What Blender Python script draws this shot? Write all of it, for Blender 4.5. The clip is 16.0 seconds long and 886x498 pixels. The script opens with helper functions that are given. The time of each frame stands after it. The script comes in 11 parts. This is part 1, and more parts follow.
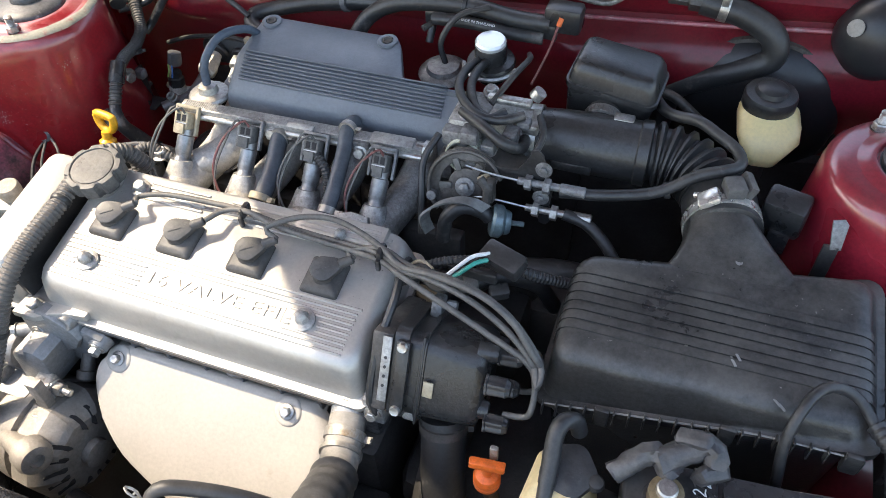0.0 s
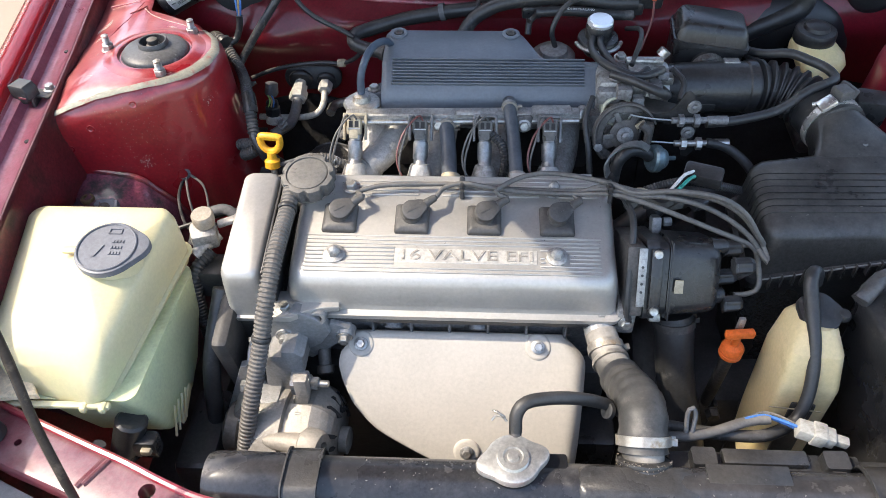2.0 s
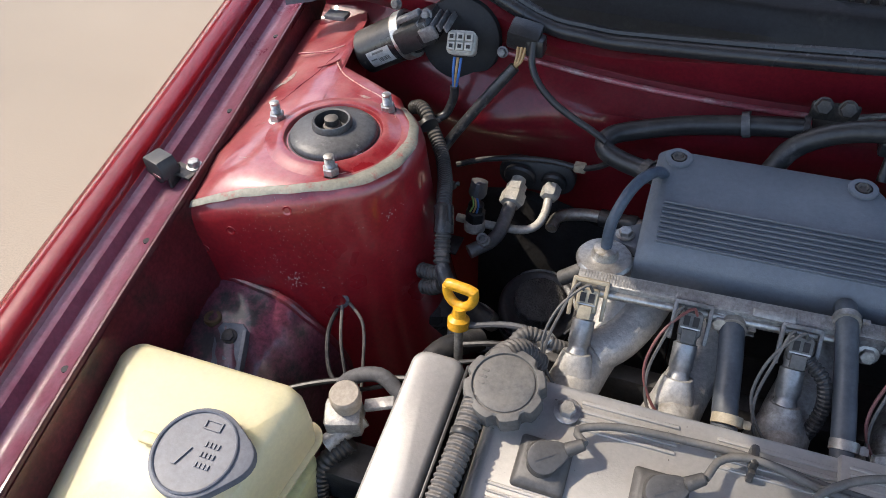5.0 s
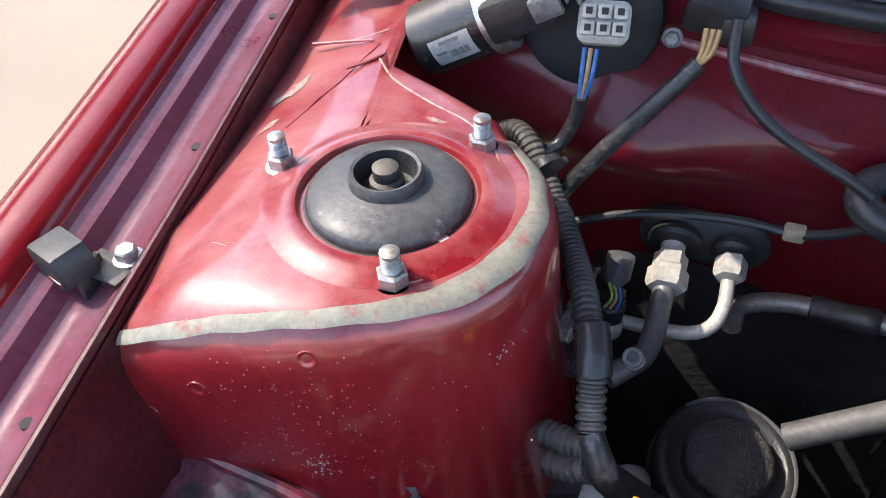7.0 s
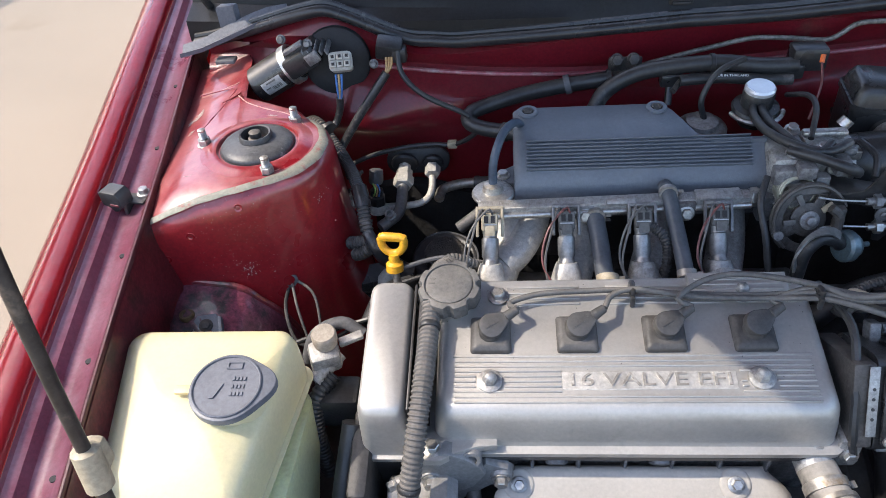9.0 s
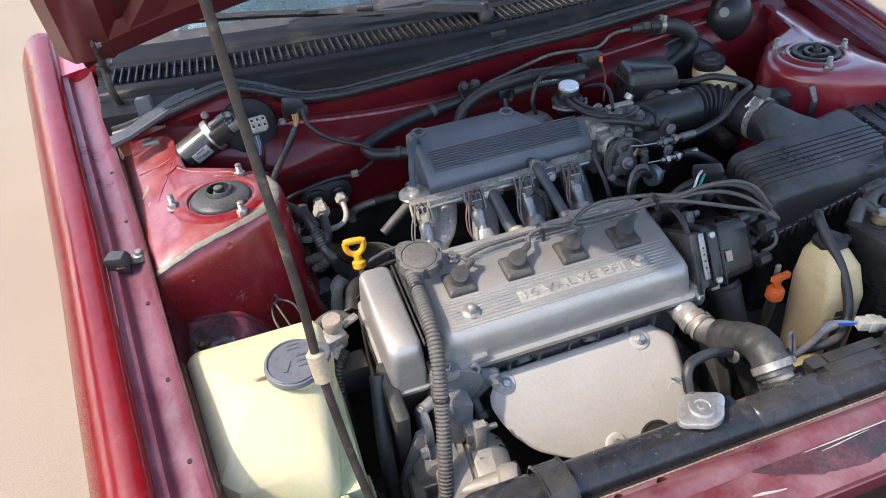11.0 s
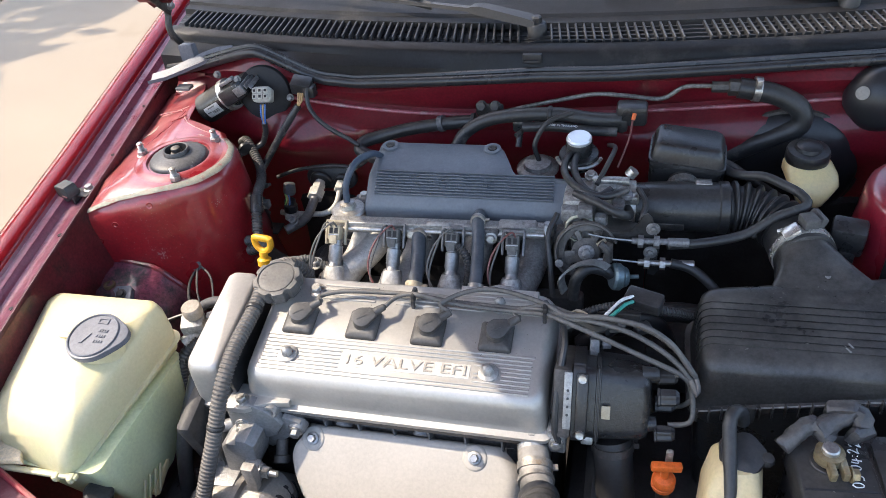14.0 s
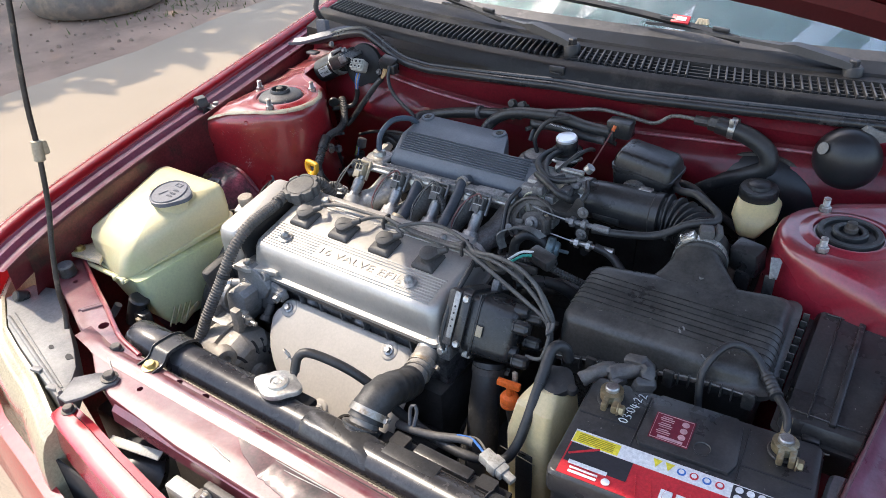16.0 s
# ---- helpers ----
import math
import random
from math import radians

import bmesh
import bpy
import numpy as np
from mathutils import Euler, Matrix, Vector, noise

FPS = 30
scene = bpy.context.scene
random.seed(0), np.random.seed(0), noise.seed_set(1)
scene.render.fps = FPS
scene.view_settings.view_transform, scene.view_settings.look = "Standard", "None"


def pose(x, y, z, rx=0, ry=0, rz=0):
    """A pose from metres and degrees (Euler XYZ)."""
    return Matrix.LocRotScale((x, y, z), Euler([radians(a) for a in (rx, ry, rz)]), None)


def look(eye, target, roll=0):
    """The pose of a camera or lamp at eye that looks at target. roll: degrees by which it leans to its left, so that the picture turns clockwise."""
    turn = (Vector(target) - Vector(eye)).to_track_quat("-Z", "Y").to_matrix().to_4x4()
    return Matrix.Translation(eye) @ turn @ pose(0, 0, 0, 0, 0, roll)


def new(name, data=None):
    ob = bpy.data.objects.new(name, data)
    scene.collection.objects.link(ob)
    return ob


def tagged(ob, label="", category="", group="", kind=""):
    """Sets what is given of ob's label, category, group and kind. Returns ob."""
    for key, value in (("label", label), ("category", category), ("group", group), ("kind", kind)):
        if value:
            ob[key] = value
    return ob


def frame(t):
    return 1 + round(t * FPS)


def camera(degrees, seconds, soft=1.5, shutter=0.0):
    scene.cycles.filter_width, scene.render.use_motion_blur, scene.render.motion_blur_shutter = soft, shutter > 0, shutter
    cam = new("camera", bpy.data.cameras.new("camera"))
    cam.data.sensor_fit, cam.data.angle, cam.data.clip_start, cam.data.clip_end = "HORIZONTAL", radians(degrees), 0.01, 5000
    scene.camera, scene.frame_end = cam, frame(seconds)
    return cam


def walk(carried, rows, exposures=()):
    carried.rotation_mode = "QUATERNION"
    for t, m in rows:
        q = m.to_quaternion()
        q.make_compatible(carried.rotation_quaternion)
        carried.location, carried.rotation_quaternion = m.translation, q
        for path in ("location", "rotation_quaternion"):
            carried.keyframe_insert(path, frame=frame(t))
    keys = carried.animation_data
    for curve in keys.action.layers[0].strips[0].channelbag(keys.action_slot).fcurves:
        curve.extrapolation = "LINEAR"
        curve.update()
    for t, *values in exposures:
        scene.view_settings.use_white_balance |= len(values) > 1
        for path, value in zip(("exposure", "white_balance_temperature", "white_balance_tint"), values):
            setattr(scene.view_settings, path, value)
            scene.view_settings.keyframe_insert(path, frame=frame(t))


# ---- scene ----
cam = camera(61.3, 16.0, soft=0.5)
PATH = [
    (0, (0.305, -0.661, 1.337), (-0.208, 0.604, -0.124), -2.8),
    (0.5, (0.243, -0.756, 1.332), (-0.15, 0.573, -0.11), -2.4),
    (1, (0.165, -0.875, 1.34), (-0.113, 0.509, -0.077), -1.8),
    (1.5, (0.057, -0.914, 1.35), (-0.132, 0.51, -0.041), -1.8),
    (2, (-0.088, -0.914, 1.362), (-0.182, 0.529, -0.02), -1.4),
    (2.5, (-0.155, -0.918, 1.363), (-0.176, 0.548, 0.003), -1.0),
    (3, (-0.166, -0.906, 1.364), (-0.177, 0.571, 0.016), -1.0),
    (3.5, (-0.183, -0.896, 1.364), (-0.28, 0.569, 0.006), -1.7),
    (4, (-0.185, -0.832, 1.351), (-0.443, 0.599, -0.023), -2.2),
    (4.5, (-0.164, -0.659, 1.322), (-0.616, 0.702, -0.072), -3.5),
    (5, (-0.201, -0.54, 1.285), (-0.759, 0.793, -0.097), -3.6),
    (5.2, (-0.236, -0.498, 1.263), (-0.803, 0.836, -0.112), -3.9),
    (7.3, (-0.402, -0.268, 1.108), (-0.915, 1.056, -0.3), -3.6),
    (7.5, (-0.399, -0.287, 1.119), (-0.888, 1.046, -0.289), -3.5),
    (8, (-0.363, -0.375, 1.194), (-0.804, 0.951, -0.236), -4.7),
    (8.5, (-0.306, -0.531, 1.284), (-0.632, 0.888, -0.087), -5.1),
    (9, (-0.236, -0.771, 1.328), (-0.408, 0.755, 0.046), -5.3),
    (9.5, (-0.259, -0.926, 1.384), (-0.242, 0.648, 0.15), -5.4),
    (9.7, (-0.299, -0.955, 1.395), (-0.193, 0.628, 0.177), -5.5),
    (11.8, (-0.527, -1.043, 1.436), (-0.042, 0.509, 0.271), -5.8),
    (12, (-0.449, -1.055, 1.431), (-0.034, 0.522, 0.273), -6.9),
    (12.5, (-0.261, -1.088, 1.43), (0.003, 0.51, 0.256), -7.3),
    (13, (-0.12, -1.075, 1.404), (-0.042, 0.534, 0.218), -7.0),
    (13.5, (0.008, -0.97, 1.407), (-0.15, 0.604, 0.183), -6.6),
    (14, (0.149, -0.88, 1.429), (-0.317, 0.62, 0.191), -7.2),
    (14.5, (0.329, -0.823, 1.417), (-0.422, 0.599, 0.228), -7.4),
    (15, (0.453, -0.813, 1.419), (-0.46, 0.542, 0.265), -6.2),
    (15.5, (0.516, -0.891, 1.415), (-0.463, 0.444, 0.292), -4.7),
    (16, (0.594, -1.008, 1.415), (-0.396, 0.347, 0.326), -3.2),
]
walk(cam, [(t, look(eye, target, roll)) for t, eye, target, roll in PATH], [(0, 2.28, 7500, 10), (1, 2.28, 7150, 10), (2.5, 1.90, 6900, 10), (3.5, 1.80, 6800, 11), (4, 1.66, 6750, 12), (5, 1.48, 6750, 12), (7.5, 2.20, 6500, 13), (8, 2.38, 6500, 13), (8.7, 1.85, 6550, 12), (9.5, 1.66, 6650, 12), (13, 1.76, 6800, 12), (14, 1.98, 6950, 12), (16, 1.80, 6950, 12)])

# ---------- world, sun ----------
world = bpy.data.worlds.new("sky")
scene.world = world
world.use_nodes = True
wn = world.node_tree
sky = wn.nodes.new("ShaderNodeTexSky")
sky.sky_type, sky.sun_disc = "NISHITA", False
sky.air_density, sky.dust_density = 1.0, 1.8
sky.sun_elevation, sky.sun_rotation = radians(51.5), radians(276)
wn.links.new(sky.outputs[0], wn.nodes["Background"].inputs[0])
wn.nodes["Background"].inputs[1].default_value = 0.15
sun = new("sun", bpy.data.lights.new("sun", "SUN"))
sun.data.energy, sun.data.angle, sun.data.color = 1.38, radians(0.5), (1.0, 0.925, 0.80)
sun.matrix_world = look((0, 0, 0), (0.79, 0.08, -1.0))


from mathutils.bvhtree import BVHTree


# ---------- materials ----------
def mat(name, col, rough=0.5, metal=0.0, var=0.12, scale=25.0, bump=0.0, bscale=300.0, dirt=None, dirt_at=0.55,
        dirt_scale=9.0, coat=0.0, sss=0.0, spec=0.5, rvar=0.1, obj_var=0.0, dust=0.0, dustc=(0.40, 0.35, 0.29), fine=0.14):
    m = bpy.data.materials.new(name)
    m.use_nodes = True
    nt = m.node_tree
    b = nt.nodes["Principled BSDF"]
    L = nt.links.new
    co = nt.nodes.new("ShaderNodeTexCoord")

    def noise_tex(s, detail=4.0, rg=0.55):
        n = nt.nodes.new("ShaderNodeTexNoise")
        n.inputs["Scale"].default_value, n.inputs["Detail"].default_value, n.inputs["Roughness"].default_value = s, detail, rg
        L(co.outputs["Object"], n.inputs["Vector"])
        return n

    def mix(f, a, c):
        x = nt.nodes.new("ShaderNodeMix")
        x.data_type = "RGBA"
        for v, k in ((f, 0), (a, 6), (c, 7)):
            if hasattr(v, "links"):
                L(v, x.inputs[k])
            else:
                x.inputs[k].default_value = v
        return x.outputs[2]

    def ramp(src, lo, hi):
        r = nt.nodes.new("ShaderNodeMapRange")
        r.inputs["From Min"].default_value, r.inputs["From Max"].default_value = lo, hi
        L(src, r.inputs["Value"])
        return r.outputs[0]

    n1 = noise_tex(scale)
    lo = (*[c * (1 - var) for c in col], 1)
    hi = (*[min(1, c * (1 + var)) for c in col], 1)
    c = mix(ramp(n1.outputs[0], 0.3, 0.7), lo, hi)
    rr = nt.nodes.new("ShaderNodeMapRange")
    rr.inputs["To Min"].default_value, rr.inputs["To Max"].default_value = max(0.02, rough - rvar), min(1, rough + rvar)
    rr.inputs["From Min"].default_value, rr.inputs["From Max"].default_value = 0.3, 0.7
    L(noise_tex(scale * 0.37).outputs[0], rr.inputs["Value"])
    rough_out = rr.outputs[0]
    if dirt:
        n2 = noise_tex(dirt_scale, 7.0, 0.65)
        f = ramp(n2.outputs[0], dirt_at, dirt_at + 0.16)
        c = mix(f, c, (*dirt, 1))
        mx = nt.nodes.new("ShaderNodeMath")
        mx.operation = "MULTIPLY_ADD"
        L(f, mx.inputs[0])
        mx.inputs[1].default_value = 0.25
        L(rough_out, mx.inputs[2])
        rough_out = mx.outputs[0]
    if obj_var:
        oi = nt.nodes.new("ShaderNodeObjectInfo")
        hs = nt.nodes.new("ShaderNodeHueSaturation")
        r2 = nt.nodes.new("ShaderNodeMapRange")
        r2.inputs["To Min"].default_value, r2.inputs["To Max"].default_value = 1 - obj_var, 1 + obj_var
        L(oi.outputs["Random"], r2.inputs["Value"])
        L(r2.outputs[0], hs.inputs["Value"])
        L(c, hs.inputs["Color"])
        c = hs.outputs[0]
    if fine:
        hs = nt.nodes.new("ShaderNodeHueSaturation")
        r3 = nt.nodes.new("ShaderNodeMapRange")
        r3.inputs["From Min"].default_value, r3.inputs["From Max"].default_value = 0.32, 0.68
        r3.inputs["To Min"].default_value, r3.inputs["To Max"].default_value = 1 - 1.35 * fine, 1 + 1.35 * fine
        L(noise_tex(230, 4.0, 0.7).outputs[0], r3.inputs["Value"])
        L(r3.outputs[0], hs.inputs["Value"])
        L(c, hs.inputs["Color"])
        c = hs.outputs[0]
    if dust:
        # settled dust on faces that look up, in patches and grains; some carry sky sheen too
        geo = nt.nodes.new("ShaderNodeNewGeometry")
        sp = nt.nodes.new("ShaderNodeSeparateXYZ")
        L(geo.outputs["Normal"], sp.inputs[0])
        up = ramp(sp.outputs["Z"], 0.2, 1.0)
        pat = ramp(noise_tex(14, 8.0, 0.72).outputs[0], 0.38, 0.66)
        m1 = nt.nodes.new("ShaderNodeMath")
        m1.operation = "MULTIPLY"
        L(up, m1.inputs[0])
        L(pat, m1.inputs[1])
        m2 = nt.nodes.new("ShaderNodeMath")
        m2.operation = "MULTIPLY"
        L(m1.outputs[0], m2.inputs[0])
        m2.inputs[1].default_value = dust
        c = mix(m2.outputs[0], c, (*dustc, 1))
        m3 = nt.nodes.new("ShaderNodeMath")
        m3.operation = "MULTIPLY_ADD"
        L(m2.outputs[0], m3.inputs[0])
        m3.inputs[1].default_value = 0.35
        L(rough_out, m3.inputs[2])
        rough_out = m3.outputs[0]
    L(c, b.inputs["Base Color"])
    L(rough_out, b.inputs["Roughness"])
    b.inputs["Metallic"].default_value = metal
    b.inputs["Specular IOR Level"].default_value = spec
    if coat:
        b.inputs["Coat Weight"].default_value, b.inputs["Coat Roughness"].default_value = coat, 0.12
    if sss:
        b.inputs["Subsurface Weight"].default_value = sss
        b.inputs["Subsurface Radius"].default_value = (0.02, 0.018, 0.01)
        b.inputs["Subsurface Scale"].default_value = 0.6
    if bump:
        bp = nt.nodes.new("ShaderNodeBump")
        bp.inputs["Strength"].default_value, bp.inputs["Distance"].default_value = bump, 0.002
        L(noise_tex(bscale, 3.0).outputs[0], bp.inputs["Height"])
        L(bp.outputs[0], b.inputs["Normal"])
    return m


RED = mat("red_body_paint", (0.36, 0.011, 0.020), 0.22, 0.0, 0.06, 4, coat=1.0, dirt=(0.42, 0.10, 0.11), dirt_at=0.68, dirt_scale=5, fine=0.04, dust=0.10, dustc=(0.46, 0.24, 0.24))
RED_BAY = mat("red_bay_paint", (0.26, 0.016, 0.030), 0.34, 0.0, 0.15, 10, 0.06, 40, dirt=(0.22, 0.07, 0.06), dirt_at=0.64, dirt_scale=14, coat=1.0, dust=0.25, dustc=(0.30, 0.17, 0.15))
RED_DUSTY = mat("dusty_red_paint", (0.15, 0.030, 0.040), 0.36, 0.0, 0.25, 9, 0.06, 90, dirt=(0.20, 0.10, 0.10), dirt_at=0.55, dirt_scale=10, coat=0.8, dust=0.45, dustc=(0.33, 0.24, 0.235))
# pink dust tone on top holds both real dust and painted sky reflection
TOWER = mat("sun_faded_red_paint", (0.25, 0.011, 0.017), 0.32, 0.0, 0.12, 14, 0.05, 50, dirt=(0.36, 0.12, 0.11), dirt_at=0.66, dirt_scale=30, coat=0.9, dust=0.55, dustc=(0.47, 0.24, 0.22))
PRIMER = mat("bare_grey_primer", (0.235, 0.225, 0.18), 0.55, 0.0, 0.12, 40, 0.08, 200, dirt=(0.30, 0.07, 0.065), dirt_at=0.56, dirt_scale=90)
# body red shifted to lilac: the sky's reflection is put into the colour
GUTTER_SKY = mat("sky_tinted_gutter_paint", (0.30, 0.085, 0.130), 0.28, 0.0, 0.15, 8, dirt=(0.24, 0.12, 0.12), dirt_at=0.6, dirt_scale=10, coat=0.8, dust=0.5, dustc=(0.52, 0.34, 0.42))
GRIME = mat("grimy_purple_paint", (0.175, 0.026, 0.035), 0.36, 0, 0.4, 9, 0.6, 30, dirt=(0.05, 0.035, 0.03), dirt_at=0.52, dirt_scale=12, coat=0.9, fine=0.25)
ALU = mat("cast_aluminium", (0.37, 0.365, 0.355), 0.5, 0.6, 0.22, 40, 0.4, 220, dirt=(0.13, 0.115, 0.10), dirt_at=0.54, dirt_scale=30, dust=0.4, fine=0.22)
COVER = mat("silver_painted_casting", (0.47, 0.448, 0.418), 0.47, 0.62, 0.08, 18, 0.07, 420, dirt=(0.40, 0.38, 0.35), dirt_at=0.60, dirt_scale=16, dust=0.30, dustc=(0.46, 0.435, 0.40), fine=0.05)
SHIELD = mat("dusty_heat_shield", (0.47, 0.432, 0.380), 0.55, 0.0, 0.05, 14, 0.03, 120, dirt=(0.40, 0.33, 0.26), dirt_at=0.68, dirt_scale=16, fine=0.05, spec=0.25)
STEEL = mat("zinc_steel", (0.46, 0.45, 0.43), 0.38, 0.85, 0.2, 60, 0.1, 300, dirt=(0.20, 0.165, 0.12), dirt_at=0.56, dirt_scale=50, dust=0.35, fine=0.2)
GOLD = mat("yellow_zinc_bolt", (0.62, 0.50, 0.22), 0.35, 0.85, 0.15, 50)
IRON = mat("dark_iron", (0.065, 0.06, 0.057), 0.55, 0.4, 0.4, 30, 0.3, 200, dirt=(0.17, 0.14, 0.12), dirt_at=0.57, dirt_scale=18, dust=0.3, fine=0.25)
BLOCK = mat("oily_engine_block", (0.060, 0.056, 0.053), 0.55, 0.2, 0.4, 20, 0.3, 150, dirt=(0.08, 0.07, 0.06), dirt_at=0.6, dirt_scale=14)
PLASTIC = mat("black_plastic", (0.028, 0.028, 0.029), 0.30, 0.0, 0.25, 30, 0.15, 500, dirt=(0.07, 0.065, 0.06), dirt_at=0.62, dirt_scale=9, dust=0.08, fine=0.25)
# the lid's dust tone also paints in the grey sheen of the sky
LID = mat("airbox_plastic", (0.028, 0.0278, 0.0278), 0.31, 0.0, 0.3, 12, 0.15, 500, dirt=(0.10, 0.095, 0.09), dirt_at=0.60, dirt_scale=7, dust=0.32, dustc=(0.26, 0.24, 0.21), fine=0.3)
PLENUM = mat("grey_blue_plastic", (0.128, 0.145, 0.168), 0.40, 0.0, 0.12, 14, 0.18, 700, dirt=(0.21, 0.21, 0.22), dirt_at=0.62, dirt_scale=8, dust=0.10, fine=0.07)
RUBBER = mat("black_rubber", (0.024, 0.0245, 0.026), 0.42, 0.0, 0.25, 40, 0.12, 250, dirt=(0.14, 0.13, 0.12), dirt_at=0.59, dirt_scale=25, dust=0.12, fine=0.2)
RUBBER_OLD = mat("greyed_rubber", (0.10, 0.10, 0.105), 0.65, 0.0, 0.25, 30, 0.2, 250, dirt=(0.26, 0.24, 0.22), dirt_at=0.56, dirt_scale=22)
CONDUIT = mat("dusty_conduit", (0.095, 0.088, 0.082), 0.55, 0.0, 0.2, 40, dirt=(0.24, 0.215, 0.19), dirt_at=0.57, dirt_scale=14, dust=0.3)
CREAM = mat("cream_tank_plastic", (0.62, 0.555, 0.345), 0.36, 0.0, 0.05, 6, 0.05, 60, dirt=(0.54, 0.55, 0.325), dirt_at=0.55, dirt_scale=5, sss=0.35, fine=0.04)
AGED = mat("aged_tank_plastic", (0.64, 0.51, 0.285), 0.40, 0.0, 0.08, 9, 0.05, 80, dirt=(0.48, 0.37, 0.19), dirt_at=0.62, dirt_scale=14, sss=0.25, fine=0.06)
CAPGREY = mat("grey_cap_plastic", (0.11, 0.118, 0.14), 0.45, 0.0, 0.1, 30, 0.06, 300, dust=0.3, dustc=(0.26, 0.25, 0.24), fine=0.15)
CAPDARK = mat("dark_cap_plastic", (0.085, 0.083, 0.08), 0.55, 0.0, 0.15, 30, 0.12, 300, dirt=(0.22, 0.20, 0.18), dirt_at=0.62, dirt_scale=24, dust=0.35, fine=0.2)
YELLOW = mat("yellow_plastic", (0.74, 0.37, 0.025), 0.4, 0.0, 0.05, 30)
ORANGE = mat("orange_plastic", (0.68, 0.13, 0.025), 0.42, 0.0, 0.08, 30, dirt=(0.36, 0.08, 0.03), dirt_at=0.62, dirt_scale=40)
WHITEP = mat("off_white_plastic", (0.46, 0.445, 0.40), 0.5, 0.0, 0.1, 40, dirt=(0.38, 0.34, 0.28), dirt_at=0.6, dirt_scale=40)
BEIGE = mat("beige_plastic", (0.36, 0.305, 0.215), 0.5, 0.0, 0.12, 40)
CLAMPM = mat("spring_clamp", (0.36, 0.335, 0.30), 0.45, 0.7, 0.25, 60, dirt=(0.30, 0.22, 0.14), dirt_at=0.55, dirt_scale=60)
WHITE = mat("white_label", (0.72, 0.72, 0.71), 0.5, 0.0, 0.04, 40, dirt=(0.50, 0.47, 0.43), dirt_at=0.64, dirt_scale=30)
LBL_RED = mat("red_label", (0.55, 0.035, 0.045), 0.35, 0.0, 0.08, 40)
LBL_YEL = mat("yellow_label", (0.80, 0.66, 0.06), 0.4, 0.0, 0.06, 40)
LBL_BLUE = mat("blue_sign", (0.05, 0.17, 0.48), 0.4, 0.0, 0.05, 40)
LBL_DARK = mat("dark_print", (0.03, 0.03, 0.035), 0.45, 0.0, 0.1, 40)
LBL_MAROON = mat("maroon_label", (0.16, 0.015, 0.03), 0.4, 0.0, 0.1, 40)
WIRE_BLUE = mat("blue_wire", (0.05, 0.16, 0.44), 0.4, 0.0, 0.05, 60)
WIRE_TEAL = mat("teal_wire", (0.02, 0.30, 0.24), 0.4, 0.0, 0.05, 60)
WIRE_RED = mat("red_wire", (0.16, 0.055, 0.05), 0.5, 0.0, 0.1, 60)
WIRE_TAN = mat("tan_wire", (0.45, 0.28, 0.12), 0.5, 0.0, 0.1, 60)
TEAL_CAN = mat("green_grey_canister", (0.16, 0.22, 0.24), 0.4, 0.5, 0.1, 40)
CRIMP = mat("radiator_crimp", (0.52, 0.47, 0.38), 0.5, 0.5, 0.15, 60)
LAMP = mat("hazed_headlamp_lens", (0.42, 0.375, 0.26), 0.25, 0.0, 0.06, 10, coat=0.5, dirt=(0.40, 0.34, 0.22), dirt_at=0.6, dirt_scale=12)
LAMP_GREY = mat("grey_lamp_housing", (0.20, 0.197, 0.19), 0.5, 0.0, 0.1, 20, dirt=(0.26, 0.23, 0.20), dirt_at=0.56, dirt_scale=18, dust=0.45, dustc=(0.46, 0.43, 0.38), fine=0.15)
BRASS = mat("corroded_terminal", (0.34, 0.27, 0.16), 0.45, 0.7, 0.3, 60, dirt=(0.42, 0.44, 0.36), dirt_at=0.55, dirt_scale=50)
DULL = mat("dull_grimy_casting", (0.20, 0.20, 0.205), 0.55, 0.5, 0.3, 30, 0.4, 200, dirt=(0.07, 0.065, 0.06), dirt_at=0.52, dirt_scale=22, dust=0.3, fine=0.25)
UNION = mat("oxidised_union", (0.56, 0.53, 0.47), 0.55, 0.2, 0.15, 60, 0.2, 250, dirt=(0.36, 0.33, 0.28), dirt_at=0.58, dirt_scale=40)
GRIME_DARK = mat("black_splashed_paint", (0.17, 0.045, 0.070), 0.36, 0, 0.5, 12, 0.9, 28, dirt=(0.028, 0.025, 0.028), dirt_at=0.46, dirt_scale=24, coat=0.6, fine=0.35)
BRACKET = mat("clean_cast_bracket", (0.25, 0.25, 0.25), 0.45, 0.45, 0.12, 30, 0.25, 260, dirt=(0.17, 0.155, 0.14), dirt_at=0.62, dirt_scale=22, dust=0.3, fine=0.12)
# near-black that puts the shade of holes and deep gaps into the colour
VOID = mat("shaded_cavity", (0.03, 0.028, 0.028), 0.8, 0.0, 0.2, 20)
TRIM = mat("faded_black_trim", (0.023, 0.0235, 0.026), 0.46, 0.0, 0.2, 20, 0.1, 500, dirt=(0.10, 0.095, 0.09), dirt_at=0.58, dirt_scale=8)


def glass(name, tint=(0.75, 0.88, 0.86), rough=0.02):
    m = bpy.data.materials.new(name)
    m.use_nodes = True
    b = m.node_tree.nodes["Principled BSDF"]
    b.inputs["Base Color"].default_value = (*tint, 1)
    b.inputs["Roughness"].default_value = rough
    b.inputs["Transmission Weight"].default_value = 1.0
    b.inputs["IOR"].default_value = 1.5
    return m


GLASS = glass("tinted_windscreen")


# ---------- mesh helpers ----------
def V(*a):
    return Vector(a)


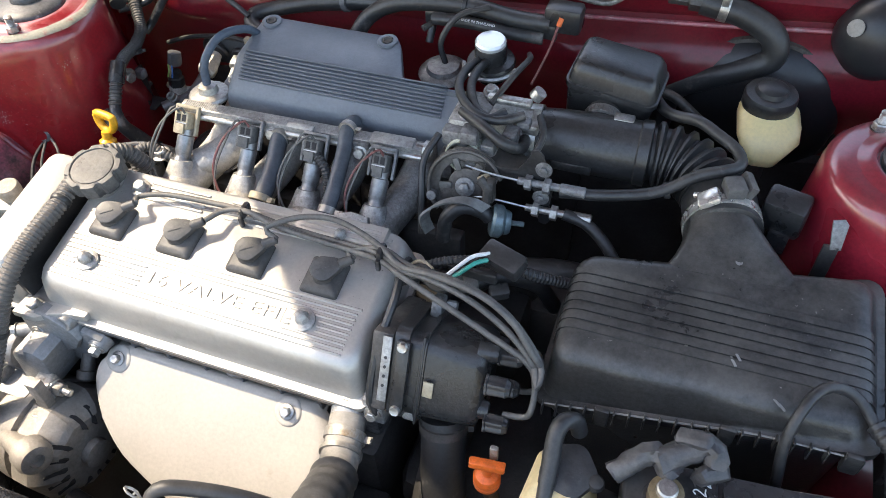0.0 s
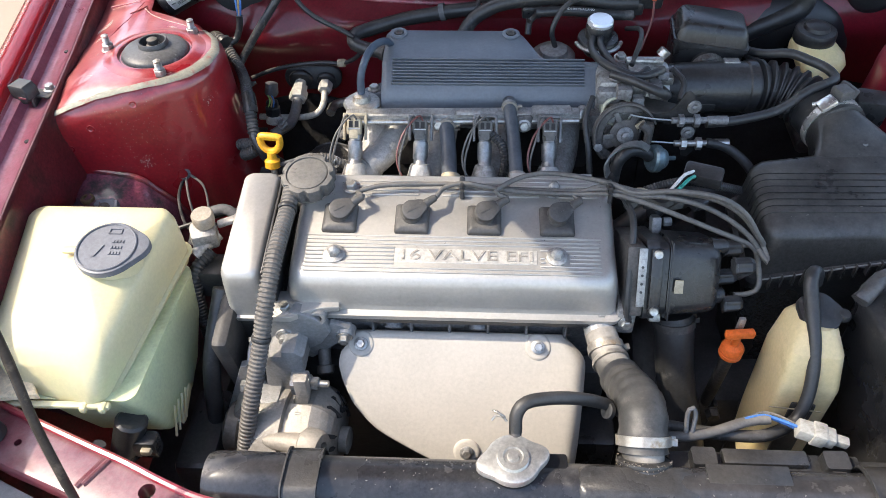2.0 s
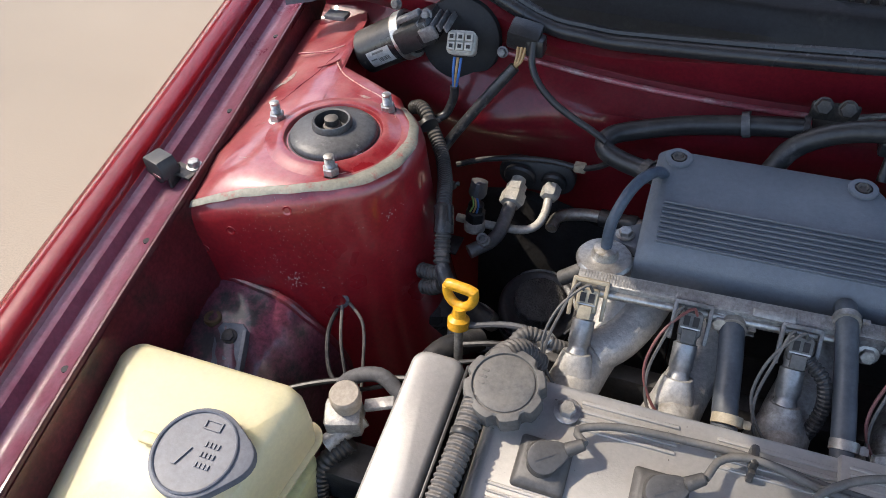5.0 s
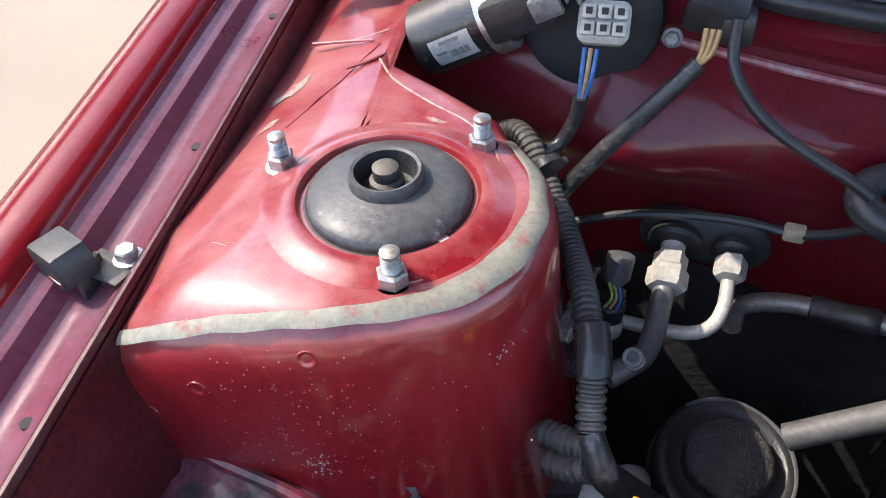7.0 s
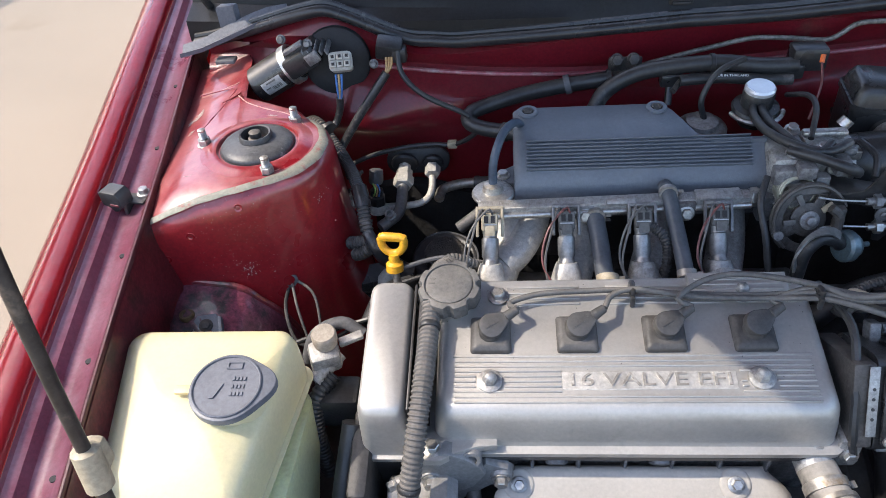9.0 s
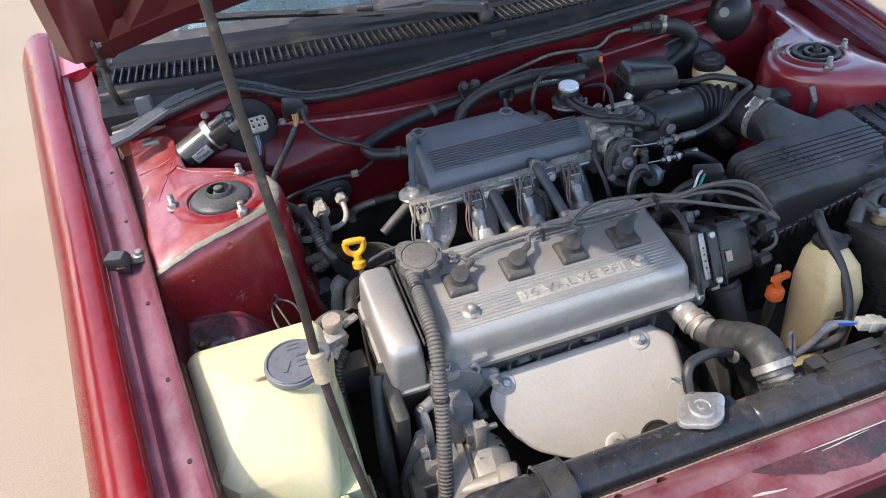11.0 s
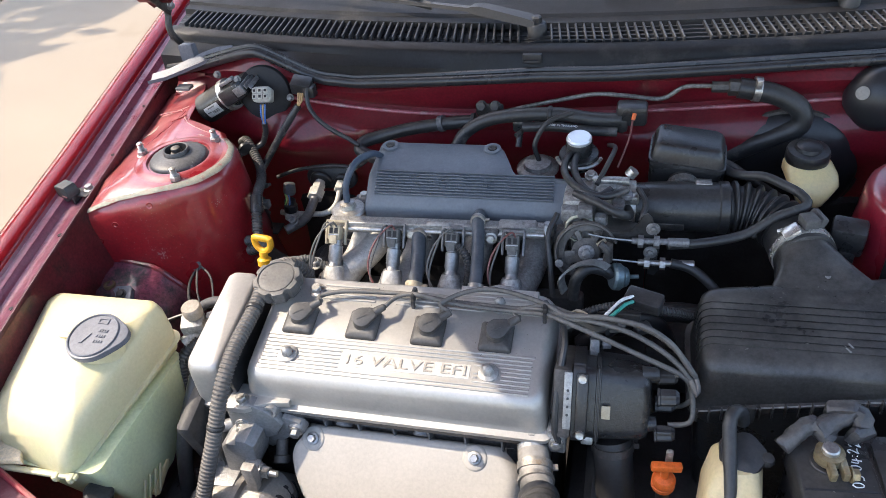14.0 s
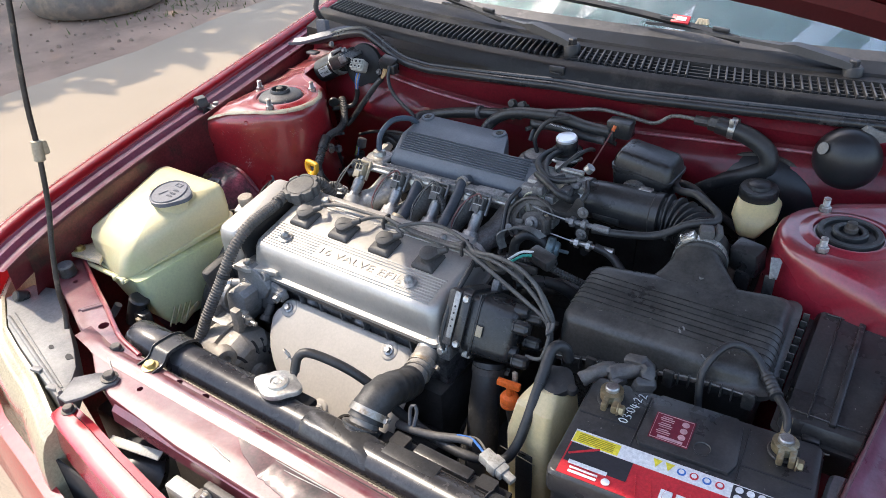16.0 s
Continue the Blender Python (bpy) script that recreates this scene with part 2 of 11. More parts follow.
def link_mesh(name, bm, material, smooth=38):
    me = bpy.data.meshes.new(name)
    bmesh.ops.recalc_face_normals(bm, faces=bm.faces)
    bm.to_mesh(me)
    bm.free()
    me.materials.append(material)
    me.shade_smooth()
    me.set_sharp_from_angle(angle=radians(smooth))
    return me


def part(name, bm, material, parent=None, label="", smooth=38):
    me = link_mesh(name, bm, material, smooth)
    if parent is None:
        co = np.array([v.co[:] for v in me.vertices])
        base = Vector(((co[:, 0].min() + co[:, 0].max()) / 2, (co[:, 1].min() + co[:, 1].max()) / 2, co[:, 2].min()))
        me.transform(Matrix.Translation(-base))
        ob = new(name, me)
        ob.location = base
        return ob
    ob = new(name, me)
    ob.parent = parent
    if parent.type == "EMPTY" or parent.parent is None:
        ob.matrix_parent_inverse = Matrix.Translation(-parent.location)
    return tagged(ob, label)


def thing(name, at, label, category, group="", kind=""):
    ob = new(name)
    ob.empty_display_size = 0.02
    ob.location = at
    return tagged(ob, label, category, group, kind)


def B():
    return bmesh.new()


def put(bm, verts, m):
    bmesh.ops.transform(bm, matrix=m, verts=verts)


def box(bm, c, s, bev=0.0, m=None, seg=2):
    """A box of size s with its centre at c, with rounded edges."""
    r = bmesh.ops.create_cube(bm, size=1.0)
    vs = r["verts"]
    put(bm, vs, Matrix.Diagonal((*s, 1)))
    if bev:
        es = {e for v in vs for e in v.link_edges}
        out = bmesh.ops.bevel(bm, geom=list(es), offset=min(bev, min(s) * 0.49), segments=seg, affect="EDGES", profile=0.5)
        vs = list({v for f in out["faces"] for v in f.verts} | {v for v in vs if v.is_valid})
        vs = [v for v in vs if v.is_valid]
        full = set(vs)
        for v in vs:
            for e in v.link_edges:
                full.update(e.verts)
        vs = list(full)
    put(bm, vs, Matrix.Translation(c) @ (m or Matrix()))
    return vs


def ring_loft(bm, rings, cap0=True, cap1=True, closed=True):
    """Joins rings of equally many points by faces."""
    vv = [[bm.verts.new(p) for p in r] for r in rings]
    n = len(vv[0])
    for a, b in zip(vv, vv[1:]):
        for i in range(n if closed else n - 1):
            j = (i + 1) % n
            bm.faces.new((a[i], a[j], b[j], b[i]))
    if cap0 and closed:
        bm.faces.new(vv[0])
    if cap1 and closed:
        bm.faces.new(vv[-1])
    return vv


def lathe(bm, prof, m=None, seg=24, lobes=0, depth=0.0):
    """A turned shape about z from (radius, height) pairs; lobes scallop it."""
    m = m or Matrix()
    rings = []
    for r, z in prof:
        ring = []
        for i in range(seg):
            a = 2 * math.pi * i / seg
            rr = r * (1 + depth * math.cos(lobes * a)) if lobes else r
            ring.append(m @ V(rr * math.cos(a), rr * math.sin(a), z))
        rings.append(ring)
    ring_loft(bm, rings)


def axis(p, d, roll=0):
    """A frame at p with z along d."""
    q = Vector(d).normalized().to_track_quat("Z", "Y").to_matrix().to_4x4()
    return Matrix.Translation(p) @ q @ Matrix.Rotation(radians(roll), 4, "Z")


def rod(bm, a, b, r, r2=None, seg=14, bev=0.0):
    a, b = Vector(a), Vector(b)
    L = (b - a).length
    r2 = r if r2 is None else r2
    prof = [(r, 0), (r2, L)] if not bev else [(r - bev, 0), (r, bev), (r2, L - bev), (r2 - bev, L)]
    lathe(bm, prof, axis(a, b - a), seg)


def rrect(w, h, r, n=4):
    pts = []
    for cx, cy, a0 in ((w / 2 - r, h / 2 - r, 0), (-w / 2 + r, h / 2 - r, 90), (-w / 2 + r, -h / 2 + r, 180), (w / 2 - r, -h / 2 + r, 270)):
        for i in range(n + 1):
            a = radians(a0 + 90 * i / n)
            pts.append((cx + r * math.cos(a), cy + r * math.sin(a)))
    return pts


def loft_rr(bm, secs, m=None, n=4):
    """Rounded rectangles (cx, cy, z, w, h, r) stacked along z."""
    m = m or Matrix()
    ring_loft(bm, [[m @ V(cx + x, cy + y, z) for x, y in rrect(w, h, r, n)] for cx, cy, z, w, h, r in secs])


def prism(bm, outline, z0, z1, bev=0.0, m=None, seg=2):
    """An outline in the plane, pulled from z0 to z1, its top edge rounded."""
    m = m or Matrix()
    pts = [Vector((x, y)) for x, y in outline]
    area = sum(a.x * b.y - b.x * a.y for a, b in zip(pts, pts[1:] + pts[:1]))
    if area < 0:
        pts.reverse()
    n = len(pts)

    def inset(d):
        out = []
        for i in range(n):
            a, b, c = pts[i - 1], pts[i], pts[(i + 1) % n]
            e1, e2 = (b - a).normalized(), (c - b).normalized()
            n1, n2 = Vector((-e1.y, e1.x)), Vector((-e2.y, e2.x))
            k = (n1 + n2)
            k = k / max(0.35, k.length_squared / 2)
            out.append(b + k * d)
        return out

    rings = [[m @ V(p.x, p.y, z0) for p in pts]]
    if bev:
        for i in range(seg + 1):
            a = math.pi / 2 * i / seg
            rings.append([m @ V(p.x, p.y, z1 - bev + bev * math.sin(a)) for p in inset(bev * (1 - math.cos(a)))])
    else:
        rings.append([m @ V(p.x, p.y, z1) for p in pts])
    ring_loft(bm, rings)


def smooth_path(pts, step):
    """A round curve through the points, with even steps."""
    P = [Vector(p) for p in pts]
    if len(P) == 2:
        dense = [P[0].lerp(P[1], i / 20) for i in range(21)]
    else:
        Q = [P[0] * 2 - P[1]] + P + [P[-1] * 2 - P[-2]]
        dense = []
        for i in range(1, len(Q) - 2):
            a, b, c, d = Q[i - 1:i + 3]
            for k in range(16):
                t = k / 16
                dense.append(0.5 * (2 * b + (c - a) * t + (2 * a - 5 * b + 4 * c - d) * t * t + (3 * b - a - 3 * c + d) * t ** 3))
        dense.append(P[-1])
    out, left = [dense[0]], step
    for a, b in zip(dense, dense[1:]):
        L = (b - a).length
        while L > left:
            a = a.lerp(b, left / L)
            out.append(a)
            L, left = (b - a).length, step
        left -= L
    if (out[-1] - dense[-1]).length > step * 0.3:
        out.append(dense[-1])
    return out


def tube(bm, pts, r, seg=12, step=0.008, ribs=0.0, depth=0.12, r_end=None):
    """A hose along a round curve; ribs is the pitch of its corrugation."""
    if ribs:
        step = ribs / 4
    path = smooth_path(pts, step)
    n = len(path)
    t0 = (path[1] - path[0]).normalized()
    u = t0.orthogonal().normalized()
    rings = []
    for i, p in enumerate(path):
        t = (path[min(i + 1, n - 1)] - path[max(i - 1, 0)]).normalized()
        u = (u - t * u.dot(t)).normalized()
        w = t.cross(u)
        k = r if r_end is None else r + (r_end - r) * i / max(1, n - 1)
        if ribs:
            k *= (1.0, 1.0, 1 - depth, 1 - depth)[i % 4]
        rings.append([p + u * (k * math.cos(2 * math.pi * j / seg)) + w * (k * math.sin(2 * math.pi * j / seg)) for j in range(seg)])
    ring_loft(bm, rings)


def hexhead(bm, p, d=(0, 0, 1), w=0.006, h=0.006, washer=0.009, stud=0.0, stud_r=0.0035):
    """A hexagonal bolt head or nut with its washer."""
    m = axis(p, d)
    if washer:
        lathe(bm, [(washer, 0), (washer, 0.0015), (washer * 0.9, 0.002)], m, 18)
    lathe(bm, [(w, 0.002), (w, 0.002 + h * 0.85), (w * 0.85, 0.002 + h)], m, 6)
    if stud:
        turns = [(stud_r, h)]
        if stud_r > 0.005:
            n = int((stud - h - 0.003) / 0.0016)
            turns += [(stud_r * (0.86 if q % 2 else 1.0), h + 0.001 + 0.0008 * q) for q in range(2 * n)]
        lathe(bm, turns + [(stud_r, stud - 0.001), (stud_r * 0.7, stud)], m, 12)


def bolt(p, d=(0, 0, 1), parent=None, material=None, label="", name="bolt", **k):
    b = B()
    hexhead(b, p, d, **k)
    return part(name, b, material or STEEL, parent, label)


def text_mesh(body, size, depth, m, material, parent, name="lettering", label="", width=None):
    """Raised letters of the built-in font, centred on the frame m."""
    cu = bpy.data.curves.new(name, "FONT")
    cu.body, cu.size, cu.extrude, cu.align_x, cu.align_y = body, size, depth, "CENTER", "CENTER"
    cu.resolution_u = 3
    tmp = bpy.data.objects.new(name, cu)
    scene.collection.objects.link(tmp)
    me = bpy.data.meshes.new_from_object(tmp.evaluated_get(bpy.context.evaluated_depsgraph_get()))
    bpy.data.objects.remove(tmp)
    co = np.array([v.co[:] for v in me.vertices])
    sx = width / (co[:, 0].max() - co[:, 0].min()) if width else 1.0
    me.transform(m @ Matrix.Diagonal((sx, 1, 1, 1)))
    me.materials.clear()
    me.materials.append(material)
    ob = new(name, me)
    ob.parent = parent
    if parent.type == "EMPTY" or parent.parent is None:
        ob.matrix_parent_inverse = Matrix.Translation(-parent.location)
    return tagged(ob, label)


def clamp(parent, p, d, r, w=0.009, material=None, ears=True, name="hose_clamp"):
    """A spring band round a hose, with its two ears."""
    b = B()
    lathe(b, [(r, -w / 2), (r + 0.0012, -w / 2), (r + 0.0012, w / 2), (r, w / 2)], axis(p, d), 24)
    if ears:
        m = axis(p, d)
        for s in (-1, 1):
            box(b, (0, 0, 0), (0.006, 0.0016, w * 0.7), 0, m @ Matrix.Translation((r + 0.004, s * 0.0035, s * 0.001)))
    return part(name, b, material or CLAMPM, parent, "sprung steel band" if not material else "")


# ---------- ground ----------
def ground_mat():
    m = mat("sandy_concrete_ground", (0.295, 0.237, 0.172), 0.85, 0, 0.06, 1.2, 0.15, 40, dirt=(0.25, 0.197, 0.140), dirt_at=0.6, dirt_scale=0.9)
    return m


def dirt_mat():
    return mat("reddish_dirt", (0.30, 0.20, 0.14), 0.95, 0, 0.3, 2.2, 0.6, 12, dirt=(0.20, 0.15, 0.10), dirt_at=0.52, dirt_scale=1.6)


b = B()
bmesh.ops.create_grid(b, x_segments=60, y_segments=60, size=60)
for v in b.verts:
    v.co.z = 0.0
tagged(part("ground", b, dirt_mat()), "reddish sandy earth with stones and dry litter", "ground", kind="stuff")
b = B()
prism(b, [(-3.7, -30), (-3.6, -3), (-3.52, 0), (-3.58, 0.8), (-3.55, 1.6), (-3.66, 2.4), (-3.68, 3.2), (-3.75, 30), (8, 30), (8, -30)], 0.0, 0.03, 0.01)
tagged(part("road", b, ground_mat()), "pale sandy concrete drive beside the car", "road", kind="structure")
b = B()
for k in range(700):
    x, y = -3.75 - abs(random.gauss(0, 1.3)), random.uniform(-1.5, 7)
    r = random.uniform(0.005, 0.02)
    vs = bmesh.ops.create_icosphere(b, subdivisions=1, radius=r)["verts"]
    put(b, vs, Matrix.Translation((x, y, r * 0.2)) @ pose(0, 0, 0, random.uniform(0, 90), random.uniform(0, 90), 0) @ Matrix.Diagonal((1, random.uniform(0.5, 1), random.uniform(0.4, 0.8), 1)))
tagged(part("gravel", b, mat("pale_stones", (0.28, 0.20, 0.145), 0.9, 0, 0.3, 8, 0.3, 60)), "scattered pale stones on the earth", "gravel", kind="stuff")
b = B()
for k in range(1100):
    cl = random.choice(((-4.15, 3.3), (-4.2, 2.7), (-5.6, 1.0), (-4.1, 4.2), (-4.7, 4.0), (-6, 1.4)))
    x, y = random.gauss(cl[0], 0.22), random.gauss(cl[1], 0.35)
    h, a = random.uniform(0.015, 0.05), random.uniform(0, 6.28)
    w, lean = 0.006, random.uniform(0.01, 0.05)
    p = V(x, y, 0)
    d, s = V(math.cos(a), math.sin(a), 0), V(-math.sin(a), math.cos(a), 0)
    q = [b.verts.new(c) for c in (p - s * w, p + s * w, p + d * lean + V(0, 0, h))]
    b.faces.new(q)
tagged(part("grass", b, mat("weed_green", (0.10, 0.115, 0.035), 0.8, 0, 0.3, 5)), "dry weeds along the edge of the drive", "grass", kind="stuff")
b = B()
lathe(b, [(0.36, 0.0), (0.46, 0.015), (0.50, 0.06), (0.51, 0.12), (0.49, 0.18), (0.44, 0.215), (0.37, 0.22), (0.34, 0.19), (0.33, 0.12), (0.34, 0.03)], Matrix.Translation((-4.85, 2.25, 0)), 48)
tyre = tagged(part("old_tyre", b, mat("weathered_tyre", (0.17, 0.145, 0.12), 0.85, 0, 0.2, 9, 0.4, 50, dirt=(0.32, 0.24, 0.17), dirt_at=0.5, dirt_scale=5)), "weathered old tyre lying on the earth", "tyre")

# a broad tree beyond the drive, whose shade falls on it
b = B()
tube(b, [(-10.3, 2.0, 0), (-10.2, 2.05, 1.5), (-10.0, 2.2, 3.0)], 0.19, 12, 0.2, r_end=0.12)
for a in range(7):
    an = a * 0.9
    tube(b, [(-10.05, 2.15, 2.7), (-10.0 + math.cos(an) * 0.9, 2.2 + math.sin(an) * 1.0, 3.6), (-10.0 + math.cos(an) * 1.7, 2.2 + math.sin(an) * 2.0, 4.2)], 0.07, 8, 0.2, r_end=0.02)
tree = tagged(part("tree", b, mat("bark", (0.14, 0.10, 0.07), 0.9, 0, 0.3, 10, 0.6, 30)), "broad shade tree with a brown trunk and green crown", "tree")
b = B()
rng = random.Random(5)
for k in range(14000):
    a, rr = rng.uniform(0, 6.28), math.sqrt(rng.random())
    edge = 1 + 0.16 * math.sin(3 * a + 1) + 0.10 * math.sin(7 * a)
    p = V(-9.05 + 2.75 * rr * edge * math.cos(a), 2.2 + 8.0 * rr * edge * math.sin(a), 3.9 + 1.2 * (1 - rr * rr) * rng.random() + rng.uniform(-0.3, 0.3))
    m = Matrix.Translation(p) @ pose(0, 0, 0, rng.uniform(-50, 50), rng.uniform(-50, 50), rng.uniform(0, 360))
    s = rng.uniform(0.10, 0.2)
    b.faces.new([b.verts.new(m @ V(*c, 0)) for c in ((-s, 0), (0, -s * 0.45), (s, 0), (0, s * 0.45))])
part("crown", b, mat("leaf_green", (0.06, 0.10, 0.03), 0.7, 0, 0.3, 3), tree, "leafy green crown")

# ---------- the car's bay: structure ----------
CR = 0.82


def crown_z(y):
    """Height of the wing's crown along the car."""
    return 0.860 + 0.11 * y - 0.12 * max(0.0, -y - 0.2) ** 2


def crown_x(y):
    """Distance of the wing's crown from the car's middle."""
    return 0.740 + 0.125 * max(y, 0.0) + 0.106 * min(y, 0.0) - 0.9 * max(0.0, -y - 0.48) ** 2


def wing_sheet(side, prof):
    """A strip of the wing's pressing, its section carried from the headlamp to the cowl."""
    bb = B()
    ys = [-0.60 + 0.05 * i for i in range(27)]
    ring_loft(bb, [[V(-side * (crown_x(y) - u), y, crown_z(y) + z) for u, z in prof] for y in ys], closed=False)
    bmesh.ops.solidify(bb, geom=list(bb.faces), thickness=0.0012)
    return bb


for side in (1, -1):
    w = tagged(part("wing_panel", wing_sheet(side, [(-0.082, -0.42), (-0.078, -0.25), (-0.068, -0.12), (-0.052, -0.055), (-0.036, -0.024), (-0.021, -0.008), (-0.009, -0.0015), (0.0, 0.0), (0.008, -0.0008), (0.014, -0.003), (0.0185, -0.0075), (0.0205, -0.013)]), RED, smooth=30), "glossy red car wing with its pressed rain gutter", "wing", kind="structure")
    part("gutter", wing_sheet(side, [(0.0207, -0.0135), (0.023, -0.018), (0.029, -0.0195), (0.0325, -0.021), (0.035, -0.0265), (0.038, -0.031), (0.043, -0.033), (0.050, -0.0325), (0.060, -0.029), (0.0695, -0.0235), (0.0715, -0.0205), (0.0735, -0.0185)]), GUTTER_SKY, w, "dusty rain gutter with the sky's purple sheen in its colour", smooth=30)
    part("flange_edge", wing_sheet(side, [(0.0737, -0.0183), (0.0752, -0.0172), (0.0772, -0.0172), (0.0782, -0.019), (0.0785, -0.03), (0.0785, -0.06)]), RED_DUSTY, w, "rubbed edge of the inner flange", smooth=30)
    for y in (-0.42, -0.30, -0.16, 0.03, 0.17):
        b = B()
        lathe(b, [(0.0034, -0.001), (0.0034, 0.0008), (0.001, 0.0008)], Matrix.Translation((-side * (crown_x(y) - 0.060), y, crown_z(y) - 0.0285)), 12)
        part("drain_hole", b, VOID, w, "small dark hole")


def hinge_bumper(side):
    """The small rubber bonnet rest on its bracket in the gutter."""
    x = -0.688 * side
    t = thing("bonnet_rest", (x, -0.08, 0.815), "grey rubber bonnet rest on a steel bracket", "rest", group="bonnet rests")
    bb = B()
    out = [(-0.017, -0.013), (-0.017, 0.010), (-0.012, 0.0125), (0.008, 0.0125), (0.013, 0.006), (0.013, -0.006), (0.004, -0.014), (-0.010, -0.016)]
    prism(bb, out, -0.010, 0.010, 0.003, Matrix.Translation((x - 0.004 * side, -0.082, 0.838)) @ pose(0, 0, 0, 0, 0, -18 * side) @ Matrix.Rotation(radians(90), 4, "X"))
    blk = part("rubber_block", bb, RUBBER, t)
    bb = B()
    box(bb, (x - 0.004 * side, -0.0925, 0.834), (0.012, 0.0012, 0.003), 0.0005, pose(0, 0, 0, 0, 0, -18 * side))
    part("slot", bb, RED_DUSTY, blk, "pale slot showing the bracket")
    bb = B()
    box(bb, (x + 0.012 * side, -0.072, 0.829), (0.030, 0.018, 0.003), 0.001, pose(0, 0, 0, 0, 0, -10 * side))
    box(bb, (x + 0.004 * side, -0.078, 0.826), (0.004, 0.020, 0.020), 0.001)
    part("bracket", bb, IRON, t)
    bolt((x + 0.020 * side, -0.064, 0.8305), (0, 0, 1), t, STEEL, w=0.0062, h=0.006, washer=0.0085)


hinge_bumper(1)
hinge_bumper(-1)


def front(y):
    """Rises from the tower to the tank's foot, where the inner wing stands further out."""
    return min(1.0, max(0.0, (-y - 0.26) / 0.14))


# inner aprons
for s in (-1, 1):
    b = B()
    ring_loft(b, [[V(s * (crown_x(y) - 0.0795), y, crown_z(y) - 0.022), V(s * (crown_x(y) - 0.083), y, crown_z(y) - 0.06), V(s * (crown_x(y) - 0.095 + 0.010 * math.sin(y * 23) + 0.045 * front(y)), y, crown_z(y) - 0.13), V(s * (0.63 + 0.035 * front(y)), y, 0.55), V(s * 0.60, y, 0.36), V(s * 0.55, y, 0.25)]
                  for y in [-0.56 + 0.04 * i for i in range(22)]], closed=False)
    bmesh.ops.solidify(b, geom=list(b.faces), thickness=0.003)
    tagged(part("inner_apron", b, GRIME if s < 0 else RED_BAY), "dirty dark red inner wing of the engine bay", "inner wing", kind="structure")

# height of the bonnet seal's lower edge: it humps over the wiper motor
SEAL = [(-0.72, 0.862), (-0.66, 0.874), (-0.60, 0.892), (-0.53, 0.914), (-0.485, 0.925), (-0.44, 0.912), (-0.40, 0.893), (-0.365, 0.882), (-0.30, 0.879), (-0.20, 0.886), (-0.10, 0.893), (0.0, 0.900), (0.12, 0.902), (0.25, 0.908), (0.40, 0.913), (0.55, 0.915), (0.62, 0.905), (0.72, 0.885)]


def seal_z(x):
    return float(np.interp(x, [q[0] for q in SEAL], [q[1] for q in SEAL]))


def seal_y(x):
    return 0.186 + 0.15 * x * x


# firewall: pressed in a crease, with a rounded shelf that swells beside the tower
def shelf(x, z):
    return 0.024 * math.exp(-((x + 0.435) / 0.062) ** 2) * math.exp(-((z - 0.778) / (0.040 if z > 0.778 else 0.016)) ** 2)


b = B()
FW = [(0.200, 0.918), (0.203, 0.895), (0.205, 0.862), (0.212, 0.852), (0.203, 0.842), (0.190, 0.834), (0.180, 0.825), (0.174, 0.815), (0.171, 0.805), (0.170, 0.797), (0.171, 0.789), (0.173, 0.781), (0.175, 0.773), (0.177, 0.766), (0.180, 0.758), (0.183, 0.745), (0.188, 0.72), (0.192, 0.70), (0.192, 0.62), (0.185, 0.5), (0.16, 0.36), (0.10, 0.26)]
ring_loft(b, [[V(x, y - shelf(x, z) + 0.22 * max(0, abs(x) - 0.25) ** 2 + 0.006 * math.sin(9 * x + 1.5) + (0.02 if z > 0.90 else 0.0), min(z, seal_z(x) - (0.0 if z > 0.90 else 0.012)) - 0.02 * math.cos(5.5 * x + 0.4) * (1 if 0.82 < z < 0.87 else 0)) for y, z in FW]
              for x in [-0.67 + 1.34 * i / 60 for i in range(61)]], closed=False)
bmesh.ops.solidify(b, geom=list(b.faces), thickness=0.004)
tagged(part("wall_firewall", b, RED_BAY), "dark red pressed steel firewall behind the engine", "firewall", kind="structure")

# ridge along the crease; its pale colour is scratches and a painted highlight
b = B()
tube(b, [(x, 0.2035 + 0.22 * max(0, abs(x) - 0.25) ** 2 + 0.006 * math.sin(9 * x + 1.5), 0.846 - 0.02 * math.cos(5.5 * x + 0.4)) for x in [-0.48 + 0.96 * i / 24 for i in range(25)]], 0.0032, 8, 0.012)
part("crease", b, mat("rubbed_crease_highlight", (0.30, 0.07, 0.085), 0.4, 0, 0.3, 40, dirt=(0.42, 0.28, 0.27), dirt_at=0.54, dirt_scale=30, coat=0.4), scene.objects["wall_firewall"], "rubbed pressed crease with its highlight in the pale colour")

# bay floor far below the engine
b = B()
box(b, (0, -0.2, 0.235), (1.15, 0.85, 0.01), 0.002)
tagged(part("floor", b, VOID), "near-black undertray beneath the engine", "undertray", kind="structure")


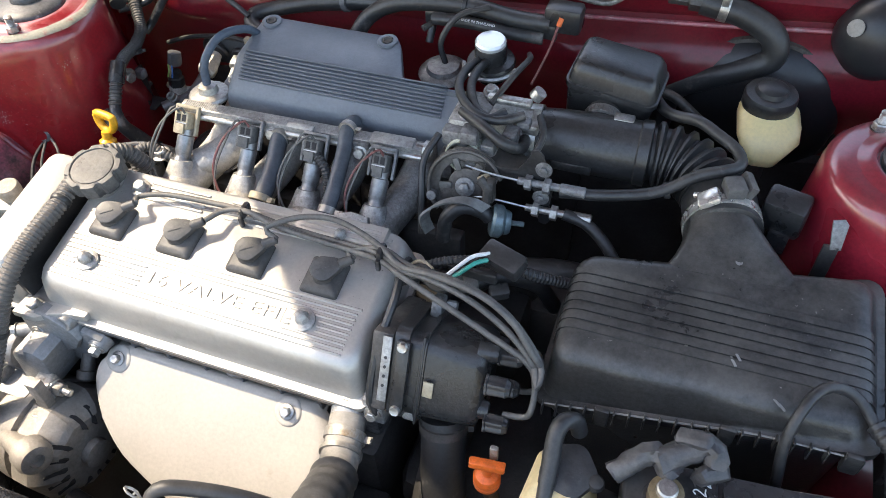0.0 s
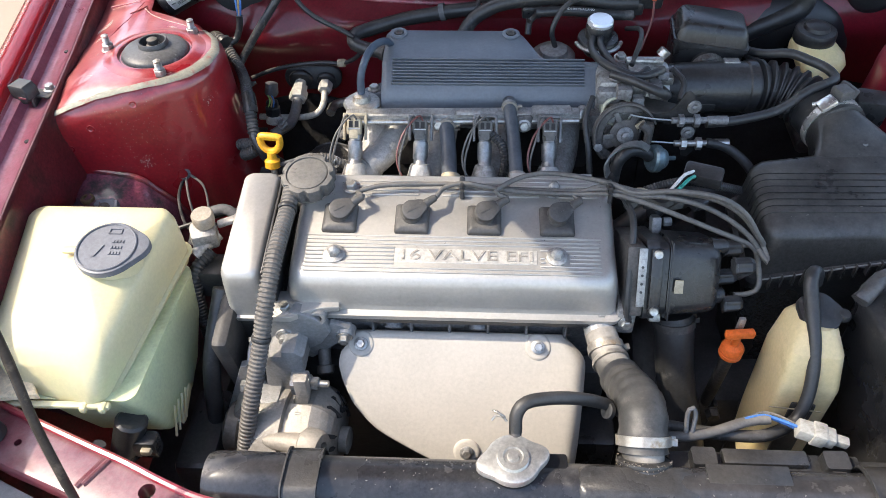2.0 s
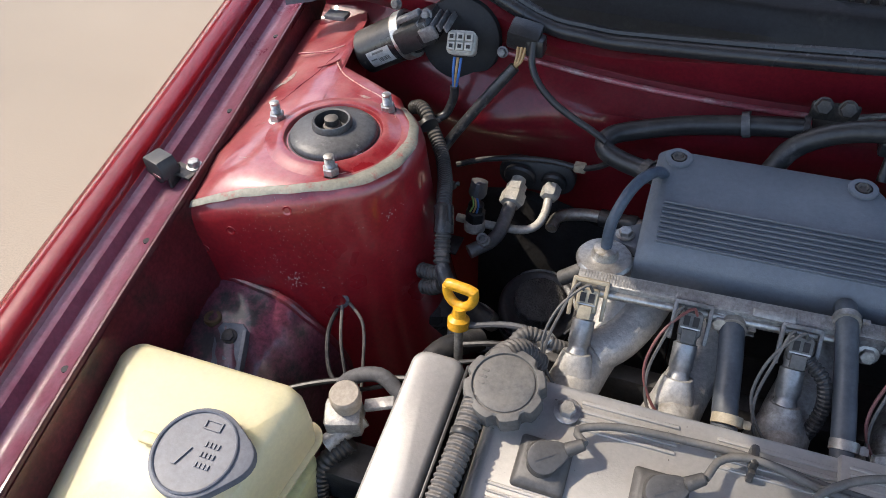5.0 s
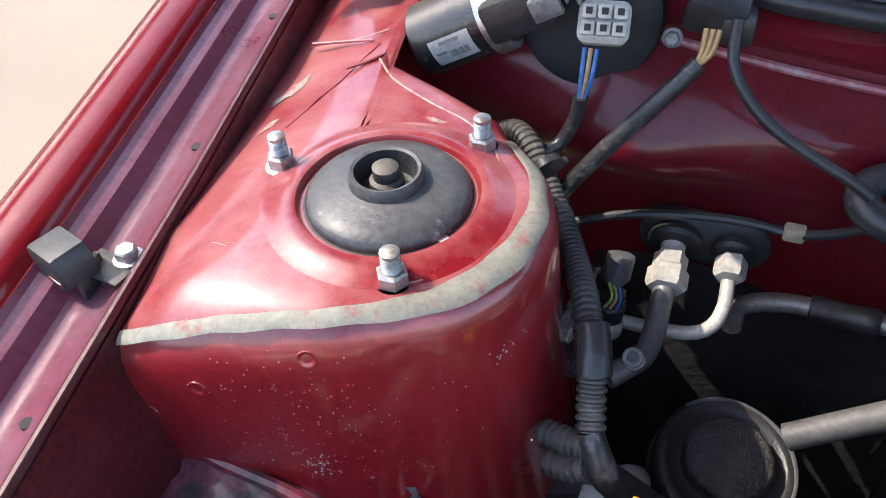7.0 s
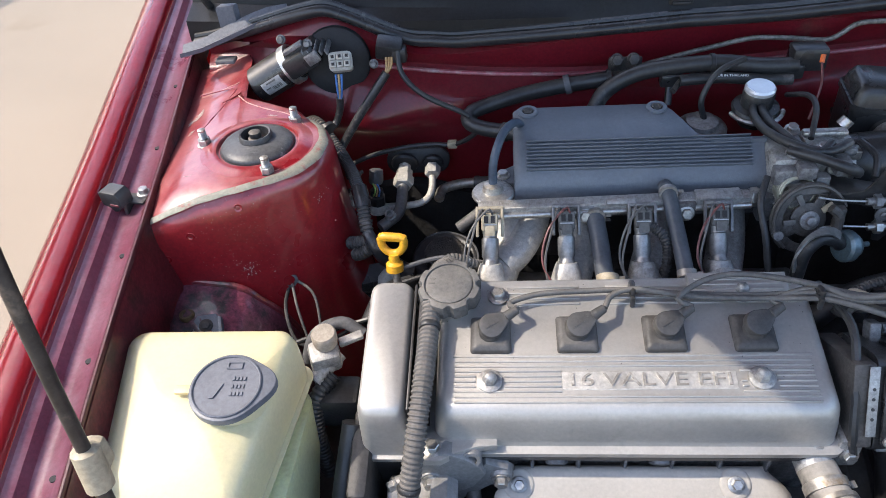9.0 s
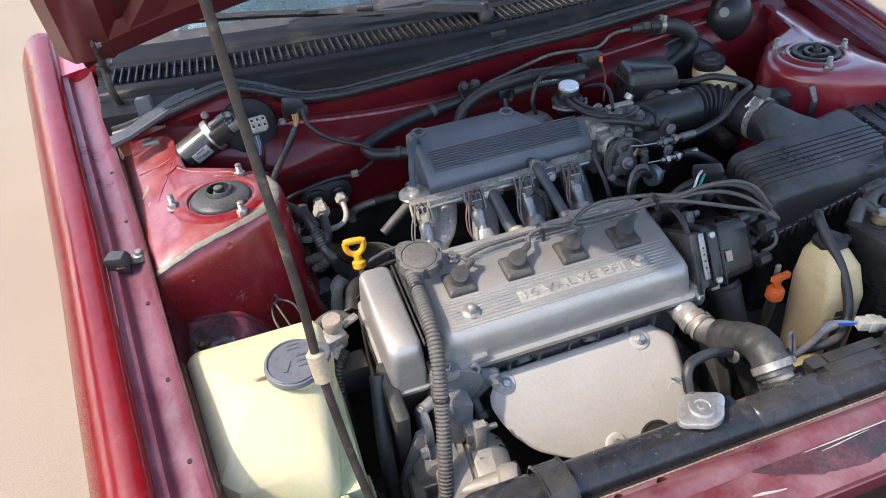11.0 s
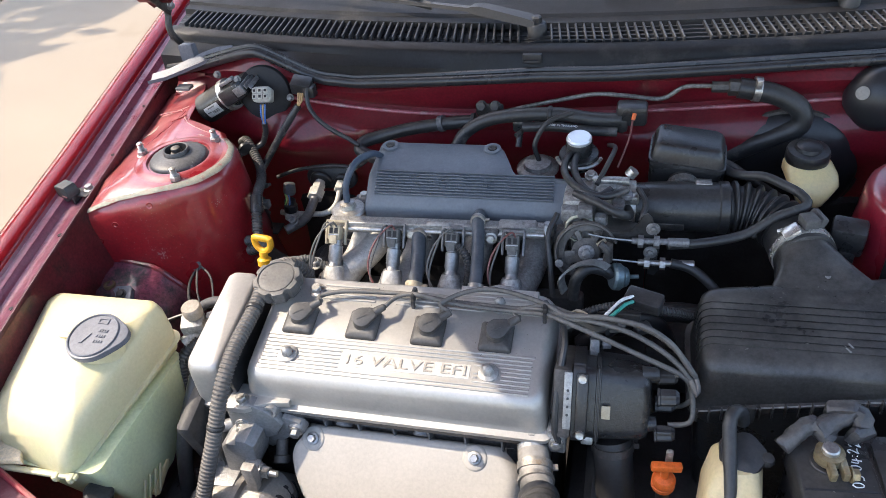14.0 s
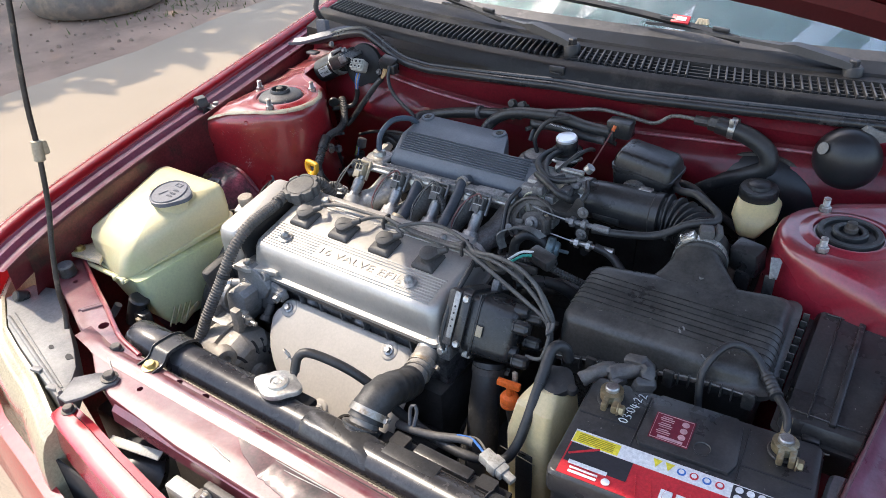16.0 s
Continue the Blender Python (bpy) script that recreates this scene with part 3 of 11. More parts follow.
def tower(side, material):
    """A suspension tower: flat top with a round nose towards the engine, rolled rim and a drawn skirt."""
    x0 = 0.536
    R0 = 0.075
    out = [(-0.650, -0.104), (-0.625, -0.102), (-0.59, -0.095), (-0.56, -0.087), (-0.532, -0.079)]
    for i in range(17):
        a = radians(-66 + 128 * i / 16)
        out.append((-x0 + R0 * math.cos(a), 0.004 + R0 * 1.02 * math.sin(a)))
    out += [(-0.512, 0.088), (-0.550, 0.107), (-0.588, 0.124), (-0.598, 0.140), (-0.600, 0.165), (-0.598, 0.215), (-0.606, 0.232), (-0.640, 0.238), (-0.687, 0.238), (-0.677, 0.14), (-0.667, 0.05), (-0.657, -0.04)]

    def top_z(x, y):
        left = max(0.0, -0.60 - x)
        return 0.849 - left * 0.30 - max(0, -0.08 - y) * 0.6 + 0.12 * max(0.0, y - 0.10)

    cx, cy = -0.57, 0.0
    rings = []
    for ins, drop, flare in ((0.16, 0.0, 0), (0.10, 0.0, 0), (0.085, 0.0, 0), (0.07, 0.0, 0), (0.055, 0.0, 0), (0.04, 0.0, 0), (0.025, 0.0, 0), (0.012, 0.0, 0), (0.0, 0.0, 0), (-0.004, 0.0015, 0), (-0.010, 0.007, 0), (-0.013, 0.017, 0), (-0.014, 0.03, 0), (-0.02, 0.10, 0), (-0.035, 0.2, 0), (-0.06, 0.36, 0)):
        ring = []
        n = len(out)
        for i, (x, y) in enumerate(out):
            k = max(0.0, 1 - ins / 0.105) if ins > 0 else 1.0
            px, py = (cx + (x - cx) * k, cy + (y - cy) * k) if ins > 0.0 else (x, y)
            if ins <= 0:
                dx, dy = x - cx, y - cy
                L = math.hypot(dx, dy)
                inside = 0.0 if x < -0.645 and y > -0.09 else 1.0
                px, py = x - dx / L * ins * inside, y - dy / L * ins * inside
            ring.append(V(px, py, top_z(px, py) - drop))
        rings.append(ring)
    bb = B()
    ring_loft(bb, rings[1:], cap0=True, cap1=False)
    for v in bb.verts:
        v.co.x *= side
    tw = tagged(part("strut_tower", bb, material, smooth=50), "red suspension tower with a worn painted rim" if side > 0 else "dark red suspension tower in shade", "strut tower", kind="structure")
    return tw


tower_l = tower(1, TOWER)
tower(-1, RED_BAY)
# rubbed strip of primer along the rim of the sunlit tower
b = B()
pts = [(-0.648, -0.104, 0.8205), (-0.625, -0.102, 0.830), (-0.59, -0.095, 0.841), (-0.56, -0.087, 0.8455), (-0.532, -0.079, 0.8485)]
for i in range(11):
    a = radians(-62 + 118 * i / 10)
    pts.append((-0.536 + 0.0752 * math.cos(a), 0.004 + 0.0767 * math.sin(a), 0.8482))
path = smooth_path(pts, 0.006)
rings = []
for i, p in enumerate(path):
    t = (path[min(i + 1, len(path) - 1)] - path[max(0, i - 1)]).normalized()
    o = V(t.y, -t.x, 0)
    wv = 0.0012 + 0.0075 * math.exp(-((i / len(path) - 0.64) / 0.17) ** 2) + 0.0004 * math.sin(i * 1.3)
    if i < 3 or i > len(path) - 4:
        wv *= 0.3
    rings.append([p - o * wv + V(0, 0, 0.0022), p - o * wv * 0.4 + V(0, 0, 0.0024), p + V(0, 0, 0.0022), p + o * 0.0045 + V(0, 0, 0.0004), p + o * (0.0066 + 0.0006 * math.sin(i * 1.1)) - V(0, 0, 0.0020)])
ring_loft(b, rings, closed=False)
part("rubbed_rim", b, PRIMER, tower_l, "paint rubbed through to grey primer")


for pts, w in (([(-0.59, -0.075, 0.846), (-0.575, -0.066, 0.8475), (-0.55, -0.070, 0.8478), (-0.535, -0.072, 0.8478)], 0.003),
               ([(-0.598, 0.137, 0.8535), (-0.606, 0.128, 0.852), (-0.618, 0.118, 0.850)], 0.0015), ([(-0.66, 0.150, 0.8445), (-0.63, 0.152, 0.850), (-0.612, 0.153, 0.853)], 0.0013)):
    b = B()
    tube(b, [(x, y, z + 0.0005) for x, y, z in pts], w, 8, 0.006, r_end=w * 0.5)
    for v in b.verts:
        v.co.z -= w * 0.78
    part("press_line", b, TOWER, tower_l)


# grey dust here is part dust, part sky reflection put into the colour
STRUT_CAP = mat("strut_cap_black", (0.042, 0.043, 0.047), 0.38, 0.1, 0.25, 30, 0.12, 320, dirt=(0.36, 0.35, 0.34), dirt_at=0.60, dirt_scale=34, dust=0.34, dustc=(0.30, 0.29, 0.28), fine=0.35)


TOWER_TREE = BVHTree.FromPolygons([tower_l.location + v.co for v in tower_l.data.vertices], [tuple(p.vertices) for p in tower_l.data.polygons])


def tower_top(x, y):
    """Height of the tower's top at a place in the plan."""
    hit = TOWER_TREE.ray_cast(V(x, y, 1.0), V(0, 0, -1))[0]
    return hit.z if hit and hit.z > 0.81 else 0.84


SEALER = mat("old_seam_sealer", (0.46, 0.24, 0.20), 0.5, 0, 0.25, 60, 0.1, 300, dirt=(0.34, 0.05, 0.055), dirt_at=0.52, dirt_scale=60)


def smooth_plan(pts):
    return [(p.x, p.y) for p in smooth_path([(x, y, 0) for x, y in pts], 0.005)]


def line_on_tower(pts, r, material, name, label=""):
    """A thin bead or seam lying on the tower's top."""
    bb = B()
    tube(bb, [(x, y, tower_top(x, y) - r * 0.4) for x, y in smooth_plan(pts)], r, 6, 0.004)
    part(name, bb, material, tower_l, label)


line_on_tower([(-0.599, 0.132), (-0.585, 0.116), (-0.570, 0.106), (-0.546, 0.094), (-0.521, 0.082), (-0.500, 0.064), (-0.488, 0.040), (-0.4805, 0.017), (-0.4805, -0.006), (-0.488, -0.030), (-0.500, -0.047), (-0.520, -0.060)], 0.0011, SEALER, "sealer_bead", "thin bead of old seam sealer")
line_on_tower([(-0.606, 0.150), (-0.612, 0.132), (-0.618, 0.112), (-0.627, 0.086), (-0.635, 0.058)], 0.0007, LBL_MAROON, "panel_seam")
line_on_tower([(-0.662, 0.156), (-0.64, 0.158), (-0.618, 0.162), (-0.606, 0.166)], 0.0007, SEALER, "panel_seam")


def paint_chip(x, y, w, h, turn, seed, material=None):
    """A thin ragged patch where the paint has gone."""
    rc = random.Random(seed)
    bb = B()
    ca, sa = math.cos(turn), math.sin(turn)
    ring = []
    for q in range(22):
        a = 2 * math.pi * q / 22
        k = 0.62 + 0.38 * rc.random()
        u, v = w * k * math.cos(a), h * k * math.sin(a)
        px, py = x + u * ca - v * sa, y + u * sa + v * ca
        ring.append(V(px, py, tower_top(px, py) + 0.0003))
    c = bb.verts.new(V(x, y, tower_top(x, y) + 0.0003))
    vs = [bb.verts.new(p) for p in ring]
    for q in range(22):
        bb.faces.new((c, vs[q], vs[(q + 1) % 22]))
    part("paint_chip", bb, material or PRIMER, tower_l, "bare primer where paint is gone")


CHIP = mat("faint_primer", (0.34, 0.28, 0.24), 0.5, 0, 0.15, 60, dirt=(0.33, 0.07, 0.07), dirt_at=0.47, dirt_scale=70)
for args in ((-0.655, 0.105, 0.006, 0.022, -0.35, 1), (-0.650, 0.062, 0.003, 0.010, -0.3, 2),
             (-0.500, -0.020, 0.0035, 0.009, 0.9, 5), (-0.545, -0.046, 0.003, 0.008, 1.2, 6), (-0.578, -0.040, 0.002, 0.007, 1.7, 7), (-0.540, 0.078, 0.0025, 0.010, 1.4, 8)):
    paint_chip(*args, CHIP if args[5] != 5 else WHITE)
rs = random.Random(4)
for k in range(12):
    x, y = rs.uniform(-0.65, -0.48), rs.uniform(-0.07, 0.12)
    if math.hypot(x + 0.544, y - 0.01) < 0.068 or (x > -0.50 and abs(y) > 0.04) or (x > -0.56 and y > 0.08):
        continue
    a, l = rs.uniform(-0.6, 0.9), rs.uniform(0.004, 0.016)
    line_on_tower([(x, y), (x + l * 0.5 * math.cos(a), y + l * 0.5 * math.sin(a) + 0.0006), (x + l * math.cos(a), y + l * math.sin(a))], 0.0004, CHIP, "scratch")


def strut_mount(side):
    """The upper strut bearing in its raised ring, with three studs."""
    x = -0.538 * side
    t = thing("strut_mount", (x, 0, 0.845), "black rubber strut bearing with three zinc studs" if side > 0 else "black strut bearing with a steel spring plate and studs", "strut mount", group="strut mounts")
    k = 0.76 if side > 0 else 0.70
    x -= 0.003 * side
    m = Matrix.Translation((x, 0.005, 0.846)) @ Matrix.Diagonal((k, k, 1, 1))
    bb = B()
    lathe(bb, [(0.093, 0.0026), (0.088, 0.0034), (0.082, 0.0050), (0.076, 0.0066), (0.071, 0.0074), (0.0665, 0.0068), (0.064, 0.004), (0.0632, 0.001)], m, 48)
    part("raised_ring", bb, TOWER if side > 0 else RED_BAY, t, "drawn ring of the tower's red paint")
    bb = B()
    if side > 0:
        lathe(bb, [(0.060, 0.001), (0.0595, 0.006), (0.056, 0.009), (0.045, 0.0118), (0.034, 0.0138), (0.0272, 0.0150), (0.0262, 0.0205), (0.0250, 0.0218), (0.0225, 0.0212), (0.0205, 0.008), (0.008, 0.007)], m, 40)
    else:
        lathe(bb, [(0.060, 0.001), (0.0595, 0.0085), (0.057, 0.0100), (0.049, 0.0100), (0.047, 0.0085), (0.0465, 0.0035), (0.033, 0.0035), (0.0325, 0.010), (0.030, 0.0115), (0.023, 0.0115), (0.021, 0.010), (0.0205, 0.0035), (0.008, 0.0035)], m, 40)
    part("bearing_cap", bb, STRUT_CAP if side > 0 else RUBBER, t)
    # black ring that paints the shadow in the gap between bearing and tower
    bb = B()
    lathe(bb, [(0.0632, 0.0008), (0.0632, 0.0028), (0.0595, 0.0032), (0.0590, 0.001)], m, 48)
    part("shadow_gap", bb, RUBBER, t, "black ring for the shade in the gap round the bearing")
    bb = B()
    lathe(bb, [(0.013, 0.010), (0.0125, 0.015), (0.0095, 0.0165), (0.0095, 0.023), (0.006, 0.0245)], m, 16)
    part("centre_nut", bb, IRON, t, "dark steel nut")
    for sx, sy in (((-0.611, 0.014), (-0.515, -0.053), (-0.505, 0.061)) if side > 0 else ((0.594, -0.004), (0.518, -0.053), (0.499, 0.059))):
        bolt((sx, sy, 0.847), (0, 0, 1), t, STEEL, name="stud", w=0.0082, h=0.008, washer=0.0102, stud=0.023, stud_r=0.0051)


strut_mount(1)
strut_mount(-1)
b = B()
box(b, (-0.632, 0.205, 0.870), (0.028, 0.018, 0.006), 0.002)
tagged(part("rubber_pad", b, RUBBER_OLD), "small grey rubber pad on the tower's rear flange", "pad")


# ---------- cowl, weatherstrip, windscreen, bonnet ----------
def cowl_y(x):
    return 0.195 + 0.22 * x * x


b = B()
xs = [-0.70 + 1.40 * i / 70 for i in range(71)]


def cowl_ring(x):
    c, k = cowl_y(x), 0.02 * x * x
    lo = seal_z(x)
    return [V(x, seal_y(x) + 0.045, lo - 0.004), V(x, seal_y(x) + 0.010, lo + 0.004), V(x, seal_y(x) + 0.002, lo + 0.010), V(x, seal_y(x) + 0.004, max(lo + 0.012, 0.916 - k)), V(x, c + 0.003, 0.928 - k), V(x, c + 0.006, 0.936 - k), V(x, c + 0.012, 0.941 - k),
            V(x, c + 0.026, 0.945 - k), V(x, c + 0.030, 0.944 - k), V(x, c + 0.033, 0.937 - k), V(x, c + 0.078, 0.946 - k), V(x, c + 0.080, 0.956 - k), V(x, c + 0.10, 0.957 - k), V(x, c + 0.103, 0.962 - k), V(x, c + 0.150, 0.968 - k), V(x, c + 0.150, 0.90)]


ring_loft(b, [cowl_ring(x) for x in xs], closed=False)
bmesh.ops.solidify(b, geom=list(b.faces), thickness=0.003)
cowl = tagged(part("cowl_panel", b, TRIM, smooth=30), "faded black plastic cowl panel under the windscreen", "cowl", kind="structure")
slat_me = None
for i in range(104):
    x = -0.67 + 1.34 * i / 103
    if -0.03 < x < 0.015 or 0.225 < x < 0.25:
        continue
    if slat_me is None:
        b = B()
        box(b, (0, 0, 0), (0.0034, 0.047, 0.010), 0.0008, seg=1)
        slat_me = link_mesh("slat", b, TRIM)
    ob = new("slat", slat_me)
    ob.parent = cowl
    ob.matrix_parent_inverse = Matrix.Translation(-cowl.location)
    ob.matrix_basis = pose(x, cowl_y(x) + 0.0555, 0.948 - 0.02 * x * x, 8, 0, 0.44 * x * 57 + 8)
# fine cross ribs of the grille
b = B()
for k in range(4):
    ring_loft(b, [[V(x, cowl_y(x) + y, z - 0.02 * x * x - (0.006 if x < -0.01 else 0.0)) for y, z in ((0.038 + k * 0.0105, 0.941 + 0.002 * k), (0.0405 + k * 0.0105, 0.941 + 0.002 * k), (0.0405 + k * 0.0105, 0.945 + 0.002 * k), (0.038 + k * 0.0105, 0.945 + 0.002 * k))] for x in xs])
part("grille_mesh", b, TRIM, cowl, "fine black cross ribs")
b = B()
box(b, (-0.004, cowl_y(0) + 0.002, 0.932), (0.030, 0.007, 0.015), 0.002)
box(b, (-0.004, cowl_y(0) - 0.003, 0.928), (0.022, 0.005, 0.004), 0.001)
part("clip", b, TRIM, cowl)
b = B()
tube(b, [(x, seal_y(x) - 0.002, seal_z(x) + 0.007) for x in [-0.69 + 1.38 * i / 46 for i in range(47)]], 0.0085, 12, 0.010)
tube(b, [(x, seal_y(x) + 0.003, seal_z(x) + 0.0165) for x in [-0.69 + 1.38 * i / 46 for i in range(47)]], 0.0045, 8, 0.012)
tagged(part("weatherstrip", b, mat("sheeny_seal_rubber", (0.022, 0.0225, 0.025), 0.30, 0.0, 0.25, 30, 0.08, 250, dirt=(0.07, 0.068, 0.066), dirt_at=0.6, dirt_scale=18, dust=0.12, fine=0.2)), "black rubber bonnet seal along the cowl", "seal", kind="structure")
# grey end plates of the cowl at the wings
for s in (-1, 1):
    b = B()
    top = [(0.690, 0.188, 0.890), (0.660, 0.198, 0.893), (0.630, 0.212, 0.900), (0.600, 0.224, 0.908), (0.570, 0.236, 0.918), (0.540, 0.240, 0.926)]
    back = [(0.692, 0.212, 0.893), (0.662, 0.222, 0.898), (0.632, 0.236, 0.908), (0.602, 0.246, 0.918), (0.572, 0.252, 0.926), (0.542, 0.252, 0.930)]
    ring_loft(b, [[V(s * f[0], f[1], f[2] - 0.006), V(s * f[0], f[1], f[2]), V(s * (f[0] + g[0]) / 2, (f[1] + g[1]) / 2, (f[2] + g[2]) / 2 - 0.006), V(s * g[0], g[1], g[2]), V(s * g[0], g[1] + 0.002, g[2] - 0.004), V(s * (f[0] + g[0]) / 2, (f[1] + g[1]) / 2, (f[2] + g[2]) / 2 - 0.012)] for f, g in zip(top, back)])
    prism(b, [(s * 0.640, 0.236), (s * 0.616, 0.240), (s * 0.612, 0.250), (s * 0.636, 0.250)], 0.900, 0.936, 0.003)
    tagged(part("end_plate", b, CAPGREY), "grey plastic end plate of the cowl", "plate", group="cowl end plates")

# windscreen
b = B()
gx = [-0.66 + 1.32 * i / 24 for i in range(25)]


def screen_pt(x, u):
    return V(x * (1 - 0.16 * u), cowl_y(x) + 0.150 + u * 0.74 - 0.10 * u * x * x, 0.960 - 0.02 * x * x + 0.42 * u - 0.03 * u * u)


ring_loft(b, [[screen_pt(x, u / 8) for u in range(9)] for x in gx], closed=False)
bmesh.ops.solidify(b, geom=list(b.faces), thickness=0.005)
ws = tagged(part("window_1", b, GLASS), "blue-tinted curved windscreen reflecting the sky", "windscreen", kind="structure")
ws.visible_shadow = False
b = B()
ring_loft(b, [[screen_pt(x, -0.005) + V(0, -0.012, 0.002), screen_pt(x, -0.005) + V(0, 0.0, 0.008), screen_pt(x, 0.03) + V(0, 0, 0.006), screen_pt(x, 0.03) + V(0, 0, -0.008), screen_pt(x, -0.005) + V(0, -0.012, -0.01)] for x in gx])
part("screen_seal", b, RUBBER, ws, "black rubber edge")
# cabin: dashboard and shell behind the glass
b = B()
ring_loft(b, [[V(x, cowl_y(x) + 0.175, 0.945), V(x, cowl_y(x) + 0.30, 0.965), V(x, cowl_y(x) + 0.50, 0.97), V(x, cowl_y(x) + 0.56, 0.93), V(x, cowl_y(x) + 0.58, 0.6)] for x in gx], closed=False)
bmesh.ops.solidify(b, geom=list(b.faces), thickness=0.004)
# teal base lends the windscreen above it the blue of reflected sky
tagged(part("dashboard", b, mat("sky_tinted_dash", (0.045, 0.085, 0.105), 0.7, 0, 0.1, 8, 0.2, 300)), "plain dashboard top, the sky's blue reflection put into its colour", "dashboard", kind="structure")
b = B()
ring_loft(b, [[V(-0.66, y, 0.55), V(-0.64, y, 0.95), V(-0.54, y, 1.34), V(-0.4, y, 1.375), V(0.4, y, 1.375), V(0.54, y, 1.34), V(0.64, y, 0.95), V(0.66, y, 0.55)] for y in (1.12, 1.4, 1.8, 2.3, 2.6)], closed=False)
bmesh.ops.solidify(b, geom=list(b.faces), thickness=0.01)
tagged(part("cabin_shell", b, RED), "red roof and sides of the car's cabin", "car body", kind="structure")
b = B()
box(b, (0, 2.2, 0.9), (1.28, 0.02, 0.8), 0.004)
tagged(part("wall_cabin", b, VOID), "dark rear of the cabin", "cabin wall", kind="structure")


def wiper(px, py, pz, tip, name="wiper"):
    t = thing("wiper", (px, py, pz), "black windscreen wiper parked above the cowl", "wiper", group="wipers")
    P, Q = V(px, py, pz), Vector(tip)
    bb = B()
    lathe(bb, [(0.016, -0.012), (0.016, 0.006), (0.013, 0.010), (0.008, 0.011)], Matrix.Translation(P), 20)
    lathe(bb, [(0.0085, 0.011), (0.0085, 0.019), (0.006, 0.021)], Matrix.Translation(P), 6)
    part("pivot", bb, TRIM, t)
    bb = B()
    d = (Q - P)
    side = d.normalized().cross(V(0, 0, 1)).normalized()
    up = V(0, 0, 1)
    rings = []
    for f, w, h in ((0.0, 0.014, 0.010), (0.03, 0.014, 0.012), (0.16, 0.012, 0.014), (0.19, 0.010, 0.010), (0.2, 0.006, 0.006), (0.55, 0.005, 0.005), (0.62, 0.004, 0.004)):
        c = P + d * f + up * (0.006 + 0.01 * math.sin(min(1, f * 1.6) * 3.1))
        rings.append([c - side * w, c - side * w * 0.8 + up * h, c + side * w * 0.8 + up * h, c + side * w])
    ring_loft(bb, rings)
    part("arm", bb, TRIM, t)
    bb = B()
    n = d.normalized()
    for a0, a1 in ((0.32, 1.0),):
        c0, c1 = P + d * a0 + up * 0.013, P + d * a1 + up * 0.022
        rings = []
        for k in range(9):
            c = c0.lerp(c1, k / 8) + up * 0.006 * math.sin(k / 8 * 3.14)
            rings.append([c - side * 0.0045, c + up * 0.007, c + side * 0.0045, c - up * 0.007])
        ring_loft(bb, rings)
    for k in (0.38, 0.55, 0.72, 0.9):
        box(bb, P + d * k + up * 0.024, (0.03, 0.008, 0.008), 0.002, n.to_track_quat("X", "Z").to_matrix().to_4x4())
    part("blade", bb, RUBBER, t)


wiper(-0.004, 0.257, 0.954, (-0.565, 0.385, 0.985))
wiper(0.46, 0.345, 0.957, (-0.13, 0.378, 0.992))

# bonnet, propped open
HA = 40.0


def bonnet_pt(u, s):
    """u across from -1 to 1, s along from the hinges to the front edge."""
    half = 0.700 - 0.05 * s - 0.05 * s * s
    x = u * half
    rear = 0.14 * (1 - u * u)
    L = 1.16 - 0.12 * u ** 4
    d = rear * (1 - s) + s * L
    h = 0.035 * (1 - u * u) + 0.035 * math.sin(s * 3.1) - 0.012 * (abs(u) > 0.97)
    c, sn = math.cos(radians(HA)), math.sin(radians(HA))
    return V(x, 0.30 - d * c + h * sn, 0.995 + d * sn + h * c)


b = B()
ring_loft(b, [[bonnet_pt(-1 + 2 * i / 24, j / 20) for j in range(21)] for i in range(25)], closed=False)
bmesh.ops.solidify(b, geom=list(b.faces), thickness=0.0015)
bon = tagged(part("bonnet", b, RED), "red bonnet propped open, hinged at the cowl", "bonnet", kind="structure")
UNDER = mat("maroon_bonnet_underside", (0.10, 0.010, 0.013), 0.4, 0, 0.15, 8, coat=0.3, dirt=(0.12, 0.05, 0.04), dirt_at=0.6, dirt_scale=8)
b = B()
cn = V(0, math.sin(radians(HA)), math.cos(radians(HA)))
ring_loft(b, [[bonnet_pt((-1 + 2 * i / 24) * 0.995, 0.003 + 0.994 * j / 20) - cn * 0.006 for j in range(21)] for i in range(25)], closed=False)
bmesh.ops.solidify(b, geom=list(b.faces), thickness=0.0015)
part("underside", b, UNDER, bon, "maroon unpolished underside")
b = B()
cn = V(0, math.sin(radians(HA)), math.cos(radians(HA)))


def strip(u0, s0, u1, s1, w):
    pts = []
    for k in range(13):
        f = k / 12
        pts.append(bonnet_pt(u0 + (u1 - u0) * f, s0 + (s1 - s0) * f) - cn * 0.020)
    rings = []
    for i, p in enumerate(pts):
        t = (pts[min(12, i + 1)] - pts[max(0, i - 1)]).normalized()
        o = t.cross(cn).normalized()
        rings.append([p - o * w + cn * 0.016, p - o * w * 0.6, p + o * w * 0.6, p + o * w + cn * 0.016])
    ring_loft(b, rings)


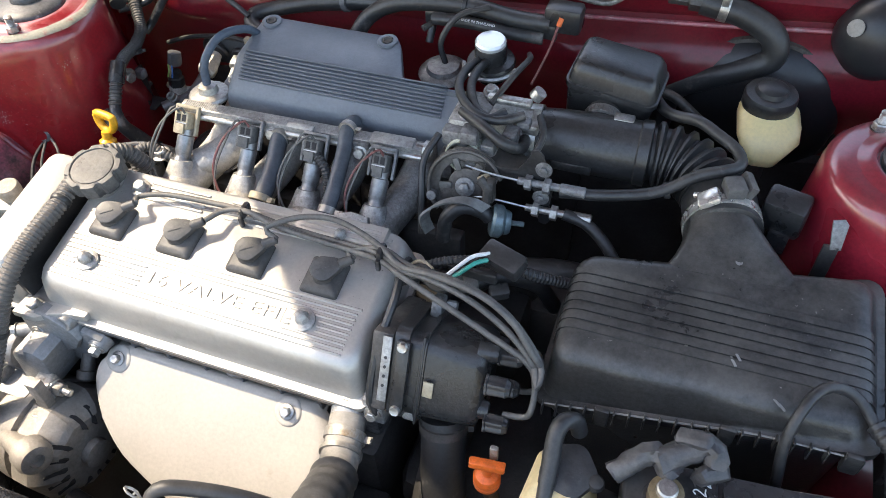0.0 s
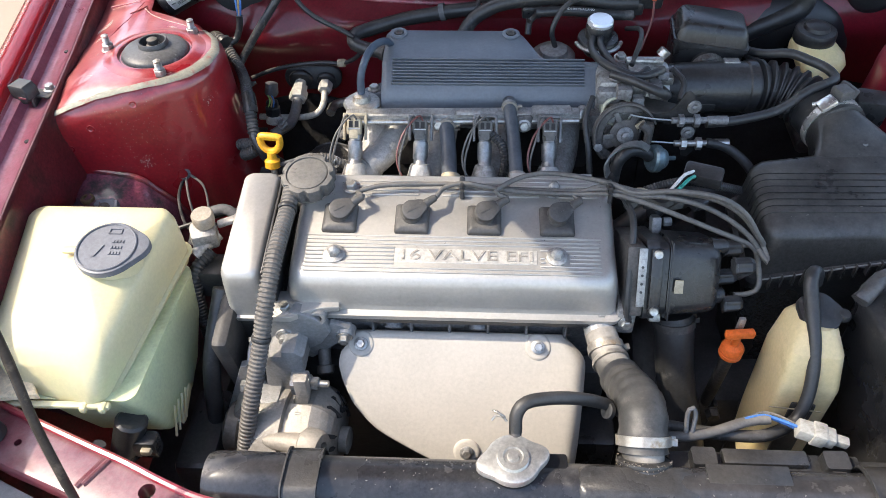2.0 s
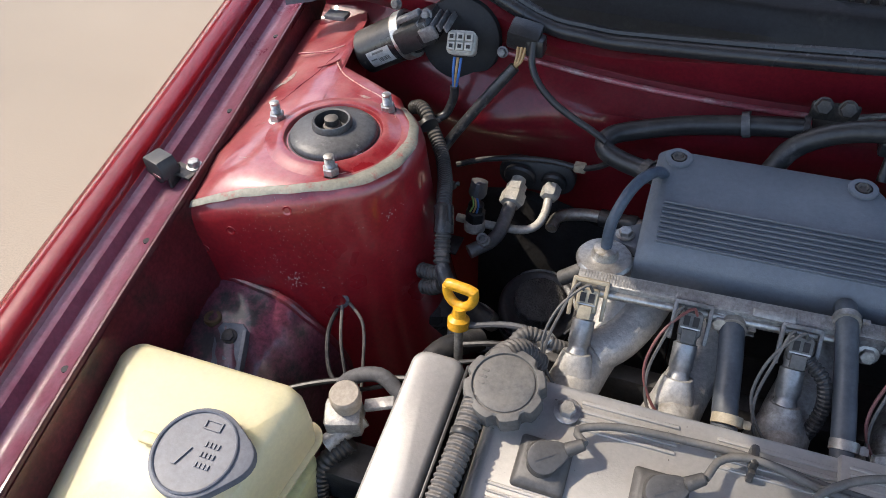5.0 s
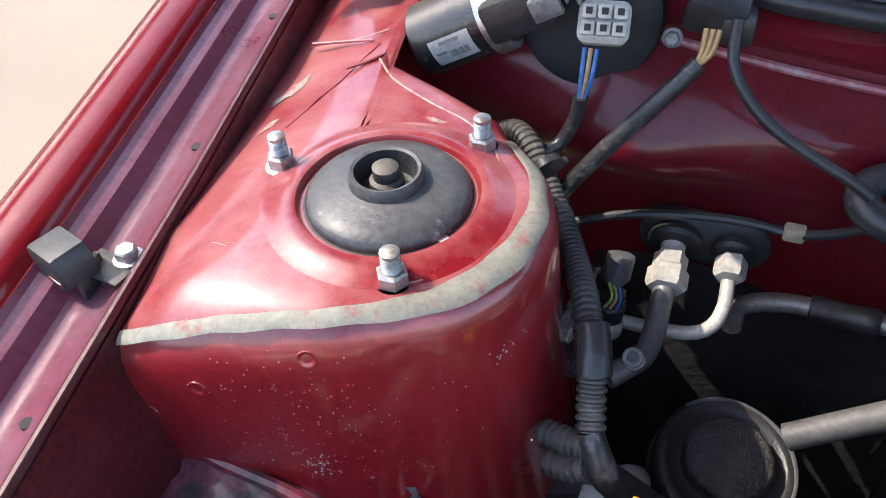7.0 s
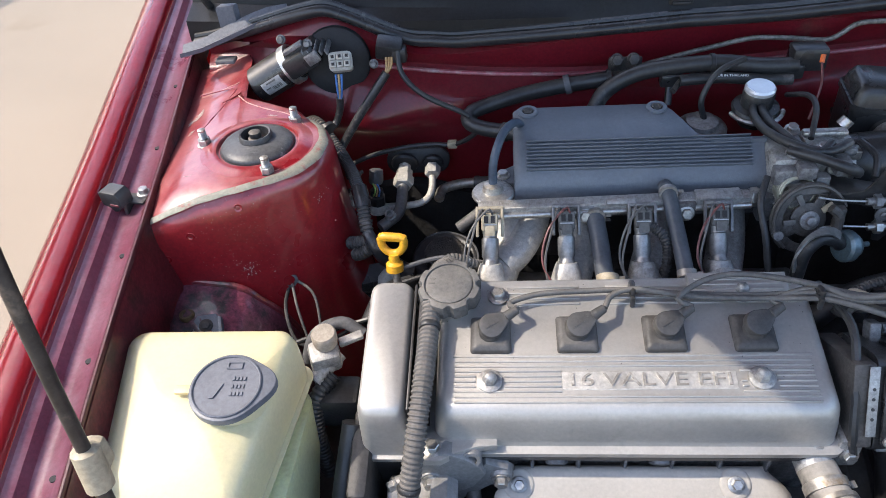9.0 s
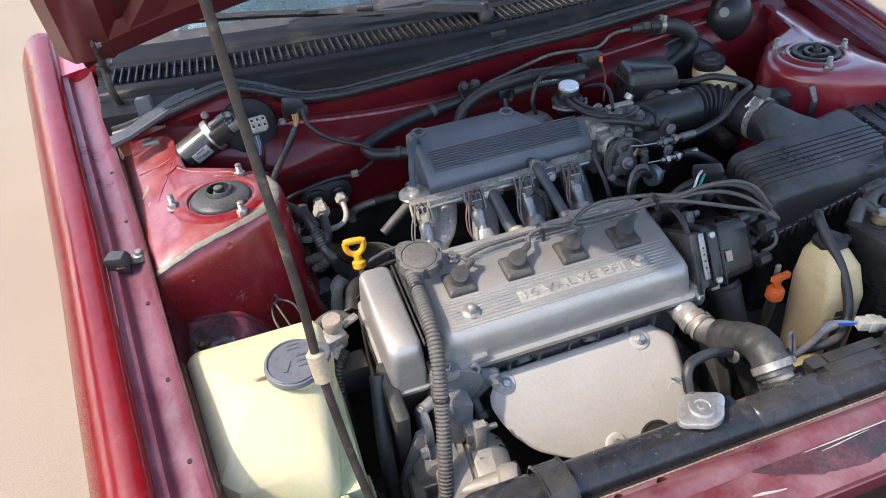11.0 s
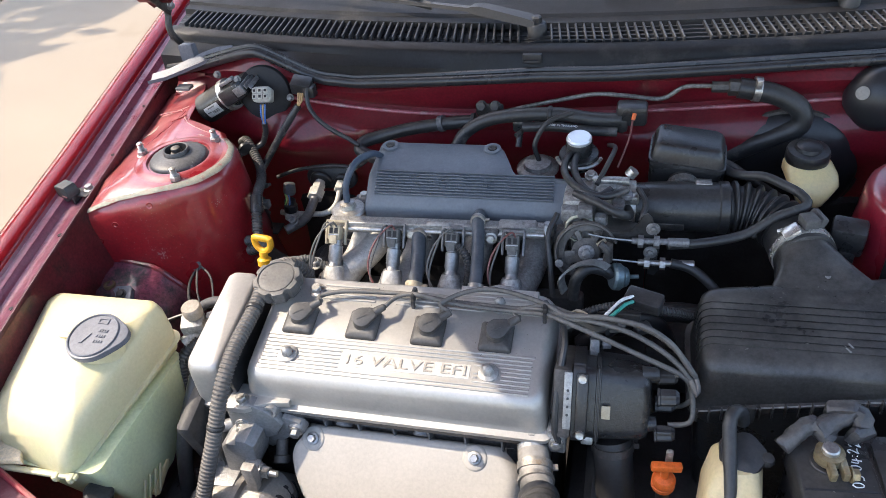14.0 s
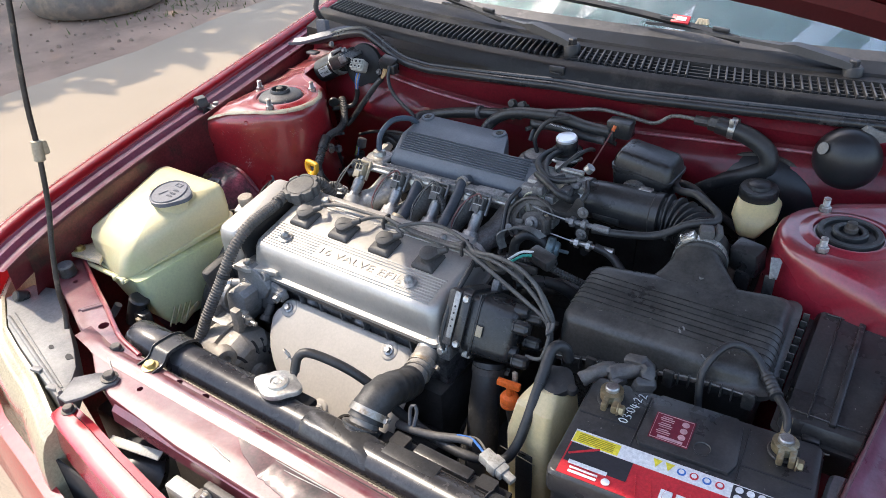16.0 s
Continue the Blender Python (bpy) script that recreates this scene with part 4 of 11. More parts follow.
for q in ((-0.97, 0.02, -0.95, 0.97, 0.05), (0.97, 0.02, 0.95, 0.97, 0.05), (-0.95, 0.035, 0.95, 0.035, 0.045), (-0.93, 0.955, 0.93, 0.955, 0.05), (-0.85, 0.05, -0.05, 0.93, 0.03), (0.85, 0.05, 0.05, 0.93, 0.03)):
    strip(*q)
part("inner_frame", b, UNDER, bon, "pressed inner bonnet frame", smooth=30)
for s in (-1, 1):
    b = B()
    tube(b, [(s * 0.665, 0.30, 0.90), (s * 0.672, 0.275, 0.945), (s * 0.672, 0.285, 0.985), (s * 0.665, 0.235, 1.035)], 0.006, 8, 0.01)
    box(b, (s * 0.667, 0.255, 1.015), (0.006, 0.10, 0.022), 0.002, pose(0, 0, 0, -45, 0, 0))
    hg = part("hinge", b, IRON, bon, "dark steel hinge at the cowl's end")
    for yy, zz in ((0.285, 0.99), (0.235, 1.04)):
        bolt((s * 0.664, yy, zz), (-s, 0, 0), hg, STEEL, w=0.007, h=0.006)
b = B()
tube(b, [(-0.452, -0.600, 0.690), (-0.456, -0.592, 0.715), (-0.456, -0.588, 0.76), (-0.465, -0.571, 0.82), (-0.473, -0.549, 0.885), (-0.479, -0.532, 0.965), (-0.480, -0.524, 1.03), (-0.483, -0.511, 1.10), (-0.487, -0.495, 1.17), (-0.495, -0.455, 1.38), (-0.498, -0.42, 1.575), (-0.493, -0.405, 1.60)], 0.0042, 10, 0.01)
pr = tagged(part("prop_rod", b, mat("worn_black_rod", (0.04, 0.035, 0.032), 0.45, 0.4, 0.3, 60, dirt=(0.16, 0.13, 0.10), dirt_at=0.56, dirt_scale=40)), "worn black steel prop rod holding the bonnet up", "prop rod")
b = B()
lathe(b, [(0.0055, -0.016), (0.0085, -0.014), (0.0085, 0.014), (0.0055, 0.016)], axis((-0.479, -0.532, 0.966), (-0.05, 0.17, 0.8)), 12)
box(b, (-0.479, -0.523, 0.968), (0.012, 0.012, 0.022), 0.003)
part("grip", b, BEIGE, pr, "beige plastic grip")


# ---------- engine ----------
DC = Vector((0.108, -0.292, 0.727))
DT = Matrix.Translation((0, 0.017, -0.007)) @ Matrix.Translation(DC) @ Matrix.Rotation(radians(-28), 4, "X") @ Matrix.Translation(-DC)   # the distributor leans back
SL = radians(13.0)
CM = Matrix.Translation((-0.15, -0.25, 0.7640)) @ Matrix.Rotation(SL, 4, "X")   # plane of the cam cover's top


def cam_cover():
    t = thing("cam_cover", (-0.12, -0.25, 0.70), "silver cast cam cover with ribs and raised lettering", "engine cover")
    b = B()
    u0, u1 = -0.163, 0.226
    cx, w = (u0 + u1) / 2, u1 - u0
    secs = []
    for z, v0, v1, gr, r in ((-0.056, -0.098, 0.086, 0.006, 0.012), (-0.048, -0.098, 0.086, 0.006, 0.012), (-0.0475, -0.090, 0.082, 0.0, 0.014), (-0.030, -0.086, 0.081, -0.001, 0.016),
                             (-0.012, -0.080, 0.080, -0.003, 0.018), (-0.005, -0.0755, 0.079, -0.006, 0.018), (-0.0012, -0.071, 0.077, -0.010, 0.016), (0.0, -0.066, 0.074, -0.016, 0.012)):
        secs.append((cx, (v0 + v1) / 2, z, w + 2 * gr, v1 - v0, r))
    loft_rr(b, secs, CM, 5)
    part("body", b, COVER, t, smooth=50)
    def rib(a0, a1, v, w=0.0021, h=0.0018):
        b = B()
        box(b, ((a0 + a1) / 2, v, h / 2 - 0.001), (a1 - a0, w, h + 0.002), 0.0006, seg=1)
        put(b, b.verts, CM)
        part("rib", b, COVER, t)

    for v in (-0.0655, -0.0600, -0.0270, -0.0215):
        rib(u0 + 0.0225, u1 - 0.0225, v)
    rib(u0 + 0.020, u1 - 0.020, -0.0155, 0.0028, 0.0014)
    for v in (-0.0545, -0.0490, -0.0435, -0.0380, -0.0325):
        near = abs(v + 0.0435) < 0.008
        rib(u0 + 0.0225, -0.120 if near else -0.036, v)
        if near:
            rib(-0.092, -0.036, v)
        rib(0.168 if near else 0.134, u1 - 0.0225, v)
        if near and v < -0.04:
            rib(0.134, 0.140, v)
    for k, v in enumerate((0.046, 0.053, 0.060, 0.067)):
        for a0, a1 in ((u0 + 0.075, -0.012), (0.016, 0.135), (0.152, u1 - 0.02)):
            rib(a0, a1, v, 0.0032, 0.0018)
    b = B()
    prism(b, [(0.100, 0.052), (0.196, 0.052), (0.200, 0.056), (0.200, 0.078), (0.100, 0.078)], -0.002, 0.0075, 0.002, CM)
    part("rear_pad", b, COVER, t, "raised ribbed pad at the rear corner")
    for v in (0.057, 0.063, 0.069):
        b = B()
        box(b, (0.150, v, 0.0080), (0.088, 0.0030, 0.0016), 0.0006, seg=1)
        put(b, b.verts, CM)
        part("rib", b, COVER, t)
    b = B()
    box(b, (0.0475, -0.0427, 0.0002), (0.166, 0.0195, 0.0010), 0.0004, seg=1)
    put(b, b.verts, CM)
    part("name_plate", b, mat("worn_plate", (0.60, 0.58, 0.545), 0.46, 0.6, 0.10, 60, 0.1, 400, dirt=(0.50, 0.475, 0.44), dirt_at=0.50, dirt_scale=55, fine=0.12), t, "rubbed plate behind the letters")
    text_mesh("16 VALVE EFI", 0.0196, 0.0006, CM @ Matrix.Translation((0.0475, -0.0427, 0.0014)), mat("worn_letters", (0.36, 0.335, 0.30), 0.5, 0.55, 0.2, 120, dirt=(0.56, 0.53, 0.49), dirt_at=0.49, dirt_scale=110), t, "lettering", "worn raised letters", width=0.152)
    for u, v in ((-0.106, -0.0435), (0.153, -0.0415), (0.153, 0.056)):
        b = B()
        lathe(b, [(0.0125, 0.0), (0.0125, 0.003), (0.009, 0.0045)], CM @ Matrix.Translation((u, v, 0)), 20)
        lathe(b, [(0.0075, 0.004), (0.0075, 0.009), (0.0055, 0.0135), (0.002, 0.0155)], CM @ Matrix.Translation((u, v, 0)), 6)
        part("cap_nut", b, ALU, t, "zinc cap nut on a seal washer")
    # front left ear with its bolt
    b = B()
    prism(b, [(-0.333, -0.352), (-0.305, -0.352), (-0.290, -0.343), (-0.270, -0.336), (-0.250, -0.334), (-0.250, -0.31), (-0.333, -0.31)], 0.701, 0.709, 0.002)
    part("ear", b, COVER, t)
    bolt((-0.313, -0.338, 0.709), (0, -0.1, 1), t, STEEL, w=0.007, h=0.006, washer=0.010)
    # thin bright gasket line and flange lip
    b = B()
    loft_rr(b, [(cx, -0.006, -0.064, w + 0.008, 0.184, 0.012), (cx, -0.006, -0.057, w + 0.008, 0.184, 0.012)], CM, 5)
    part("gasket", b, RUBBER, t, "black rubber gasket")
    return t


cam_cover()


PLUGCAP = mat("plug_cap_rubber", (0.052, 0.049, 0.047), 0.5, 0, 0.2, 30, 0.15, 250, dirt=(0.17, 0.155, 0.14), dirt_at=0.62, dirt_scale=40, dust=0.3, dustc=(0.26, 0.24, 0.22), fine=0.2)


def plug_cap(x, i):
    t = thing("spark_plug_cap", (x, -0.243, 0.766), "black rubber spark plug cap set in the cam cover", "plug cap", group="spark plug caps")
    m = CM @ Matrix.Translation((x + 0.15, 0.008, 0.0))
    b = B()
    loft_rr(b, [(0, 0, -0.002, 0.041, 0.041, 0.003), (0, 0, 0.003, 0.041, 0.041, 0.003), (0, 0, 0.006, 0.038, 0.038, 0.003), (0, 0, 0.0085, 0.030, 0.030, 0.004)], m)
    part("base", b, PLUGCAP, t)
    b = B()
    lathe(b, [(0.0125, 0.006), (0.0115, 0.010), (0.0095, 0.014)], m, 24)
    part("collar", b, PLUGCAP, t)
    b = B()
    mm = m @ pose(0.000, 0.003, 0.012, 14, 10, 0)
    out = []
    for q in range(40):
        a = 2 * math.pi * q / 40
        r = 0.0128 + 0.0075 * max(0.0, math.cos(a - 0.62)) ** 6
        out.append((r * math.cos(a), r * math.sin(a)))
    prism(b, out, 0.001, 0.0095, 0.0018, mm)
    part("round_top", b, PLUGCAP, t)
    b = B()
    box(b, (0, 0, 0), (0.014, 0.0012, 0.0008), 0, mm @ Matrix.Translation((0, 0, 0.0098)) @ Matrix.Rotation(0.62, 4, "Z"))
    part("moulded_line", b, PLUGCAP, t)
    b = B()
    rod(b, mm @ V(0.014, 0.010, 0.006), mm @ V(0.026, 0.019, 0.009), 0.0056, 0.0046, 12, 0.001)
    part("elbow", b, PLUGCAP, t)
    return mm @ V(0.026, 0.019, 0.009)


ends = [plug_cap(x, i) for i, x in enumerate((-0.255, -0.168, -0.0815, 0.005))]

# ignition cables: from the caps along the back of the cover to the distributor
FAN = [[(0.09, -0.24, 0.812), (0.131, -0.25, 0.823), (0.177, -0.26, 0.824), (0.208, -0.268, 0.809), (0.229, -0.275, 0.781), (0.238, -0.274, 0.765), DT @ V(0.228, -0.269, 0.756), DT @ V(0.212, -0.268, 0.754)],
       [(0.092, -0.241, 0.809), (0.125, -0.247, 0.812), (0.166, -0.255, 0.806), (0.205, -0.265, 0.788), (0.232, -0.276, 0.764), (0.238, -0.278, 0.735), DT @ V(0.228, -0.277, 0.717), DT @ V(0.212, -0.276, 0.7135)],
       [(0.09, -0.245, 0.806), (0.129, -0.255, 0.797), (0.181, -0.265, 0.780), (0.225, -0.275, 0.765), (0.236, -0.282, 0.745), (0.238, -0.300, 0.725), DT @ V(0.230, -0.312, 0.709), DT @ V(0.212, -0.314, 0.7075)],
       [(0.10, -0.236, 0.810), (0.14, -0.243, 0.816), (0.18, -0.252, 0.813), (0.212, -0.262, 0.797), (0.238, -0.274, 0.765), (0.240, -0.295, 0.758), DT @ V(0.230, -0.309, 0.767), DT @ V(0.216, -0.310, 0.7655)]]
runs = [
    [ends[0], (-0.235, -0.214, 0.785), (-0.204, -0.204, 0.788), (-0.146, -0.199, 0.787), (-0.109, -0.199, 0.787), (-0.055, -0.206, 0.787), (0.018, -0.212, 0.790), (0.063, -0.226, 0.805)] + FAN[1],
    [ends[1], (-0.130, -0.208, 0.789), (-0.105, -0.203, 0.792), (-0.055, -0.2125, 0.790), (0.018, -0.2185, 0.791), (0.064, -0.232, 0.803)] + FAN[2],
    [ends[2], (-0.068, -0.222, 0.796), (-0.042, -0.203, 0.801), (-0.011, -0.195, 0.803), (0.021, -0.202, 0.806), (0.065, -0.224, 0.812)] + FAN[0],
    [ends[3], (0.024, -0.222, 0.790), (0.042, -0.218, 0.798), (0.066, -0.221, 0.807)] + FAN[3],
]
for pts in runs:
    b = B()
    tube(b, pts, 0.0031, 10, 0.006)
    tagged(part("ignition_cable", b, CAPDARK), "dark grey rubber ignition cable running to the distributor", "cable", group="ignition cables")
for p in ((-0.109, -0.199, 0.778), (0.064, -0.226, 0.798)):
    b = B()
    box(b, (p[0], p[1], p[2] + 0.010), (0.007, 0.018, 0.013), 0.003)
    box(b, (p[0], p[1] - 0.010, p[2] + 0.002), (0.005, 0.005, 0.014), 0.0015)
    tagged(part("cable_clip", b, PLASTIC), "black plastic clip holding the ignition cables", "clip", group="cable clips")

# oil filler
t = thing("oil_filler_cap", (-0.297, -0.2, 0.77), "dusty black scalloped oil filler cap", "oil cap")
m = axis((-0.297, -0.196, 0.765), (0, -0.2, 1)) @ Matrix.Diagonal((0.76, 0.76, 1, 1))
b = B()
rings = []
for r, z, dp in ((0.040, 0.020, 0.6), (0.043, 0.023, 1.0), (0.0435, 0.036, 1.0), (0.0415, 0.0400, 0.9), (0.0355, 0.0410, 0.1), (0.034, 0.0408, 0.0), (0.033, 0.0392, 0.0), (0.010, 0.0392, 0.0)):
    ring = []
    for q in range(112):
        a = 2 * math.pi * q / 112
        notch = max(0.0, (math.cos(8 * a) - 0.45) / 0.55)
        rr = r - 0.0052 * dp * min(1.0, 1.8 * notch)
        ring.append(m @ V(rr * math.cos(a), rr * math.sin(a), z))
    rings.append(ring)
ring_loft(b, rings)
part("cap_body", b, CAPDARK, t, smooth=35)
b = B()
lathe(b, [(0.0315, 0.0390), (0.0315, 0.0402), (0.030, 0.0407), (0.02, 0.0405)], m, 40)
part("top_disc", b, CAPDARK, t)
b = B()
lathe(b, [(0.030, -0.012), (0.030, 0.010), (0.034, 0.014), (0.034, 0.024)], m, 32)
part("neck", b, COVER, t, "silver cast neck")
hexhead(bb := B(), (-0.247, -0.196, 0.778), (0, -0.2, 1), w=0.007, h=0.007, washer=0.011)
part("bolt", bb, STEEL, t)

# timing cover
t = thing("timing_cover", (-0.35, -0.26, 0.6), "silver upper timing belt cover on a black lower cover", "timing cover")
TM = Matrix.Diagonal((1, 1, 1, 1)) @ Matrix.Translation((-0.361, -0.258, 0.771)) @ Matrix.Rotation(radians(10), 4, "X")
b = B()
loft_rr(b, [(0, 0, -0.078, 0.060, 0.180, 0.010), (0, 0, -0.072, 0.060, 0.180, 0.010), (0, 0, -0.0715, 0.052, 0.172, 0.010), (0, 0.002, -0.022, 0.049, 0.164, 0.013), (0, 0.003, -0.008, 0.047, 0.160, 0.013), (0, 0.004, -0.002, 0.043, 0.154, 0.012), (0, 0.004, 0.0005, 0.036, 0.146, 0.010)], TM, 6)
part("upper_shell", b, COVER, t, smooth=50)
b = B()
loft_rr(b, [(0, 0, -0.42, 0.062, 0.15, 0.02), (0, 0, -0.16, 0.064, 0.165, 0.02), (0, 0, -0.079, 0.066, 0.170, 0.014)], TM, 5)
part("lower_shell", b, BLOCK, t, "black plastic lower cover")
b = B()
box(b, (0.034, 0.0, -0.03), (0.006, 0.158, 0.06), 0.002)
box(b, (0.0265, 0.003, -0.004), (0.003, 0.150, 0.006), 0.001)
put(b, b.verts, TM)
part("seal_strip", b, RUBBER, t)
b = B()
box(b, (-0.388, -0.30, 0.55), (0.022, 0.10, 0.30), 0.008, pose(0, 0, 0, 12, 0, 0))
tagged(part("drive_belt", b, BLOCK), "black ribbed drive belt beside the timing cover", "belt")

# corrugated conduit over the timing cover
b = B()
tube(b, [(-0.285, -0.14, 0.755), (-0.300, -0.155, 0.786), (-0.3135, -0.19, 0.797), (-0.3165, -0.25, 0.782), (-0.320, -0.31, 0.770), (-0.326, -0.350, 0.742), (-0.336, -0.384, 0.69), (-0.353, -0.428, 0.615), (-0.370, -0.460, 0.53), (-0.385, -0.478, 0.44)], 0.0105, 12, ribs=0.0052, depth=0.14)
cd = tagged(part("corrugated_conduit", b, CONDUIT, smooth=25), "dusty grey corrugated conduit over the timing cover", "conduit", group="conduits")
for p, d in (((-0.3165, -0.245, 0.7832), (0, -1, -0.2)), ((-0.3340, -0.377, 0.70), (-0.2, -0.55, -1))):
    b = B()
    lathe(b, [(0.0108, -0.003), (0.0115, -0.002), (0.0115, 0.002), (0.0108, 0.003)], axis(p, d), 14)
    part("tape", b, RUBBER, cd, "black tape")

# cylinder head and block
t = thing("cylinder_head", (-0.12, -0.25, 0.3), "grimy cast aluminium cylinder head over a dark block", "engine block")
b = B()
box(b, (-0.118, -0.238, 0.640), (0.385, 0.138, 0.125), 0.006, pose(0, 0, 0, 6, 0, 0))
part("casting", b, DULL, t)
for i in range(7):
    x = -0.262 + i * 0.047
    b = B()
    box(b, (x, -0.312, 0.660), (0.0035, 0.022, 0.05), 0.0015, pose(0, 0, 0, 6, 0, 0))
    part("fin", b, DULL, t)
for x0 in (-0.19, -0.085):
    b = B()
    rod(b, (x0, -0.302, 0.668), (x0, -0.318, 0.654), 0.012, bev=0.002)
    part("core_plug", b, DULL, t, "round steel plug")
b = B()
box(b, (-0.138, -0.312, 0.672), (0.072, 0.018, 0.03), 0.004, pose(0, 0, 0, 12, 0, 0))
part("boss", b, DULL, t)
b = B()
box(b, (-0.12, -0.22, 0.44), (0.40, 0.22, 0.30), 0.012)
part("block", b, BLOCK, t, "oily dark engine block")
b = B()
rod(b, (0.055, -0.300, 0.685), (0.060, -0.338, 0.668), 0.021, 0.018, 20, 0.003)
part("water_outlet", b, ALU, t)
bolt((0.058, -0.322, 0.690), (0, -0.25, 1), t, STEEL, w=0.007, h=0.007)
b = B()
box(b, (0.087, -0.315, 0.688), (0.022, 0.028, 0.04), 0.003)
part("end_lug", b, ALU, t)
bolt((0.087, -0.330, 0.688), (0, -1, 0.2), t, STEEL, w=0.006, h=0.005)

# front bracket castings at the timing end
t = thing("engine_bracket", (-0.29, -0.34, 0.6), "cast aluminium accessory bracket with steel bolts", "bracket")
XZ = Matrix.Rotation(radians(90), 4, "X")
b = B()
prism(b, [(-0.337, 0.655), (-0.335, 0.705), (-0.300, 0.712), (-0.280, 0.702), (-0.268, 0.690), (-0.262, 0.676), (-0.275, 0.655), (-0.300, 0.640), (-0.325, 0.640)], -0.004, 0.012, 0.003, Matrix.Translation((0, -0.335, 0)) @ XZ)
part("plate", b, BRACKET, t)
b = B()
prism(b, [(-0.262, 0.686), (-0.240, 0.676), (-0.238, 0.660), (-0.250, 0.654), (-0.292, 0.618), (-0.302, 0.622), (-0.298, 0.640), (-0.280, 0.662)], -0.004, 0.010, 0.003, Matrix.Translation((0, -0.330, 0)) @ XZ)
part("arm", b, BRACKET, t)
for p, d, r, L, hollow in (((-0.275, -0.328, 0.694), (0, -0.8, 0.2), 0.0105, 0.017, True), ((-0.247, -0.329, 0.666), (0, -0.9, -0.15), 0.0120, 0.013, False), ((-0.317, -0.338, 0.668), (0, -1, 0.15), 0.0125, 0.012, False), ((-0.338, -0.340, 0.660), (-1, -0.5, 0.0), 0.0085, 0.018, False)):
    b = B()
    P = V(*p)
    D = V(*d).normalized()
    if hollow:
        lathe(b, [(r, 0), (r * 0.92, L - 0.002), (r * 0.82, L), (r * 0.5, L), (r * 0.45, L - 0.008), (0.001, L - 0.008)], axis(P, D), 24)
    else:
        lathe(b, [(r * 1.1, 0), (r, L * 0.4), (r * 0.96, L - 0.0015), (r * 0.86, L), (0.001, L)], axis(P, D), 24)
    part("boss", b, BRACKET, t)
    if not hollow:
        bolt(P + D * L, D, t, STEEL, w=0.0068, h=0.007, washer=0.0092)
b = B()
lathe(b, [(0.008, 0.0), (0.008, 0.02), (0.011, 0.021), (0.011, 0.030), (0.008, 0.032)], axis((-0.277, -0.335, 0.632), (0.1, -0.6, -0.5)), 14)
part("union", b, IRON, t)
# drum casting of the pump, its mounting foot and bolt
b = B()
prism(b, [(-0.345, 0.604), (-0.339, 0.660), (-0.331, 0.668), (-0.318, 0.668), (-0.316, 0.677), (-0.300, 0.677), (-0.290, 0.668), (-0.292, 0.640), (-0.300, 0.618), (-0.308, 0.602), (-0.325, 0.596)], -0.030, 0.034, 0.006, Matrix.Translation((0, -0.345, 0)) @ XZ)
part("pump_body", b, BRACKET, t, "boxy cast pump body")
b = B()
lathe(b, [(0.016, 0.0), (0.026, 0.001), (0.027, 0.004), (0.027, 0.012), (0.024, 0.014), (0.012, 0.014)], axis((-0.349, -0.352, 0.634), (-1, 0.0, 0.02)), 30)
part("pump_flange", b, BRACKET, t)
bolt((-0.362, -0.385, 0.618), (-1, 0, 0), t, STEEL, w=0.008, h=0.008, washer=0.011)
b = B()
prism(b, [(-0.425, 0.50), (-0.372, 0.640), (-0.352, 0.646), (-0.346, 0.600), (-0.362, 0.520), (-0.372, 0.47)], -0.004, 0.006, 0.002, Matrix.Translation((0, -0.368, 0)) @ XZ)
part("side_plate", b, BRACKET, t, "flat pressed plate beside the pump")
b = B()
prism(b, [(-0.385, 0.45), (-0.385, 0.585), (-0.365, 0.612), (-0.325, 0.612), (-0.318, 0.585), (-0.318, 0.45)], -0.02, 0.02, 0.006, Matrix.Translation((0, -0.385, 0)) @ XZ)
part("lower_casting", b, BRACKET, t)
for z in (0.575, 0.545, 0.50):
    b = B()
    box(b, (-0.352, -0.407, z), (0.055, 0.004, 0.006), 0.0015)
    part("web", b, BRACKET, t)


